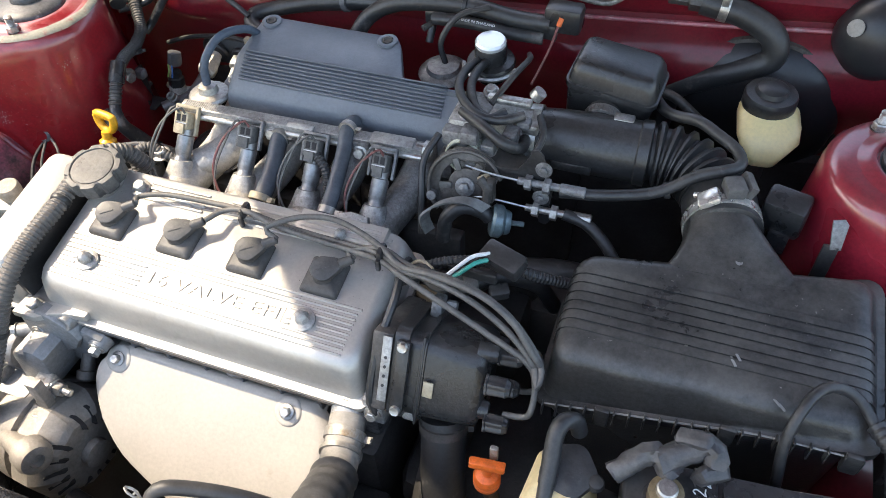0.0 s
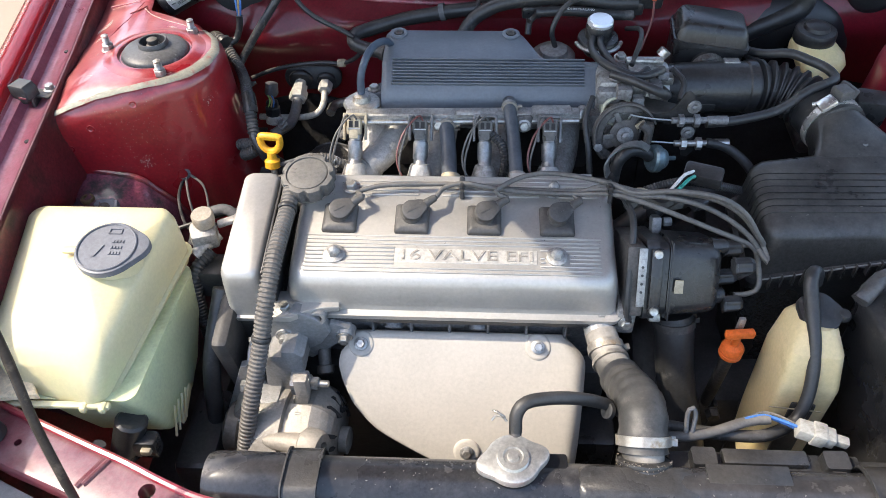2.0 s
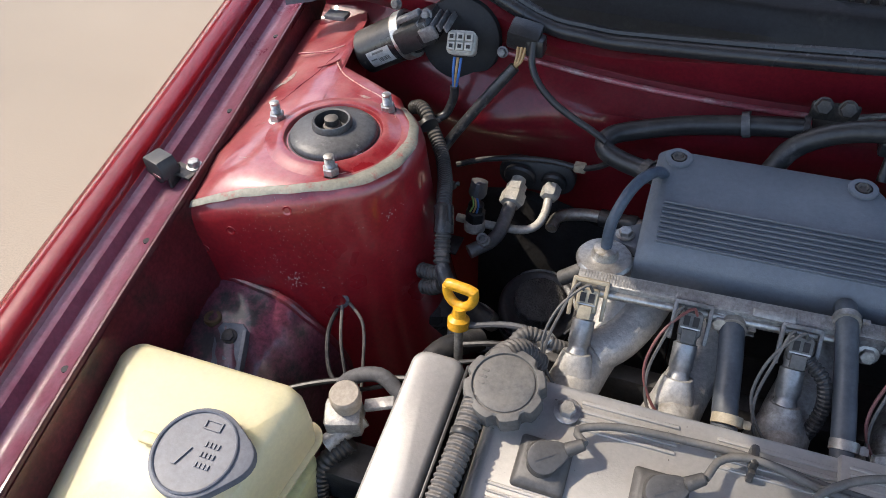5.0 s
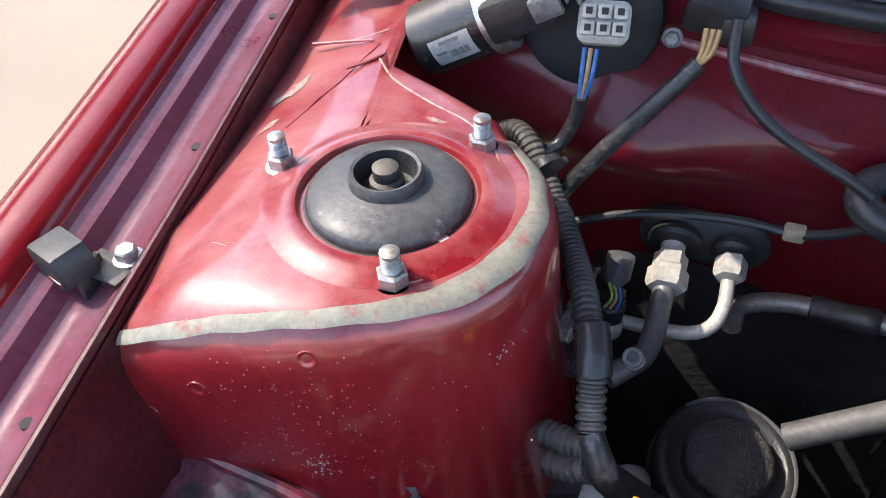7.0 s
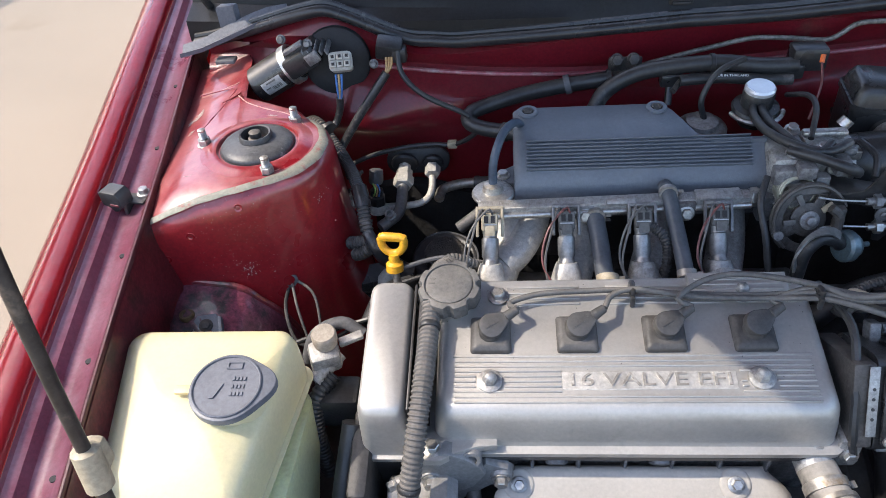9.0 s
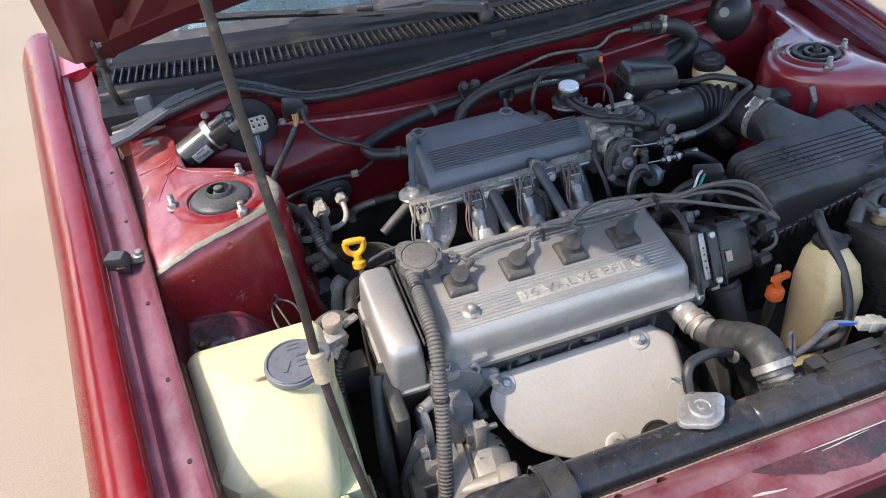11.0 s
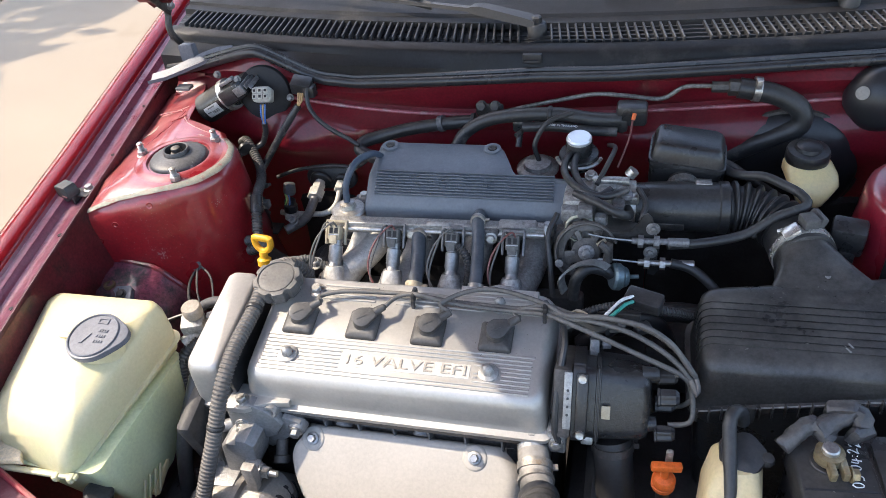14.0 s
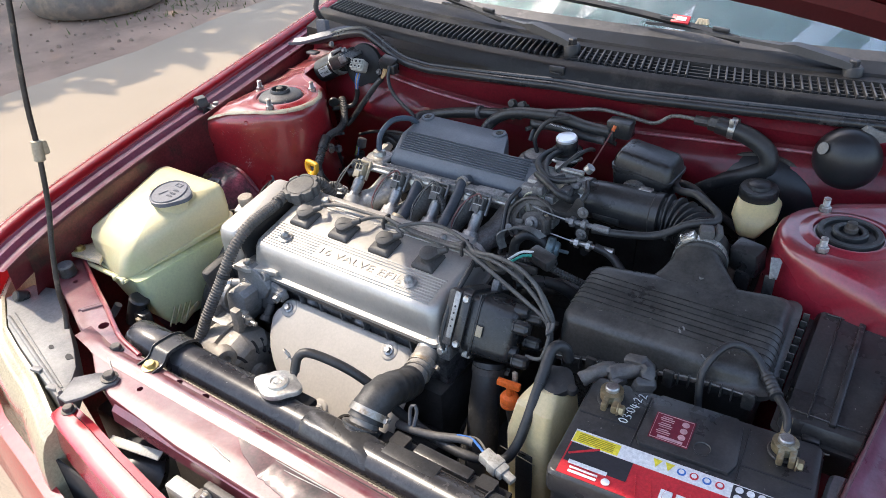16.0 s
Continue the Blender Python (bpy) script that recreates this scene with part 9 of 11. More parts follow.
t = thing("horn", (-0.17, -0.70, 0.58), "black disc horn behind the grille", "horn")
b = B()
lathe(b, [(0.02, -0.02), (0.05, -0.012), (0.052, 0.0), (0.046, 0.006), (0.02, 0.010), (0.012, 0.016)], axis((-0.20, -0.690, 0.60), (0.1, -0.6, 1)), 32)
part("shell", b, mat("horn_black", (0.03, 0.03, 0.032), 0.3, 0.3, 0.2, 30), t)
b = B()
box(b, (-0.20, -0.675, 0.635), (0.09, 0.014, 0.003), 0.001, pose(0, 0, 0, 15, 0, 12))
part("bracket", b, WHITEP, t)
b = B()
box(b, (-0.07, -0.692, 0.64), (0.05, 0.022, 0.03), 0.004)
tagged(part("latch_connector", b, WHITEP), "pale grey connector below the crossmember", "connector")
t = thing("bonnet_latch", (-0.02, -0.685, 0.64), "dark steel bonnet latch on the crossmember's face", "latch")
b = B()
box(b, (-0.005, -0.682, 0.655), (0.05, 0.012, 0.05), 0.004)
box(b, (-0.04, -0.686, 0.645), (0.02, 0.016, 0.02), 0.003)
part("plate", b, IRON, t)
bolt((-0.02, -0.690, 0.668), (0, -1, 0.2), t, STEEL, w=0.007, h=0.006)

# the battery stands a little askew in its tray
for ob in [o for o in scene.objects if o.parent is None and o.name.split(".")[0] in ("battery", "battery_terminal")]:
    ob.matrix_world = Matrix.Translation((0.469, -0.402, 0.008)) @ Matrix.Rotation(radians(5.3), 4, "Z") @ Matrix.Translation((-0.464, 0.412, 0)) @ Matrix.Translation(ob.location)



# ---------- washer tank ----------
t = thing("washer_tank", (-0.54, -0.36, 0.58), "cream plastic washer tank with a grey cap", "washer tank")
b = B()


def wt_ring(z, xl, xr, yf, yr, r, skew=0.0, hump=0.0, taper=1.0):
    w, h = xr - xl, yr - yf
    mid = -0.540
    out = []
    for x, y in rrect(w, h, r, 9):
        yy = (yf + yr) / 2 + y
        xx = mid + ((xl + xr) / 2 + x - mid) * (1 - 0.5 * max(0.0, -0.33 - yy))
        if xx > mid:
            xx -= 0.030 * taper * max(0.0, (-0.25 - yy) / 0.215) * min(1.0, (xx - mid) / 0.05)
        d = max(0.0, -0.669 * (xx + 0.641) - 0.743 * (yy + 0.405))   # the front wing-side corner is cut off
        out.append(V(xx + 0.669 * d, yy + 0.743 * d, z + skew * y + hump * 0.021 * max(0.0, 1 - abs(yy + 0.345) / 0.11)))
    return out


# lower body, then the broad shoulder that overhangs at the wing side, then the sloping top
ring_loft(b, [wt_ring(0.690, -0.600, -0.458, -0.452, -0.255, 0.012, 0.08), wt_ring(0.6915, -0.612, -0.453, -0.464, -0.247, 0.013, 0.10),
              wt_ring(0.695, -0.616, -0.452, -0.466, -0.245, 0.014, 0.12), wt_ring(0.716, -0.632, -0.452, -0.468, -0.242, 0.015, 0.20), wt_ring(0.738, -0.634, -0.453, -0.464, -0.243, 0.016, 0.28, 0.3),
              wt_ring(0.750, -0.628, -0.455, -0.457, -0.246, 0.018, 0.28, 0.75), wt_ring(0.7565, -0.616, -0.459, -0.446, -0.251, 0.020, 0.26, 0.95), wt_ring(0.7595, -0.600, -0.468, -0.43, -0.268, 0.024, 0.24, 1), wt_ring(0.7605, -0.575, -0.500, -0.395, -0.300, 0.026, 0.21, 1), wt_ring(0.761, -0.552, -0.522, -0.365, -0.328, 0.012, 0.2, 1)])
part("body", b, CREAM, t, smooth=48)
b = B()
ring_loft(b, [wt_ring(0.6995, -0.6175, -0.4495, -0.4665, -0.2400, 0.018, 0.14), wt_ring(0.7005, -0.620, -0.4470, -0.4690, -0.2375, 0.018, 0.14), wt_ring(0.7025, -0.620, -0.4470, -0.4690, -0.2375, 0.018, 0.14), wt_ring(0.7035, -0.6175, -0.4495, -0.4665, -0.2400, 0.018, 0.14)])
part("parting_seam", b, CREAM, t)
b = B()
ring_loft(b, [wt_ring(0.572, -0.530, -0.452, -0.420, -0.345, 0.010, taper=0.0), wt_ring(0.600, -0.54, -0.447, -0.438, -0.318, 0.012, taper=0.0), wt_ring(0.64, -0.555, -0.447, -0.450, -0.275, 0.014, taper=0.0), wt_ring(0.690, -0.575, -0.452, -0.461, -0.252, 0.014, taper=0.0)])
part("lower_body", b, mat("greenish_tank_plastic", (0.62, 0.66, 0.40), 0.38, 0, 0.08, 8, 0.05, 60, dirt=(0.36, 0.38, 0.20), dirt_at=0.58, dirt_scale=9, sss=0.3, fine=0.06), t, "greenish lower half", smooth=48)
b = B()
box(b, (-0.540, -0.468, 0.690), (0.12, 0.008, 0.006), 0.002)
part("moulded_seam", b, CREAM, t)
for x in (-0.508, -0.487):
    b = B()
    box(b, (x, -0.470, 0.690), (0.008, 0.012, 0.010), 0.003)
    part("lug", b, CREAM, t)
b = B()
prism(b, [(-0.572, -0.445), (-0.600, -0.415), (-0.618, -0.418), (-0.628, -0.440), (-0.640, -0.452), (-0.640, -0.468), (-0.626, -0.476), (-0.606, -0.472), (-0.575, -0.468), (-0.555, -0.466)], 0.698, 0.705, 0.002)
part("foot", b, mat("cream_foot", (0.78, 0.62, 0.42), 0.45, 0, 0.05, 10, sss=0.2), t)
bolt((-0.624, -0.460, 0.705), (0, 0, 1), t, GOLD, w=0.007, h=0.006, washer=0.0105)
for k in range(4):
    b = B()
    box(b, (0, 0, 0), (0.003, 0.003, 0.040), 0.0012, Matrix.Translation((-0.4465, -0.424 + k * 0.011, 0.598 - 0.003 * k)) @ Matrix.Rotation(radians(-32), 4, "X"))
    part("moulded_rib", b, CREAM, t)
b = B()
box(b, (-0.462, -0.385, 0.580), (0.03, 0.05, 0.012), 0.004, pose(0, 0, 0, 25, 0, 0))
part("pump_boss", b, AGED, t)
WM = axis((-0.501, -0.329, 0.787), (0, -0.15, 1)) @ Matrix.Diagonal((0.97, 0.97, 1, 1))
b = B()
lathe(b, [(0.033, -0.022), (0.031, -0.010), (0.030, 0.004)], WM, 28)
part("neck", b, CREAM, t)
cb = B()
out = []
for i in range(56):
    a = 2 * math.pi * i / 56
    r = 0.0375 + 0.011 * max(0, math.cos(a - 0.15)) ** 9
    out.append((r * math.cos(a), r * math.sin(a)))
prism(cb, out, 0.0, 0.008, 0.002, WM)
cap = part("cap", cb, CAPGREY, t, "grey hinged plastic cap")
cb = B()
lathe(cb, [(0.0345, 0.0075), (0.0345, 0.0098), (0.0335, 0.0104), (0.0325, 0.0098), (0.0325, 0.0085), (0.002, 0.0085)], WM, 40)
part("rim", cb, CAPGREY, cap)
for k in range(3):
    for j, (x, w) in enumerate(((0.008, 0.010), )):
        for q in range(4):
            cb = B()
            box(cb, (0, 0, 0), (0.0022, 0.0042, 0.0012), 0, WM @ Matrix.Translation((0.006 + q * 0.0036, 0.008 - k * 0.0085, 0.0092)))
            part("embossed_bar", cb, CAPGREY, cap)
for (x, y, w, h) in ((0.004, 0.0195, 0.014, 0.0014), (0.004, 0.0265, 0.014, 0.0014), (-0.003, 0.023, 0.0014, 0.008), (0.011, 0.023, 0.0014, 0.008)):
    cb = B()
    box(cb, (0, 0, 0), (w, h, 0.0014), 0, WM @ Matrix.Translation((x, y, 0.0092)))
    part("embossed_frame", cb, CAPGREY, cap)
cb = B()
prism(cb, [(-0.021, 0.0), (-0.003, 0.002), (-0.010, -0.014), (-0.014, -0.014)], 0.0088, 0.0100, 0, WM)
part("embossed_screen", cb, CAPGREY, cap)
cb = B()
box(cb, (0, 0, 0), (0.020, 0.010, 0.005), 0.002, WM @ Matrix.Translation((-0.044, 0.0, 0.002)))
part("hinge_strap", cb, AGED, cap, "yellowed hinge strap")

# dirty wheel-house hump and chassis leg behind the tank
LIP = [(-0.73, -0.104, 0.734), (-0.678, -0.106, 0.731), (-0.648, -0.109, 0.731), (-0.616, -0.115, 0.730), (-0.581, -0.117, 0.727), (-0.558, -0.118, 0.719), (-0.542, -0.117, 0.702), (-0.522, -0.112, 0.672), (-0.505, -0.105, 0.620), (-0.495, -0.100, 0.50)]


def house(i, d):
    """A point of the wheel house, d forward of its lip."""
    p = LIPS[i]
    q = 0.002 * math.sin(p.x * 170 + d * 60) * math.cos(d * 210 + p.x * 40) + 0.0012 * math.sin(p.x * 420 + d * 390)
    return V(p.x - 0.10 * d * max(0.0, p.x + 0.60) / 0.1, p.y - d, p.z - 0.10 * d - 2.0 * d * d + q * min(1.0, d / 0.01))


LIPS = smooth_path(LIP, 0.006)
b = B()
ring_loft(b, [[V(p.x, p.y + 0.05, p.z - 0.012) for p in LIPS], [V(p.x, p.y + 0.012, p.z - 0.004) for p in LIPS]] + [[house(i, d) for i in range(len(LIPS))] for d in [0.0, 0.004, 0.008] + [0.014 + 0.009 * q for q in range(30)]], closed=False, cap0=False, cap1=False)
hs = tagged(part("wheel_house", b, GRIME_DARK, smooth=60), "grimy dark red wheel-house pressing behind the tank", "wheel house", kind="structure")
b = B()
tube(b, [(p.x, p.y + 0.001, p.z + 0.001 + 0.0012 * math.sin(p.x * 260)) for p in LIPS[::3]], 0.0042, 8, 0.005)
part("seam_bead", b, GRIME, hs, "lumpy blackened seam bead")
b = B()
lathe(b, [(0.0085, -0.004), (0.0095, 0.0), (0.0085, 0.003), (0.0055, 0.003), (0.005, -0.002)], Matrix.Translation((-0.616, -0.162, 0.7215)), 18)
part("plug", b, mat("brown_plug", (0.10, 0.065, 0.03), 0.6, 0, 0.3, 40), hs, "brown rubber plug")


def wall_point(x, z):
    """Where the tower's front wall stands at a width and height."""
    q = TOWER_TREE.ray_cast(V(x, -0.6, z), V(0, 1, 0))
    return (q[0], q[1]) if q[0] else (V(x, -0.09, z), V(0, -1, 0))


for x, z in ((-0.545, 0.828), (-0.605, 0.800), (-0.640, 0.770)):
    P0, N0 = wall_point(x, z)
    b = B()
    lathe(b, [(0.0052, -0.001), (0.0048, 0.0008), (0.0036, 0.0006), (0.0022, -0.0004), (0.0006, -0.0006)], axis(P0, N0), 16)
    part("dimple", b, TOWER, tower_l, "small pressed dimple", smooth=60)
SPLASH = mat("dried_splash", (0.36, 0.27, 0.25), 0.7, 0, 0.25, 80, dirt=(0.26, 0.03, 0.035), dirt_at=0.50, dirt_scale=160)
rw = random.Random(21)
for cx, cz, spread, n in ((-0.549, 0.742, 0.009, 34), (-0.459, 0.805, 0.006, 14), (-0.571, 0.723, 0.002, 3), (-0.521, 0.732, 0.002, 2), (-0.555, 0.785, 0.045, 150), (-0.50, 0.765, 0.05, 30)):
    b = B()
    for k in range(n):
        P0, N0 = wall_point(cx + rw.gauss(0, spread * 0.6), cz + rw.gauss(0, spread * 0.6))
        lathe(b, [(rw.uniform(0.0003, 0.0016 if spread < 0.02 else 0.0006), -0.0003), (0.0003, 0.0003)], axis(P0, N0) @ Matrix.Diagonal((1, rw.uniform(0.5, 1.6), 1, 1)), 7)
    tagged(part("dried_splash", b, SPLASH, tower_l, "dried grey splash on the tower's wall"), kind="stuff")
b = B()
for v in bmesh.ops.create_uvsphere(b, u_segments=32, v_segments=16, radius=1)["verts"]:
    n = v.co.copy()
    v.co = V(0.620 + 0.19 * n.x, -0.06 + 0.24 * n.y, 0.515 + 0.20 * n.z)
tagged(part("wheel_house", b, RED_BAY), "dark red wheel-house hump beside the battery", "wheel house", kind="structure")
for s in (-1, 1):
    b = B()
    box(b, (s * 0.49, -0.28, 0.40), (0.08, 0.60, 0.12), 0.012)
    tagged(part("chassis_leg", b, BLOCK), "dark grimy chassis leg along the bay", "chassis leg", kind="structure")
t = thing("apron_bracket", (-0.588, -0.172, 0.71), "small blue-grey bracket on the inner wing", "bracket")
b = B()
BM = Matrix.Translation((-0.588, -0.176, 0.712)) @ pose(0, 0, 0, 24, 0, 12)
prism(b, [(-0.016, -0.05), (0.018, -0.05), (0.015, 0.012), (0.009, 0.018), (-0.012, 0.018), (-0.018, 0.010)], -0.003, 0.003, 0.001, BM)
part("plate", b, mat("blue_grey_steel", (0.12, 0.14, 0.17), 0.45, 0.4, 0.2, 30, dust=0.3), t)
b = B()
prism(b, [(0.0155, -0.05), (0.020, -0.05), (0.0175, 0.010), (0.0135, 0.010)], -0.003, 0.011, 0.001, BM)
part("flange", b, bpy.data.materials["blue_grey_steel"], t)
bolt(BM @ V(-0.002, 0.004, 0.003), BM.to_3x3() @ V(0, 0, 1), t, IRON, w=0.0060, h=0.004, washer=0.0080)

# ---------- behind and beside the timing end ----------
t = thing("engine_oil_dipstick", (-0.368, -0.11, 0.70), "yellow plastic engine oil dipstick handle", "dipstick")
b = B()
tube(b, [(-0.366, -0.128, 0.69), (-0.369, -0.112, 0.745)], 0.0045, 10, 0.01)
part("tube", b, STEEL, t)
DM = Matrix.Translation((-0.3705, -0.101, 0.772)) @ pose(0, 0, 0, 82, 0, -8) @ Matrix.Scale(0.66, 4)
b = B()
ring = [(-0.021, 0.014), (-0.019, -0.002), (-0.008, -0.014), (0.008, -0.014), (0.019, -0.002), (0.021, 0.014), (0.016, 0.018), (-0.016, 0.018), (-0.021, 0.014)]
tube(b, [DM @ V(x, y, 0) for x, y in ring], 0.0050, 10, 0.004)
box(b, (0, 0, 0), (0.050, 0.0125, 0.012), 0.003, DM @ Matrix.Translation((0, 0.0165, 0)))
box(b, (0, 0, 0), (0.020, 0.010, 0.011), 0.003, DM @ Matrix.Translation((0, -0.0145, 0)))
lathe(b, [(0.0055, -0.012), (0.0105, -0.009), (0.0105, 0.0), (0.0065, 0.003), (0.006, 0.012)], axis((-0.3695, -0.110, 0.752), (0, 0.25, 1)), 18)
hd = part("handle", b, YELLOW, t)
text_mesh("ENGINE OIL", 0.0058, 0.0004, DM @ Matrix.Translation((0, 0.0165, 0.0062)), mat("amber_letters", (0.60, 0.26, 0.01), 0.45), hd, "lettering", "raised letters", width=0.042)

t = thing("vacuum_switch", (-0.437, -0.22, 0.65), "grimy vacuum switch with hoses beside the timing cover", "vacuum switch")
b = B()
lathe(b, [(0.013, -0.006), (0.014, 0.0), (0.014, 0.010), (0.0125, 0.012), (0.004, 0.012)], axis((-0.437, -0.218, 0.738), (0.02, -0.1, 1)), 20)
part("cap", b, mat("tan_cap", (0.36, 0.31, 0.25), 0.6, 0, 0.15, 40), t, "tan plastic cap")
b = B()
box(b, (-0.440, -0.222, 0.715), (0.034, 0.03, 0.03), 0.006, pose(0, 0, 0, 10, 0, 20))
rod(b, (-0.437, -0.218, 0.72), (-0.437, -0.218, 0.735), 0.010)
rod(b, (-0.45, -0.245, 0.70), (-0.425, -0.215, 0.712), 0.009)
box(b, (-0.412, -0.205, 0.725), (0.028, 0.012, 0.006), 0.002, pose(0, 0, 0, 0, -10, 20))
part("body", b, ALU, t)
b = B()
box(b, (-0.425, -0.245, 0.665), (0.045, 0.04, 0.045), 0.005)
part("bracket_box", b, PLASTIC, t)
b = B()
tube(b, [(-0.43, -0.235, 0.70), (-0.448, -0.255, 0.685), (-0.452, -0.27, 0.65), (-0.448, -0.28, 0.58)], 0.0095, 12, ribs=0.005, depth=0.12)
part("conduit", b, RUBBER, t)
for pts, r, ma in (([(-0.51, -0.087, 0.705), (-0.512, -0.12, 0.69), (-0.495, -0.155, 0.668), (-0.46, -0.17, 0.68), (-0.42, -0.165, 0.70), (-0.37, -0.14, 0.72), (-0.30, -0.125, 0.735)], 0.0024, RUBBER),
                   ([(-0.508, -0.088, 0.708), (-0.495, -0.125, 0.69), (-0.482, -0.15, 0.66), (-0.475, -0.17, 0.64)], 0.0018, CAPDARK),
                   ([(-0.506, -0.086, 0.710), (-0.478, -0.105, 0.70), (-0.468, -0.135, 0.67), (-0.462, -0.16, 0.65)], 0.0018, CAPDARK),
                   ([(-0.55, -0.20, 0.67), (-0.50, -0.18, 0.685), (-0.45, -0.165, 0.695), (-0.40, -0.16, 0.71)], 0.003, RUBBER),
                   ([(-0.36, -0.11, 0.745), (-0.33, -0.105, 0.752), (-0.305, -0.105, 0.755), (-0.288, -0.112, 0.752)], 0.003, RUBBER_OLD),
                   ([(-0.36, -0.125, 0.735), (-0.335, -0.12, 0.74), (-0.31, -0.118, 0.742), (-0.29, -0.12, 0.742)], 0.003, RUBBER)):
    b = B()
    tube(b, pts, r, 8, 0.006)
    tagged(part("lead", b, ma), "thin dark lead between the inner wing and engine", "wire", group="leads at the timing end")
b = B()
lathe(b, [(0.009, -0.004), (0.0105, 0.0), (0.0105, 0.002), (0.007, 0.0035), (0.0065, 0.001), (0.001, 0.001)], axis((-0.509, -0.0905, 0.712), (0.2, -1, 0.3)), 20)
tagged(part("grommet", b, RUBBER_OLD), "metal-rimmed grommet on the tower's wall", "grommet")
for pts, r, ma, lab in (([(-0.475, -0.19, 0.67), (-0.462, -0.175, 0.70), (-0.43, -0.168, 0.713), (-0.405, -0.175, 0.70)], 0.0075, RUBBER_OLD, "greyed rubber elbow hose beside the timing cover"),
                        ([(-0.40, -0.16, 0.70), (-0.385, -0.12, 0.71), (-0.36, -0.08, 0.69)], 0.012, RUBBER, "black hose dropping behind the timing cover"),
                        ([(-0.40, -0.30, 0.70), (-0.415, -0.36, 0.62), (-0.42, -0.40, 0.5)], 0.011, RUBBER, "black hose low beside the timing cover"),
                        ([(-0.30, -0.15, 0.735), (-0.31, -0.13, 0.758), (-0.30, -0.115, 0.762), (-0.275, -0.112, 0.75), (-0.255, -0.10, 0.735)], 0.0068, CAPDARK, "short corrugated conduit bend by the oil cap")):
    b = B()
    tube(b, pts, r, 12, 0.006, ribs=0.004 if ma is CAPDARK else 0.0)
    tagged(part("rubber_hose", b, ma), lab, "hose", group="hoses at the timing end")
tagged(bolt((-0.287, -0.113, 0.752), (0, -0.2, 1), None, STEEL, w=0.008, h=0.007, washer=0.012), "zinc earth bolt on the intake casting", "bolt")

# fluid reservoir low behind the engine
t = thing("steering_reservoir", (-0.324, 0.030, 0.5), "black steering fluid reservoir with a textured cap", "reservoir")
RM = axis((-0.324, 0.032, 0.632), (0.05, -0.22, 1))
b = B()
lathe(b, [(0.040, -0.12), (0.046, -0.05), (0.0475, -0.012), (0.0475, 0.004), (0.0440, 0.0075), (0.0400, 0.0065), (0.0350, 0.0025), (0.0300, 0.0035)], RM, 40)
part("body", b, PLASTIC, t, smooth=60)
b = B()
tube(b, [RM @ V(0.0462 * math.cos(a), 0.0462 * math.sin(a), 0.0062 + 0.0006 * math.sin(a * 5)) for a in [0.25 * q - 0.9 for q in range(13)]], 0.0016, 6, 0.004)
part("scuffed_rim", b, RUBBER_OLD, t, "rim scuffed to grey")
b = B()
lathe(b, [(0.026, 0.0), (0.0290, 0.002), (0.0295, 0.006), (0.0295, 0.017), (0.0280, 0.0195), (0.0262, 0.0205), (0.010, 0.0215)], RM, 108, lobes=18, depth=0.018)
part("cap", b, mat("grained_cap", (0.026, 0.026, 0.027), 0.5, 0, 0.3, 60, 0.9, 420, dust=0.15, fine=0.35), t, "coarse-grained black cap", smooth=30)
b = B()
lathe(b, [(0.0462, -0.030), (0.049, -0.030), (0.049, -0.018), (0.0462, -0.018)], RM, 32)
part("band", b, BLACKSTEEL, t)

# ---------- firewall, far side ----------
t = thing("pipe_grommet", (-0.37, 0.165, 0.70), "black rubber plate with two aluminium pipe unions", "pipe union")
b = B()
mm = Matrix.Translation((-0.366, 0.168, 0.716)) @ Matrix.Rotation(radians(80), 4, "X")
loft_rr(b, [(0, 0, -0.004, 0.094, 0.040, 0.019), (0, 0, 0.005, 0.094, 0.040, 0.019), (0, 0, 0.007, 0.088, 0.034, 0.016)], mm, 6)
part("plate", b, RUBBER, t)
for x, r in ((-0.386, 0.0145), (-0.344, 0.0112)):
    d = V(0, -1, -0.28)
    nd = d.normalized()
    p0 = V(x, 0.162, 0.714)
    b = B()
    lathe(b, [(r * 1.35, -0.002), (r * 1.42, 0.003), (r * 1.25, 0.006), (r * 0.9, 0.007)], axis(p0, d), 24)
    part("grommet", b, RUBBER, t, "ribbed rubber grommet")
    if r > 0.012:
        b = B()
        lathe(b, [(r * 0.62, 0.004), (r * 0.62, 0.016)], axis(p0, d), 20)
        part("stub", b, UNION, t)
        b = B()
        lathe(b, [(r * 0.80, 0.0), (r * 0.86, 0.001), (r * 0.86, 0.011), (r * 0.80, 0.012)], axis(p0 + nd * 0.015, d), 6)
        part("hex_collar", b, UNION, t, smooth=20)
    b = B()
    lathe(b, [(r * 0.92, 0.0), (r * 1.04, 0.002), (r * 1.04, 0.014), (r * 0.92, 0.017), (r * 0.62, 0.018)], axis(p0 + nd * (0.027 if r > 0.012 else 0.008), d), 6)
    part("hex_union", b, UNION, t, smooth=20)
b = B()
tube(b, [(-0.386, 0.122, 0.702), (-0.387, 0.104, 0.695), (-0.388, 0.082, 0.690), (-0.392, 0.064, 0.690), (-0.402, 0.050, 0.690), (-0.412, 0.040, 0.688)], 0.0082, 16, 0.005)
part("thick_pipe", b, mat("grey_ac_pipe", (0.22, 0.22, 0.225), 0.45, 0.5, 0.15, 40, dust=0.3, fine=0.12), t, "dull grey aluminium pipe")
b = B()
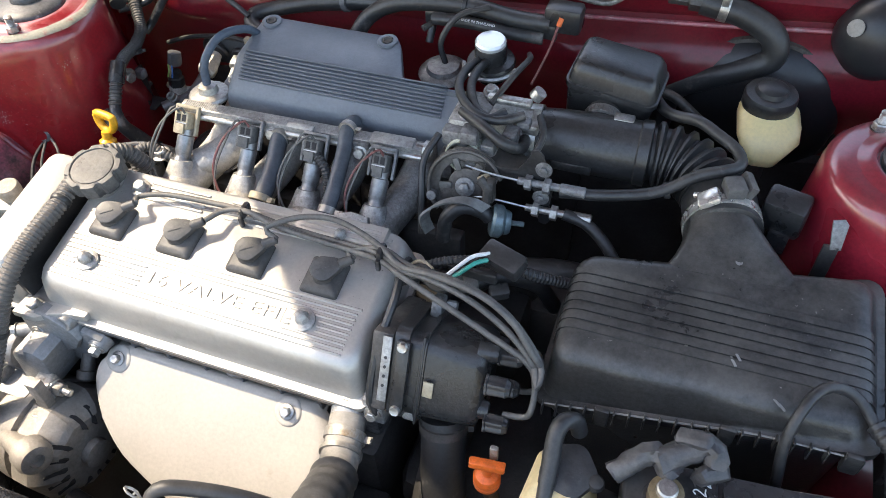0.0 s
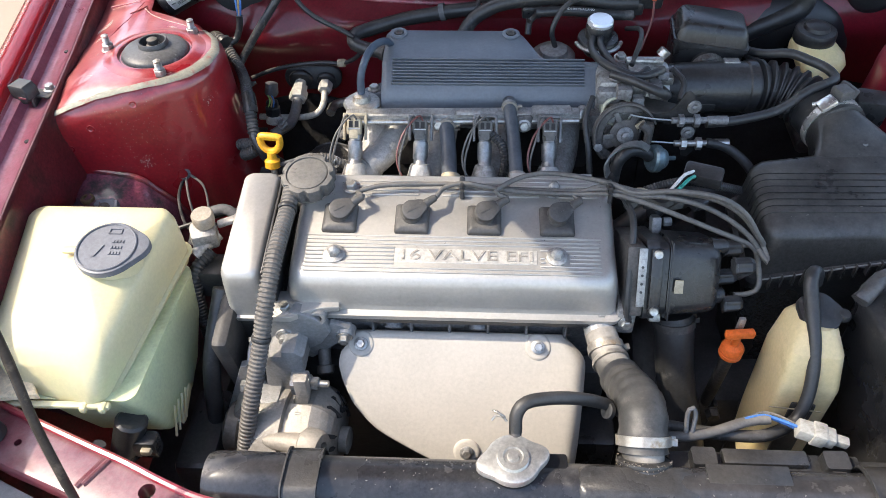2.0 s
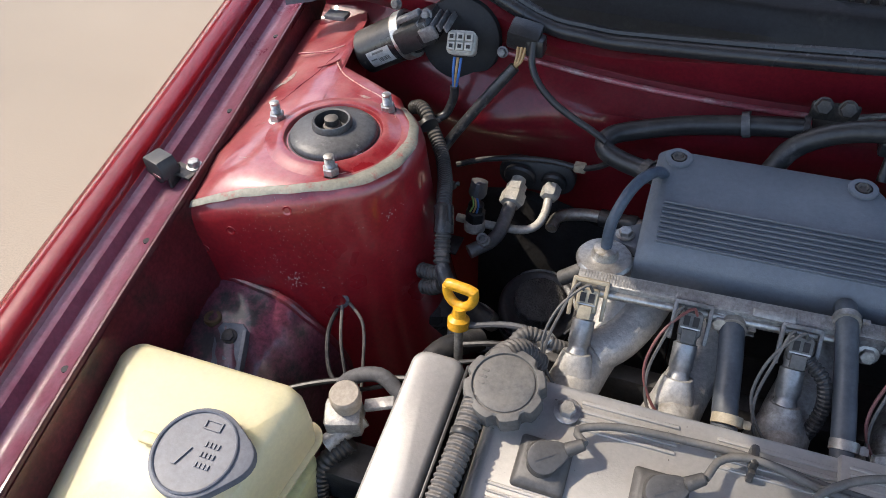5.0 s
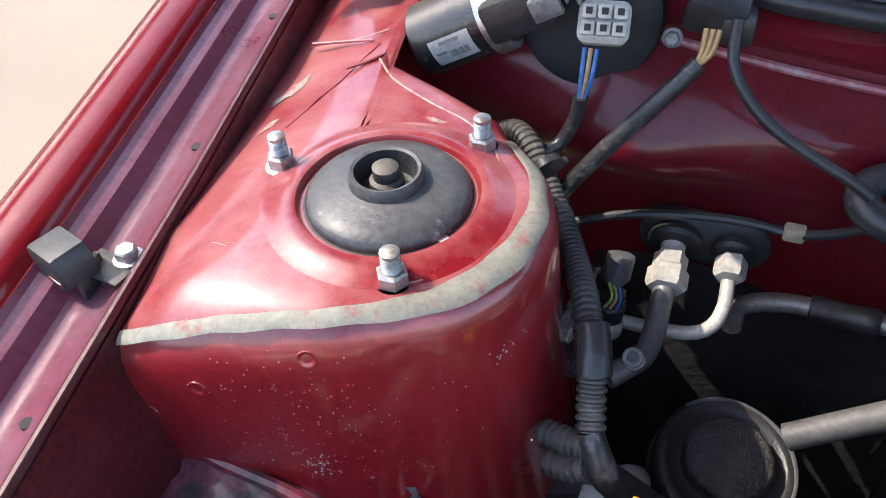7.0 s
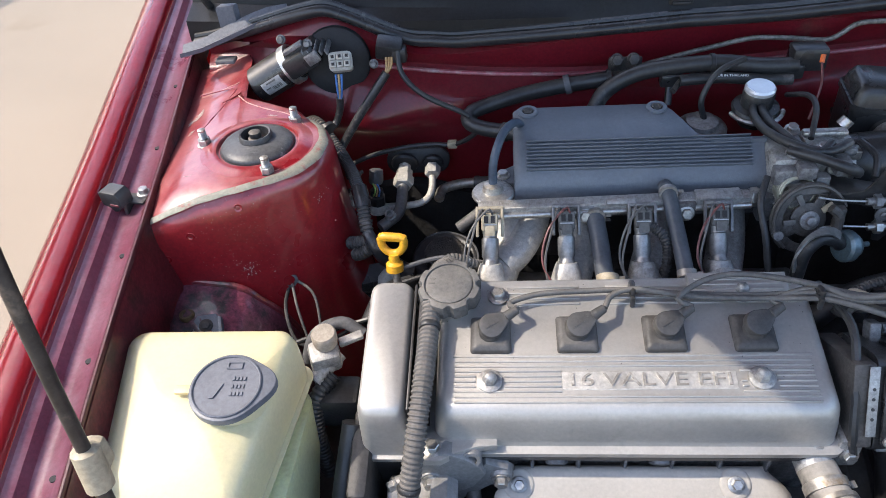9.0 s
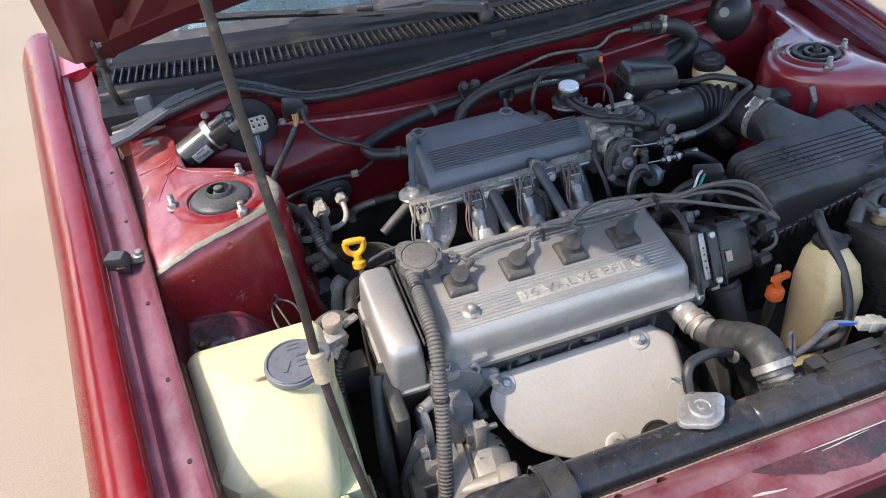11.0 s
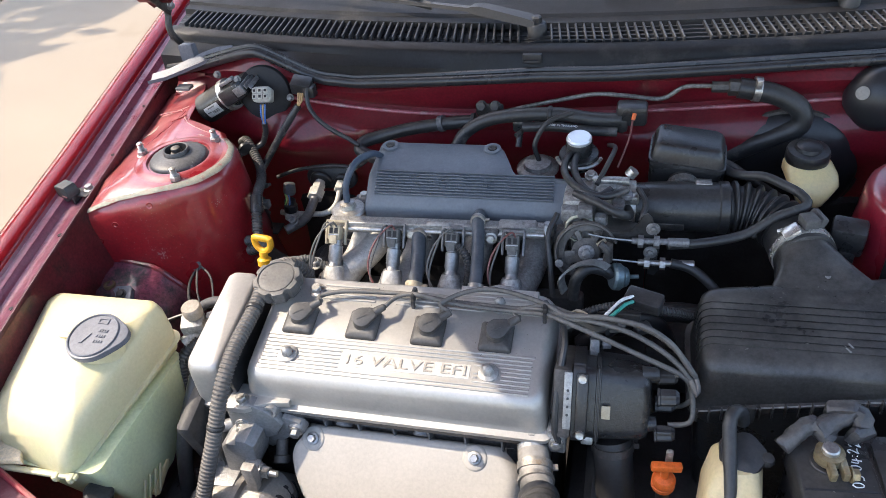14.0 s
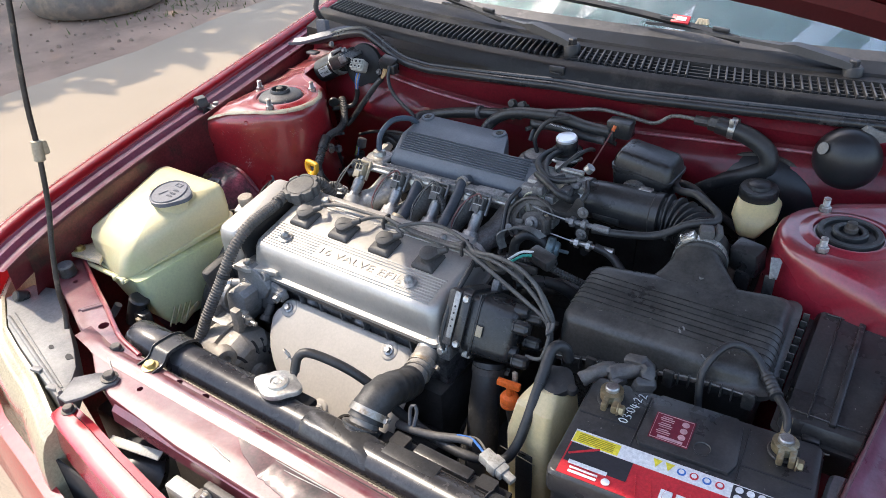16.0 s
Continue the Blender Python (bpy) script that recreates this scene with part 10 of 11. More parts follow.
tube(b, [(-0.344, 0.136, 0.706), (-0.344, 0.118, 0.697), (-0.350, 0.104, 0.690), (-0.364, 0.098, 0.685), (-0.39, 0.098, 0.682), (-0.42, 0.100, 0.680), (-0.448, 0.102, 0.680)], 0.0052, 12, 0.006)
part("thin_pipe", b, UNION, t)
b = B()
lathe(b, [(0.0062, -0.004), (0.0062, 0.004), (0.0076, 0.005), (0.0076, 0.011), (0.0060, 0.012), (0.0066, 0.013), (0.0066, 0.018), (0.0040, 0.018), (0.0036, 0.012), (0.0006, 0.012)], axis((-0.396, 0.055, 0.692), (-0.15, -0.5, 1)), 20)
part("service_port", b, ALU, t)
b = B()
tube(b, [(-0.335, 0.118, 0.678), (-0.330, 0.14, 0.680), (-0.30, 0.15, 0.682), (-0.27, 0.148, 0.684), (-0.23, 0.14, 0.69), (-0.18, 0.12, 0.70)], 0.0075, 12, 0.008)
t = tagged(part("heater_pipe", b, CLAMPM), "dusty steel heater pipe with rubber sleeve", "pipe")
b = B()
lathe(b, [(0.0085, 0.0), (0.0108, 0.001), (0.0108, 0.007), (0.0098, 0.009), (0.0098, 0.034), (0.0108, 0.036), (0.0108, 0.044), (0.0096, 0.046)], axis((-0.283, 0.149, 0.683), (0.05, -0.008, 0.006)), 20)
part("sleeve", b, RUBBER, t, "ridged black rubber sleeve")
b = B()
rod(b, (-0.30, 0.02, 0.70), (-0.245, 0.03, 0.74), 0.0085, seg=14)
t = tagged(part("vacuum_pipe", b, CAPDARK), "greyed vacuum pipe behind the fuel damper", "pipe")
b = B()
tube(b, [(-0.462, 0.145, 0.726), (-0.43, 0.150, 0.737), (-0.394, 0.152, 0.745), (-0.36, 0.152, 0.750), (-0.335, 0.150, 0.752), (-0.312, 0.146, 0.753), (-0.290, 0.138, 0.766), (-0.270, 0.128, 0.788)], 0.0036, 9, 0.008)
t = tagged(part("bonnet_cable", b, RUBBER), "thin black cable clipped along the firewall", "cable")
b = B()
box(b, (-0.312, 0.146, 0.754), (0.014, 0.010, 0.011), 0.002)
part("clip", b, BEIGE, t)
b = B()
tube(b, [(-0.218, 0.092, 0.800), (-0.240, 0.105, 0.797), (-0.266, 0.115, 0.797), (-0.284, 0.124, 0.801), (-0.284, 0.140, 0.806), (-0.262, 0.152, 0.810), (-0.21, 0.160, 0.822), (-0.142, 0.160, 0.835), (-0.095, 0.158, 0.842)], 0.0105, 14, 0.006)
h = tagged(part("breather_hose", b, RUBBER), "thick black breather hose along the firewall", "hose")
clamp(h, (-0.236, 0.103, 0.7975), (0.9, -0.45, 0), 0.0115, 0.009, IRON)
clamp(h, (-0.150, 0.161, 0.834), (1, 0, 0.25), 0.012, 0.008, RUBBER_OLD)
t = thing("hose_bracket", (-0.075, 0.178, 0.845), "rusty dark bracket with bolts on the firewall", "bracket")
b = B()
box(b, (-0.072, 0.178, 0.852), (0.045, 0.006, 0.022), 0.003)
box(b, (-0.072, 0.165, 0.842), (0.035, 0.025, 0.004), 0.001)
part("plate", b, IRON, t)
for x in (-0.084, -0.062):
    bolt((x, 0.175, 0.860), (0, -1, 0.4), t, IRON, w=0.008, h=0.007)
b = B()
tube(b, [(-0.12, 0.118, 0.812), (-0.105, 0.130, 0.835), (-0.075, 0.134, 0.855), (-0.034, 0.134, 0.866), (0.037, 0.132, 0.872), (0.09, 0.130, 0.866), (0.138, 0.130, 0.865)], 0.0105, 12, 0.008)
tagged(part("heater_hose", b, RUBBER), "long black rubber hose across the firewall", "hose", group="firewall hoses")
b = B()
tube(b, [(-0.01, 0.120, 0.855), (0.04, 0.118, 0.858), (0.09, 0.118, 0.853), (0.13, 0.122, 0.85)], 0.0075, 12, 0.008)
h = tagged(part("printed_hose", b, RUBBER), "black hose with pale printed lettering", "hose", group="firewall hoses")
text_mesh("MADE IN THAILAND", 0.0045, 0.0002, Matrix.Translation((0.05, 0.1123, 0.8635)) @ pose(0, 0, 0, 42, 2, -1), WHITE, h, "lettering", "pale printed letters", width=0.045)
b = B()
box(b, (0.15, 0.140, 0.872), (0.045, 0.03, 0.032), 0.006)
box(b, (0.135, 0.132, 0.858), (0.02, 0.02, 0.02), 0.004)
tagged(part("hose_valve", b, PLASTIC), "black plastic valve on the firewall", "valve")
b = B()
box(b, (-0.015, 0.150, 0.842), (0.03, 0.02, 0.018), 0.004)
rod(b, (-0.018, 0.14, 0.835), (-0.02, 0.128, 0.815), 0.005)
tagged(part("dark_sensor", b, PLASTIC), "small dark sensor hanging by the firewall", "sensor")
b = B()
tube(b, [(-0.093, 0.185, 0.823), (-0.054, 0.186, 0.843), (0.0, 0.186, 0.858), (0.039, 0.186, 0.867), (0.092, 0.186, 0.878), (0.142, 0.186, 0.876), (0.192, 0.186, 0.872), (0.221, 0.186, 0.891), (0.25, 0.186, 0.894), (0.285, 0.186, 0.893)], 0.0034, 9, 0.008)
t = tagged(part("clutch_line", b, mat("braided_line", (0.20, 0.185, 0.165), 0.5, 0.3, 0.5, 180)), "braided steel line clipped along the firewall", "pipe")
b = B()
rod(b, (0.262, 0.185, 0.893), (0.285, 0.185, 0.893), 0.0085, seg=8)
rod(b, (0.285, 0.185, 0.893), (0.312, 0.185, 0.892), 0.0125, seg=6, bev=0.002)
part("union", b, IRON, t)
b = B()
tube(b, [(0.300, 0.186, 0.892), (0.35, 0.182, 0.884), (0.385, 0.176, 0.866), (0.390, 0.172, 0.840), (0.36, 0.172, 0.820), (0.325, 0.174, 0.80), (0.29, 0.176, 0.775), (0.28, 0.176, 0.72)], 0.0150, 18, 0.006)
h = tagged(part("servo_hose", b, RUBBER), "thick black servo hose bending down the firewall", "hose", group="firewall hoses")
b = B()
lathe(b, [(0.0170, -0.005), (0.0182, -0.005), (0.0182, 0.005), (0.0170, 0.005)], axis((0.325, 0.185, 0.8905), (1, 0, -0.1)), 24)
box(b, (0.325, 0.170, 0.905), (0.008, 0.006, 0.014), 0.001)
part("hose_clamp", b, STEEL, h, "bright sprung clamp")

# brake servo, reservoir and dome
t = thing("brake_servo", (0.385, 0.16, 0.62), "big round black brake servo on the firewall", "brake servo")
b = B()
lathe(b, [(0.02, -0.036), (0.06, -0.034), (0.085, -0.026), (0.100, -0.014), (0.105, -0.005), (0.108, 0.0), (0.108, 0.008), (0.10, 0.012), (0.09, 0.04)], axis((0.385, 0.198, 0.748), (0, 1, 0.1)), 48)
part("drum", b, mat("servo_black", (0.018, 0.018, 0.02), 0.3, 0.1, 0.2, 20), t)
b = B()
lathe(b, [(0.106, -0.004), (0.110, -0.003), (0.110, 0.003), (0.106, 0.004)], axis((0.385, 0.198, 0.748), (0, 1, 0.1)), 64)
part("rolled_rim", b, IRON, t)
t = thing("brake_fluid_reservoir", (0.396, 0.10, 0.728), "yellowed brake fluid reservoir with a black cap", "reservoir")
b = B()
m = pose(0.396, 0.110, 0.001, 0, 0, 5)
loft_rr(b, [(0.001, -0.028, 0.771, 0.030, 0.046, 0.008), (0.001, -0.028, 0.775, 0.035, 0.056, 0.012), (0.002, -0.024, 0.786, 0.047, 0.064, 0.014), (0.004, -0.012, 0.799, 0.067, 0.074, 0.016), (0.004, -0.006, 0.808, 0.067, 0.070, 0.020), (0.002, 0.002, 0.815, 0.058, 0.060, 0.024), (0, 0.004, 0.8175, 0.048, 0.048, 0.023)], m, 6)
part("body", b, mat("pale_reservoir", (0.88, 0.71, 0.36), 0.35, 0, 0.08, 12, dirt=(0.60, 0.46, 0.24), dirt_at=0.62, dirt_scale=16, sss=0.1, fine=0.05), t, smooth=60)
b = B()
lathe(b, [(0.031, 0.0), (0.032, 0.002), (0.032, 0.014), (0.030, 0.018), (0.020, 0.019), (0.018, 0.024), (0.012, 0.027), (0.004, 0.027)], axis((0.396, 0.115, 0.8165), (0, -0.05, 1)) @ Matrix.Diagonal((0.92, 0.92, 1, 1)), 36)
part("cap", b, PLASTIC, t)
b = B()
rod(b, (0.396, 0.12, 0.705), (0.396, 0.02, 0.695), 0.016, seg=18, bev=0.002)
rod(b, (0.398, 0.088, 0.700), (0.398, 0.084, 0.774), 0.013, seg=16, bev=0.002)
part("master_cylinder", b, IRON, t)
b = B()
for v in bmesh.ops.create_uvsphere(b, u_segments=32, v_segments=18, radius=0.050)["verts"]:
    v.co = V(0.497 + v.co.x, 0.205 + v.co.y * 0.8, 0.868 + v.co.z)
t = tagged(part("vacuum_tank", b, mat("satin_black_dome", (0.02, 0.021, 0.024), 0.38, 0, 0.2, 20)), "black dome-shaped vacuum tank by the cowl", "vacuum tank")
b = B()
lathe(b, [(0.0095, 0.0), (0.0095, 0.0012), (0.002, 0.0014)], axis((0.4640, 0.1770, 0.8900), (-0.55, -0.72, 0.42)), 22)
part("sticker", b, LAMP_GREY, t, "round white sticker")
b = B()
box(b, (0.52, 0.235, 0.905), (0.05, 0.04, 0.03), 0.006, pose(0, 0, 0, 10, 20, 30))
tagged(part("loom_connector", b, LAMP_GREY), "grey loom connectors behind the vacuum tank", "connector")
t = thing("relay", (0.427, -0.04, 0.76), "black square relay on a bracket beside the tower", "relay", group="relays")
b = B()
box(b, (0.427, -0.04, 0.80), (0.042, 0.030, 0.045), 0.005, pose(0, 0, 0, 12, 0, -15))
part("case", b, PLASTIC, t)
b = B()
box(b, (0.427, -0.045, 0.768), (0.022, 0.02, 0.03), 0.003)
part("plug", b, PLASTIC, t)
b = B()
prism(b, [(-0.005, -0.017), (0.005, -0.017), (0.008, 0.008), (0.004, 0.013), (-0.007, 0.012)], 0, 0.002, 0.0005, Matrix.Translation((0.470, -0.079, 0.822)) @ pose(0, 0, 0, 62, 0, 12))
h = tagged(part("bracket_tab", b, DULL), "bare steel bracket tab beside the tower", "bracket")
b = B()
box(b, (0.468, -0.086, 0.770), (0.014, 0.004, 0.080), 0.001)
part("stem", b, BLACKSTEEL, h, "black steel stem")
b = B()
tube(b, [(0.385, 0.125, 0.735), (0.33, 0.12, 0.775), (0.28, 0.13, 0.80), (0.2, 0.14, 0.79)], 0.006, 10, 0.01)
tagged(part("brake_pipe", b, IRON), "dark pipe running behind the resonator box", "pipe")

# wiper motor
TAPE = mat("dusty_black_tape", (0.030, 0.030, 0.032), 0.34, 0, 0.3, 30, 0.3, 90, dirt=(0.22, 0.20, 0.18), dirt_at=0.56, dirt_scale=45, fine=0.25)
LOOMBLACK = mat("black_conduit", (0.040, 0.039, 0.038), 0.42, 0, 0.25, 40, dirt=(0.17, 0.155, 0.14), dirt_at=0.6, dirt_scale=30, dust=0.3, fine=0.2)
t = thing("wiper_motor", (-0.53, 0.2, 0.80), "black wiper motor with a white label on the firewall", "wiper motor")
ax = (V(-0.488, 0.185, 0.893) - V(-0.585, 0.180, 0.842)).normalized()
b = B()
lathe(b, [(0.010, 0.0), (0.022, 0.001), (0.026, 0.005), (0.0265, 0.066), (0.024, 0.068), (0.024, 0.072)], axis((-0.588, 0.180, 0.840), ax), 28)
part("motor_can", b, mat("black_enamel_can", (0.022, 0.022, 0.023), 0.28, 0.2, 0.2, 30, dirt=(0.20, 0.18, 0.16), dirt_at=0.66, dirt_scale=60, dust=0.30, fine=0.2, coat=0.4), t, "dusty black motor can")
b = B()
wd = V(0.1, -1.0, -0.1)
wu = (wd - ax * wd.dot(ax)).normalized()
ww = ax.cross(wu)
P0 = V(-0.588, 0.180, 0.840)
ring_loft(b, [[P0 + ax * s + (wu * math.cos(a) + ww * math.sin(a)) * 0.0269 for a in [radians(-20 + 44 * q / 8) for q in range(9)]] for s in (0.018, 0.050)], closed=False)
bmesh.ops.solidify(b, geom=list(b.faces), thickness=0.0003)
lab_ = part("rating_label", b, mat("dusty_label", (0.60, 0.60, 0.60), 0.45, 0, 0.06, 60, dirt=(0.40, 0.39, 0.37), dirt_at=0.62, dirt_scale=90), t, "white rating label")
for s0, s1, a0, a1 in [(0.026, 0.042, -15, -10)] + [(0.031 + 0.0016 * q, 0.0318 + 0.0016 * q + 0.0004 * (q % 3), 2, 14) for q in range(9)] + [(0.021, 0.029, 0, 4)]:
    b = B()
    ring_loft(b, [[P0 + ax * s + (wu * math.cos(radians(a)) + ww * math.sin(radians(a))) * 0.0273 for a in (a0, (a0 + a1) / 2, a1)] for s in (s0, s1)], closed=False)
    part("print_bar", b, mat("grey_print", (0.16, 0.16, 0.16), 0.5, 0, 0.1, 60), lab_)
b = B()
box(b, (0, 0, 0), (0.05, 0.05, 0.03), 0.006, Matrix.Translation((-0.512, 0.178, 0.882)) @ ax.to_track_quat("X", "Z").to_matrix().to_4x4())
part("gear_case", b, PLASTIC, t)
GX = Matrix.Translation((-0.512, 0.178, 0.882)) @ ax.to_track_quat("X", "Z").to_matrix().to_4x4()
for k in range(5):
    b = B()
    box(b, (0.006 + 0.008 * k, -0.004, 0.016), (0.0025, 0.040, 0.008), 0.0008, GX, seg=1)
    part("fin", b, DULL, t)
b = B()
lathe(b, [(0.0262, 0.058), (0.0285, 0.059), (0.0285, 0.070), (0.0262, 0.071)], axis((-0.588, 0.180, 0.840), ax), 28)
part("yoke_band", b, STEEL, t, "bright steel band round the can")
b = B()
box(b, (0.020, -0.026, 0.010), (0.020, 0.006, 0.016), 0.002, GX)
part("brush_box", b, DULL, t)
b = B()
box(b, (0, 0, 0), (0.030, 0.012, 0.006), 0.002, Matrix.Translation((-0.520, 0.166, 0.902)) @ ax.to_track_quat("X", "Z").to_matrix().to_4x4())
part("mounting_tab", b, DULL, t)
b = B()
lathe(b, [(0.046, 0.0), (0.048, 0.004), (0.046, 0.010), (0.038, 0.013), (0.01, 0.014)], axis((-0.470, 0.200, 0.866), (0.05, -1, 0.25)), 40)
part("gear_cover", b, mat("deep_black", (0.012, 0.012, 0.014), 0.65, 0, 0.3, 30, 0.15, 300, fine=0.2), t, "round black gear cover")
b = B()
loft_rr(b, [(0, 0, 0, 0.030, 0.024, 0.005), (0, 0, 0.018, 0.032, 0.026, 0.006), (0, 0, 0.022, 0.026, 0.020, 0.005)], axis((-0.458, 0.172, 0.873), (0.1, -0.8, 0.6)))
cn_ = part("plug", b, WHITEP, t, "pale grey plug")
PM = axis((-0.458, 0.172, 0.873), (0.1, -0.8, 0.6)) @ Matrix.Translation((0, 0, 0.022))
for k in range(6):
    b = B()
    box(b, (0, 0, 0), (0.0085, 0.0085, 0.006), 0.0012, PM @ Matrix.Translation((-0.0095 + 0.0095 * (k % 3), -0.005 + 0.0100 * (k // 3), 0.002)))
    part("cell", b, WHITEP, cn_)
    b = B()
    box(b, (0, 0, 0), (0.004, 0.004, 0.001), 0, PM @ Matrix.Translation((-0.0095 + 0.0095 * (k % 3), -0.005 + 0.0100 * (k // 3), 0.0053)))
    part("cell_mouth", b, VOID, cn_, "dark socket")
for x, y, z in ((-0.535, 0.17, 0.913), (-0.50, 0.17, 0.905), (-0.415, 0.178, 0.868)):
    bolt((x, y, z), (0, -1, 0.3), t, DULL, w=0.0048, h=0.005, washer=0.0065)
for k, ma in enumerate((WIRE_BLUE, WIRE_TAN, WIRE_BLUE)):
    b = B()
    tube(b, [(-0.468 + 0.004 * k, 0.166, 0.860), (-0.467 + 0.0035 * k, 0.157, 0.846), (-0.467 + 0.0018 * k, 0.157, 0.830), (-0.468 + 0.001 * k, 0.158, 0.822)], 0.0016, 6, 0.004)
    part("lead", b, ma, cn_)
b = B()
tube(b, [(-0.466, 0.158, 0.828), (-0.468, 0.158, 0.812), (-0.474, 0.155, 0.796), (-0.478, 0.152, 0.790), (-0.492, 0.14, 0.786), (-0.505, 0.115, 0.79)], 0.0052, 10, 0.006)
part("taped_tail", b, TAPE, t, "tail wrapped in greyed tape")
t = thing("loom_plug", (-0.392, 0.18, 0.86), "black loom plug with tan wires on the firewall", "connector")
b = B()
box(b, (-0.392, 0.185, 0.887), (0.036, 0.026, 0.026), 0.004, pose(0, 0, 0, 20, 10, 0))
box(b, (-0.378, 0.180, 0.880), (0.02, 0.02, 0.02), 0.003)
part("shell", b, PLASTIC, t)
for k in range(3):
    b = B()
    tube(b, [(-0.396 + 0.004 * k, 0.172, 0.880), (-0.396 + 0.003 * k, 0.165, 0.868), (-0.398, 0.160, 0.860)], 0.0018, 6, 0.004)
    part("lead", b, WIRE_TAN, t)
b = B()
tube(b, [(-0.396, 0.161, 0.862), (-0.415, 0.152, 0.838), (-0.44, 0.145, 0.805), (-0.465, 0.135, 0.77), (-0.475, 0.12, 0.755)], 0.0062, 10, 0.006)
part("taped_tail", b, TAPE, t, "tail wrapped in black tape")
b = B()
tube(b, [(-0.379, 0.172, 0.888), (-0.377, 0.160, 0.868), (-0.366, 0.150, 0.852), (-0.348, 0.142, 0.838), (-0.325, 0.134, 0.828), (-0.300, 0.126, 0.820), (-0.284, 0.122, 0.812)], 0.0038, 10, 0.008)
part("sheathed_cable", b, RUBBER, t)
# harness conduit round the tower's nose
LOOM = [(-0.520, 0.160, 0.788), (-0.508, 0.152, 0.796), (-0.496, 0.140, 0.796), (-0.481, 0.124, 0.784), (-0.464, 0.102, 0.772), (-0.446, 0.064, 0.772), (-0.431, 0.022, 0.780), (-0.420, -0.012, 0.776)]
b = B()
tube(b, LOOM, 0.0085, 12, ribs=0.0044, depth=0.12)
t = tagged(part("loom_conduit", b, LOOMBLACK, smooth=25), "corrugated black loom conduit beside the strut tower", "conduit", group="conduits")
b = B()
tube(b, [(-0.424, 0.002, 0.784), (-0.419, -0.012, 0.776), (-0.417, -0.020, 0.769)], 0.0105, 14, 0.004)
part("sleeve_end", b, PLASTIC, t, "moulded sleeve")
b = B()
tube(b, [(-0.418, -0.018, 0.771), (-0.415, -0.031, 0.757), (-0.412, -0.042, 0.747)], 0.0088, 12, ribs=0.0052, depth=0.16)
part("lower_conduit", b, LOOMBLACK, t, smooth=25)
b = B()
tube(b, [(-0.412, -0.042, 0.747), (-0.406, -0.050, 0.738), (-0.400, -0.052, 0.724), (-0.392, -0.044, 0.702), (-0.380, -0.040, 0.684), (-0.366, -0.040, 0.672)], 0.0075, 12, 0.005, r_end=0.013)
part("taped_joint", b, TAPE, t, "wires wrapped in black tape")
b = B()
tube(b, [(-0.414, -0.046, 0.742), (-0.405, -0.055, 0.733)], 0.0035, 8, 0.004)
part("bare_wire", b, BEIGE, t, "pale wire where the conduit is split")
for pts in ([(-0.410, -0.046, 0.735), (-0.424, -0.040, 0.728), (-0.440, -0.034, 0.722)], [(-0.408, -0.054, 0.730), (-0.420, -0.052, 0.720), (-0.432, -0.048, 0.714)]):
    b = B()
    tube(b, pts, 0.0088, 12, ribs=0.0052, depth=0.16)
    part("side_conduit", b, LOOMBLACK, t, smooth=25)
t = thing("pressure_switch", (-0.42, 0.09, 0.66), "black pressure switch with a green wired plug", "switch")
b = B()
lathe(b, [(0.010, -0.012), (0.013, -0.010), (0.013, -0.002), (0.0115, 0.0), (0.0115, 0.003)], axis((-0.422, 0.092, 0.688), (0.05, 0.1, 1)), 20)
part("base", b, UNION, t, "aluminium switch base")
b = B()
lathe(b, [(0.0105, 0.002), (0.0115, 0.004), (0.0115, 0.016), (0.0095, 0.018), (0.0095, 0.026), (0.006, 0.028)], axis((-0.422, 0.092, 0.688), (0.05, 0.1, 1)), 18, lobes=6, depth=0.05)
part("body", b, PLASTIC, t)
b = B()
lathe(b, [(0.0085, 0.0), (0.0105, 0.004), (0.0095, 0.020), (0.006, 0.022)], axis((-0.421, 0.098, 0.722), (0.1, 0.3, 1)), 14, lobes=3, depth=0.12)
part("boot", b, RUBBER_OLD, t, "greyed split rubber boot")
for k, ma in enumerate((mat("green_wire", (0.25, 0.42, 0.10), 0.4), WIRE_TAN, WIRE_BLUE)):
    b = B()
    tube(b, [(-0.424 + 0.003 * k, 0.090, 0.728), (-0.420 + 0.003 * k, 0.083, 0.722), (-0.424 + 0.004 * k, 0.081, 0.712)], 0.0012, 6, 0.003)
    part("lead", b, ma, t)
# folded bracket plates between the tower and the loom
t = thing("loom_bracket", (-0.445, 0.05, 0.66), "black bracket plates beside the strut tower", "bracket")
b = B()
box(b, (-0.452, 0.050, 0.700), (0.004, 0.034, 0.075), 0.001)
box(b, (-0.440, 0.052, 0.682), (0.026, 0.030, 0.003), 0.001)
part("plate", b, BLACKSTEEL, t)
b = B()
box(b, (-0.440, 0.050, 0.735), (0.012, 0.012, 0.014), 0.002)
part("clip", b, RUBBER_OLD, t)
b = B()
prism(b, [(-0.495, -0.050), (-0.448, -0.046), (-0.442, -0.020), (-0.470, -0.006), (-0.494, -0.012)], 0.655, 0.659, 0.001)
prism(b, [(-0.448, -0.048), (-0.442, -0.046), (-0.438, -0.020), (-0.443, -0.018)], 0.610, 0.659, 0.001)
part("foot", b, BLACKSTEEL, t)
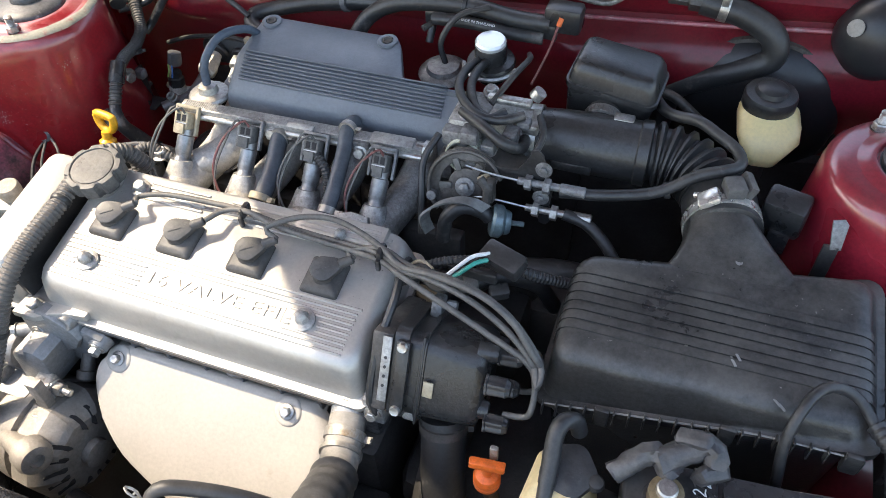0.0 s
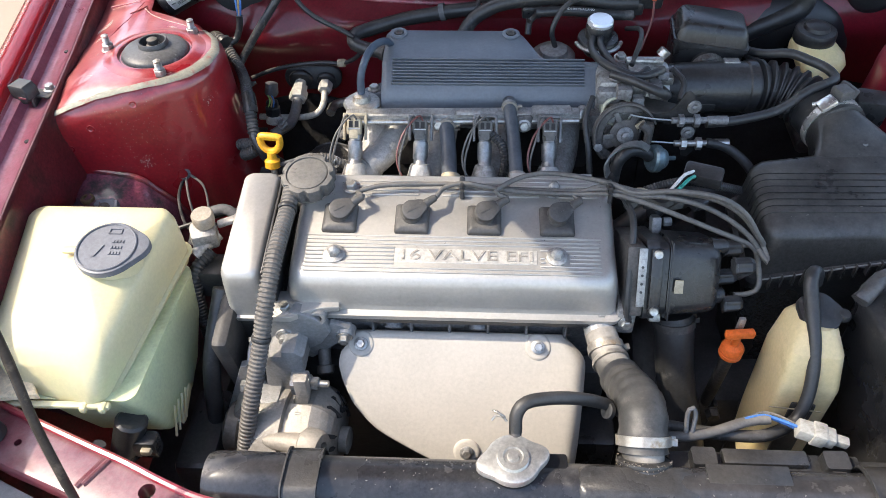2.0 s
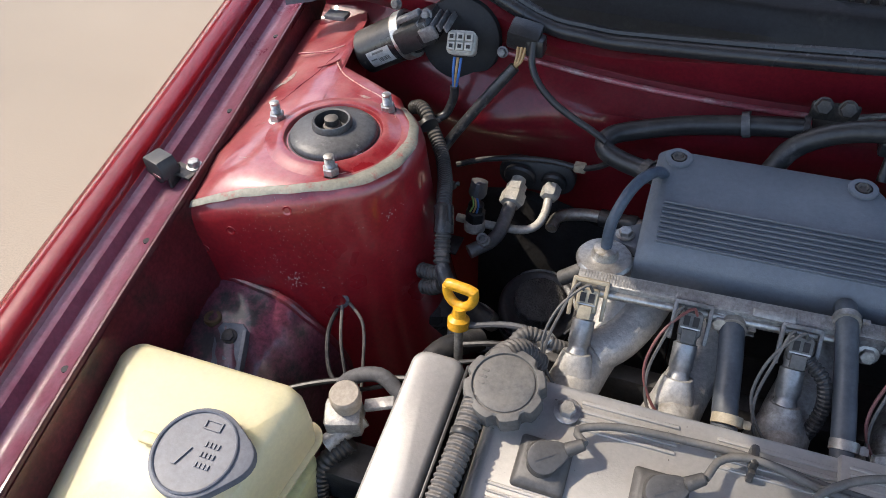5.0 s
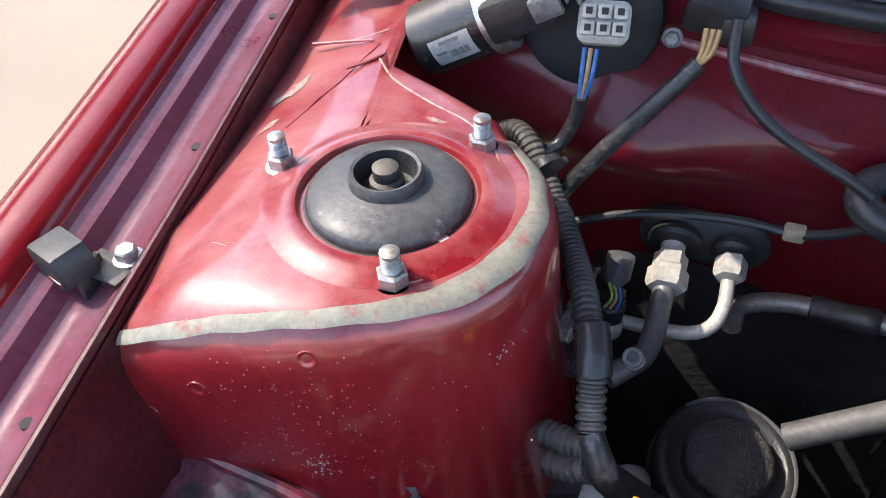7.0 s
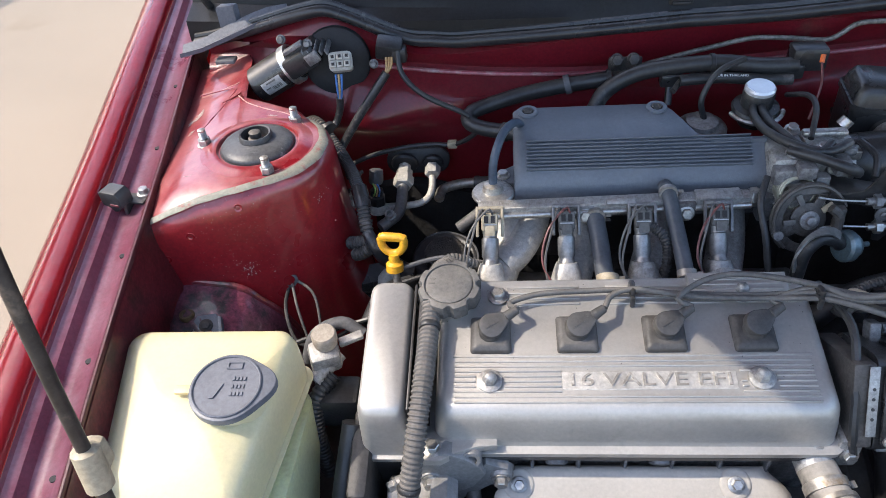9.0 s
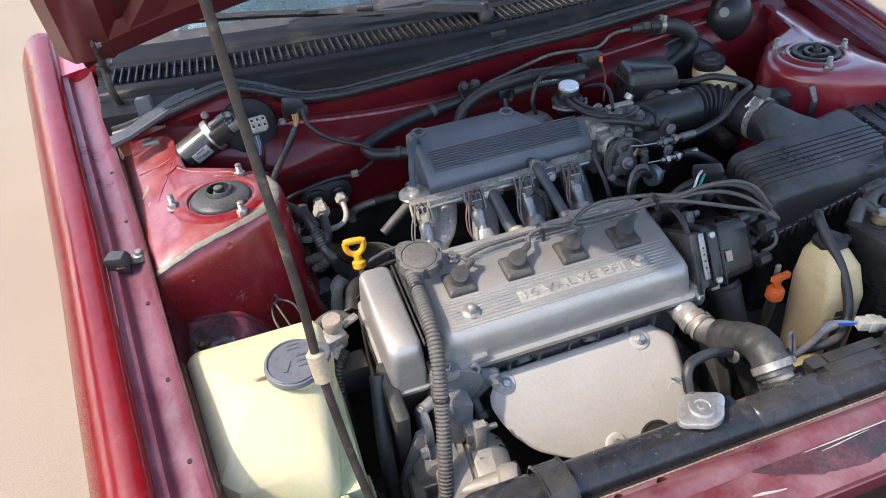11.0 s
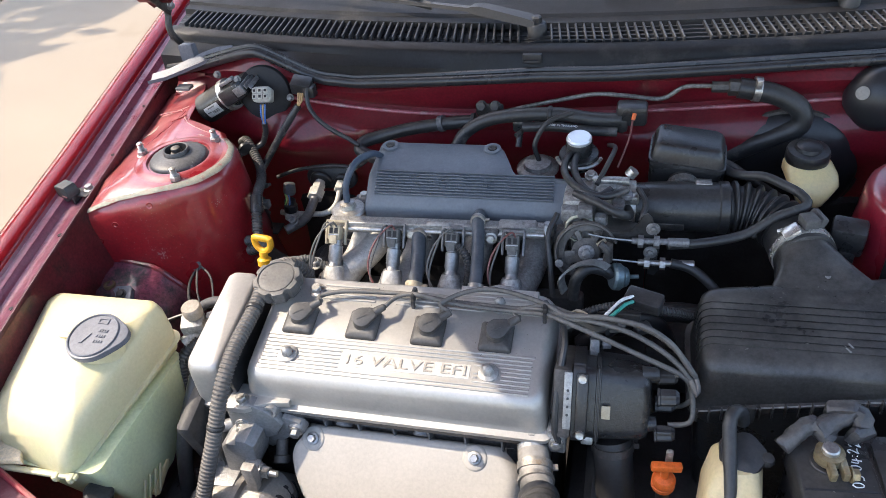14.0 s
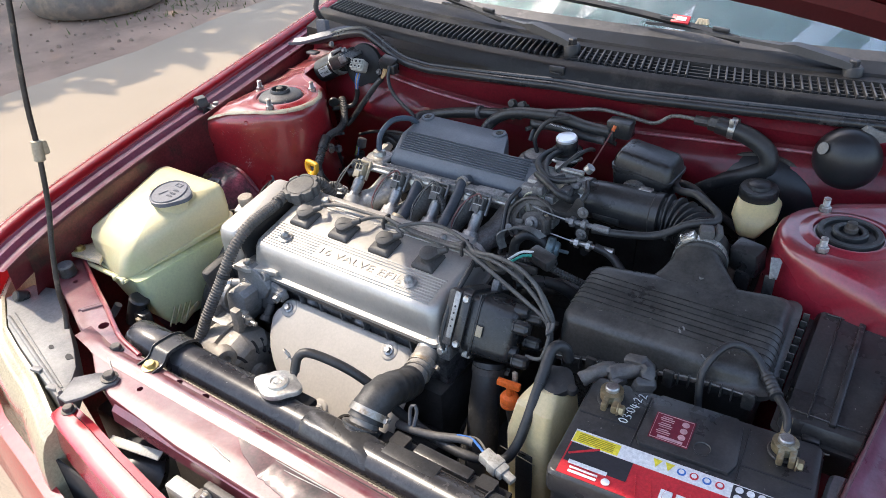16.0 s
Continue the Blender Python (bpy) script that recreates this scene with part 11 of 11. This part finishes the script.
for pts, r, ma in (([(-0.455, 0.075, 0.700), (-0.452, 0.040, 0.690), (-0.455, 0.005, 0.660), (-0.452, -0.01, 0.60)], 0.0035, CAPDARK), ([(-0.440, 0.045, 0.690), (-0.444, 0.010, 0.665), (-0.455, -0.015, 0.63)], 0.0026, RUBBER)):
    b = B()
    tube(b, pts, r, 8, 0.006)
    tagged(part("lead", b, ma), "thin dark lead dropping beside the strut tower", "wire", group="leads by the tower")
for p in ((-0.446, 0.030, 0.742), (-0.478, -0.030, 0.676)):
    ob = bolt(p, (1, -0.3, 0), None, CLAMPM, w=0.008, h=0.008, washer=0.012)
    tagged(ob, "dull bolt on the strut tower's wall", "bolt", group="tower bolts")

# small red tag lying behind the windscreen wiper
t = thing("dashboard_tag", (0.168, 0.355, 1.0), "small red and cream tag at the windscreen's base", "tag")
b = B()
box(b, (0.16, 0.362, 1.002), (0.034, 0.004, 0.016), 0.001, pose(0, 0, 0, -50, 0, -4))
part("red_card", b, LBL_RED, t)
b = B()
box(b, (0.162, 0.3605, 1.0035), (0.018, 0.003, 0.008), 0.0005, pose(0, 0, 0, -50, 0, -4))
part("white_field", b, WHITE, t)
b = B()
for k in range(3):
    tube(b, [(0.19 + k * 0.007, 0.362, 0.997), (0.194 + k * 0.006, 0.366, 1.006), (0.198 + k * 0.006, 0.362, 0.998)], 0.0035, 8, 0.003)
part("cord", b, BEIGE, t)

# dark bits that fill the low parts of the bay
b = B()
box(b, (-0.43, -0.40, 0.45), (0.05, 0.12, 0.20), 0.01)
tagged(part("side_shield", b, PLASTIC), "black plastic shield low beside the washer tank", "shield")
t = thing("washer_pump", (-0.50, -0.49, 0.60), "dark washer pump with wires under the tank", "washer pump")
b = B()
rod(b, (-0.49, -0.47, 0.60), (-0.47, -0.46, 0.655), 0.018, seg=16, bev=0.003)
box(b, (-0.46, -0.47, 0.62), (0.03, 0.02, 0.03), 0.004)
part("body", b, PLASTIC, t)
b = B()
tube(b, [(-0.56, -0.50, 0.625), (-0.54, -0.505, 0.612), (-0.515, -0.50, 0.62), (-0.50, -0.485, 0.645)], 0.007, 10, 0.006)
part("hose", b, RUBBER_OLD, t)
b = B()
box(b, (-0.455, -0.482, 0.625), (0.012, 0.008, 0.008), 0.002)
part("wire_tip", b, BEIGE, t)

# black insulation on the lower firewall, and the dark parts in front of it
pad = thing("insulation_pad", (0.06, 0.17, 0.4), "black felt insulation pad on the lower firewall", "insulation")
FELT = mat("black_felt", (0.030, 0.028, 0.028), 0.95, 0, 0.4, 20, 0.8, 120)
for x0, x1 in ((-0.445, -0.171), (-0.169, 0.189), (0.191, 0.56)):
    b = B()
    rows = []
    for i in range(17):
        x = x0 + (x1 - x0) * i / 16
        yb = 0.22 * max(0, abs(x) - 0.25) ** 2
        top = 0.690 + 0.010 * math.sin(x * 29) - (0.030 if x < -0.17 else 0.0)
        rows.append([V(x, 0.070 + yb, 0.25), V(x, 0.135 + yb, 0.36), V(x, 0.156 + yb, 0.50), V(x, 0.166 + yb + 0.006 * math.sin(x * 41), top - 0.03), V(x, 0.168 + yb, top), V(x, 0.180 + yb, top + 0.004), V(x, 0.196 + yb, 0.50), V(x, 0.14 + yb, 0.25)])
    ring_loft(b, rows)
    part("felt_panel", b, FELT, pad)
t = thing("gear_linkage", (0.2, -0.08, 0.5), "dark gear linkage and brackets behind the gearbox", "linkage")
b = B()
box(b, (0.14, -0.13, 0.60), (0.10, 0.07, 0.10), 0.012)
box(b, (0.24, -0.06, 0.58), (0.14, 0.09, 0.09), 0.012)
part("bracket_box", b, BLOCK, t)
b = B()
prism(b, [(0.12, 0.62), (0.16, 0.69), (0.20, 0.70), (0.21, 0.67), (0.18, 0.62)], -0.003, 0.003, 0.001, Matrix.Translation((0, -0.10, 0)) @ Matrix.Rotation(radians(90), 4, "X"))
part("lever", b, IRON, t)
for x, z in ((0.165, 0.685), (0.195, 0.685), (0.14, 0.635)):
    bolt((x, -0.104, z), (0, -1, 0.2), t, DULL, w=0.006, h=0.005)
b = B()
tube(b, [(0.10, -0.14, 0.66), (0.16, -0.12, 0.70), (0.24, -0.10, 0.70), (0.31, -0.09, 0.66), (0.34, -0.08, 0.58)], 0.014, 14, 0.008)
tagged(part("heater_hose", b, RUBBER), "black heater hose low behind the distributor", "hose", group="hoses behind the distributor")
b = B()
tube(b, [(0.13, -0.19, 0.735), (0.16, -0.16, 0.735), (0.20, -0.14, 0.715), (0.22, -0.12, 0.66)], 0.009, 12, 0.008)
tagged(part("heater_hose", b, RUBBER), "thin black hose low behind the distributor", "hose", group="hoses behind the distributor")
b = B()
tube(b, [(0.09, -0.22, 0.77), (0.11, -0.205, 0.785), (0.16, -0.19, 0.79), (0.21, -0.18, 0.775), (0.26, -0.15, 0.74), (0.28, -0.12, 0.70)], 0.006, 10, ribs=0.004, depth=0.14)
tagged(part("sensor_conduit", b, RUBBER, smooth=25), "black corrugated conduit behind the distributor", "conduit", group="conduits")
for k in range(3):
    b = B()
    x, y, z = 0.118 + k * 0.03, -0.215 + 0.004 * k, 0.778 - 0.004 * k
    box(b, (x, y, z), (0.020, 0.014, 0.014), 0.003, pose(0, 0, 0, 12, 0, 15 * k))
    tagged(part("loom_plug", b, PLASTIC if k != 1 else CAPDARK), "small dark loom plug above the gearbox", "connector", group="loom plugs above the gearbox")
# dark parts low beside the tower
b = B()
tube(b, [(-0.40, -0.02, 0.60), (-0.37, -0.03, 0.615), (-0.33, -0.04, 0.625), (-0.30, -0.02, 0.640)], 0.009, 12, 0.006)
tagged(part("low_hose", b, RUBBER), "dark hose low behind the damper", "hose")
b = B()
loft_rr(b, [(0, 0, -0.030, 0.050, 0.040, 0.006), (0, 0, 0.020, 0.050, 0.040, 0.006), (0, 0, 0.028, 0.040, 0.030, 0.006)], pose(-0.43, -0.01, 0.625, 15, 8, 25))
tagged(part("valve_block", b, PLASTIC), "black valve block low by the tower", "valve block")
b = B()
tube(b, [(-0.378, 0.02, 0.60), (-0.384, -0.005, 0.640), (-0.392, -0.018, 0.655), (-0.404, -0.022, 0.640), (-0.408, -0.02, 0.60)], 0.012, 14, 0.006)
tagged(part("pale_bend", b, WHITEP), "pale plastic bend low beside the reservoir", "pipe")

# flecks of pale dirt and scuffs on the black plastic
FLECK = mat("pale_flecks", (0.17, 0.16, 0.145), 0.8, 0, 0.3, 60)


def flecks(parent, place, n, seed, smallest=0.0005, largest=0.0022):
    """Tiny flakes scattered over a surface given by a function of two numbers."""
    rf = random.Random(seed)
    bb = B()
    for _ in range(n):
        m = place(rf.random(), rf.random()) @ Matrix.Rotation(rf.uniform(0, 6.28), 4, "Z")
        s = smallest + (largest - smallest) * rf.random() ** 3
        bb.faces.new([bb.verts.new(m @ V(s * 1.6 * x, s * y, 0.0003)) for x, y in ((-1, -0.3), (0.1, -0.8), (1, 0.1), (0.2, 0.7), (-0.7, 0.6))])
    tagged(part("fleck", bb, FLECK, parent, "pale flecks of dirt"), kind="stuff")


flecks(scene.objects["air_box"], lambda u, v: Matrix.Translation((0.27 + 0.22 * u, -0.245 + 0.10 * v, lid_z(0.27 + 0.22 * u, -0.245 + 0.10 * v) + 0.0008)) @ Matrix.Rotation(radians(8.7), 4, "X"), 90, 1, 0.0004, 0.0014)
flecks(scene.objects["fuse_box"], lambda u, v: FM @ Matrix.Translation((-0.055 + 0.11 * u, -0.09 + 0.18 * v, 0.0006)), 50, 3, 0.0004, 0.0014)
flecks(scene.objects["battery"], lambda u, v: Matrix.Translation((bx0 + 0.02 + 0.23 * u, by0 + 0.07 + 0.10 * v, 0.7547)), 90, 4, 0.0004, 0.0014)
flecks(scene.objects["radiator"], lambda u, v: Matrix.Translation((-0.33 + 0.66 * u, -0.540 + 0.028 * math.sin(1.2 * (v - 0.5)), 0.672 + 0.0288 * math.cos(1.2 * (v - 0.5)))), 140, 5, 0.0003, 0.0010)
flecks(scene.objects["cam_cover"], lambda u, v: CM @ Matrix.Translation((-0.15 + 0.36 * u, -0.06 + 0.13 * v, 0.0004)), 90, 6, 0.0003, 0.0009)
# dark underside of the intake chamber
b = B()
box(b, (-0.07, 0.04, 0.70), (0.29, 0.07, 0.085), 0.008)
tagged(part("intake_stay", b, BLOCK), "dark grimy stay casting under the intake chamber", "bracket")

b = B()
tube(b, [(0.385, -0.318, 0.742), (0.44, -0.312, 0.735), (0.50, -0.305, 0.738), (0.56, -0.30, 0.735), (0.60, -0.30, 0.74)], 0.0012, 6, 0.01)
tagged(part("stray_wire", b, CLAMPM), "thin bare wire strung behind the battery", "wire")

# doors and sills that carry the body on behind the wings
for s in (-1, 1):
    b = B()
    rows = []
    for y, top in ((0.52, 0.90), (0.70, 0.92), (1.2, 0.94), (1.9, 0.95), (2.6, 0.94)):
        rows.append([V(s * 0.80, y, 0.22), V(s * 0.845, y, 0.40), V(s * 0.85, y, 0.62), V(s * 0.82, y, top - 0.02), V(s * 0.79, y, top), V(s * 0.66, y, top + 0.02), V(s * 0.66, y, top - 0.02), V(s * 0.78, y, 0.40)])
    ring_loft(b, rows)
    tagged(part("body_side", b, RED), "red door and sill side of the car body", "car body", kind="structure")
    b = B()
    tube(b, [(s * 0.665, 0.49, 0.955), (s * 0.625, 0.80, 1.16), (s * 0.57, 1.12, 1.345)], 0.022, 12, 0.05)
    tagged(part("windscreen_pillar", b, RED), "red windscreen pillar of the car body", "pillar", kind="structure")
# far edge of plugs and small leads between the throttle parts and firewall
for pts, r, ma, lab in (([(0.11, -0.02, 0.85), (0.125, 0.02, 0.865), (0.13, 0.06, 0.86), (0.12, 0.10, 0.84)], 0.0035, RUBBER, "thin black hose behind the throttle parts"),
                        ([(0.06, -0.05, 0.82), (0.05, -0.075, 0.80), (0.055, -0.10, 0.77), (0.06, -0.12, 0.73)], 0.004, RUBBER, "thin black hose in front of the throttle parts"),
                        ([(0.165, -0.02, 0.845), (0.175, -0.045, 0.84), (0.17, -0.065, 0.825)], 0.004, RUBBER, "short black vacuum hose by the cable bracket"),
                        ([(-0.02, 0.11, 0.845), (0.0, 0.135, 0.85), (0.04, 0.15, 0.85), (0.09, 0.155, 0.845), (0.14, 0.15, 0.835)], 0.004, IRON, "dark pipe along the firewall's crease")):
    b = B()
    tube(b, pts, r, 9, 0.005)
    tagged(part("vacuum_hose", b, ma), lab, "hose", group="thin vacuum hoses")

# hand-tied wire twists and clips on hoses and looms
for p, d, r in (((-0.4405, 0.054, 0.768), (0.2, -0.3, -1), 0.0095), ((-0.4715, 0.086, 0.822), (0.6, -0.6, -0.3), 0.0095), ((0.31, -0.057, 0.811), (1, 0.2, 0.3), 0.0072), ((0.052, -0.457, 0.694), (0.8, 0.2, -0.5), 0.0075), ((-0.095, 0.159, 0.842), (1, 0, 0.1), 0.0112), ((0.03, 0.1325, 0.8715), (1, 0, 0), 0.0112)):
    b = B()
    lathe(b, [(r, -0.003), (r + 0.0012, -0.0025), (r + 0.0012, 0.0025), (r, 0.003)], axis(p, d), 18)
    box(b, (0, 0, 0), (0.006, 0.004, 0.005), 0.001, axis(p, d) @ Matrix.Translation((r + 0.002, 0, 0)))
    tagged(part("cable_tie", b, RUBBER), "black plastic tie round a hose or loom", "tie", group="cable ties")
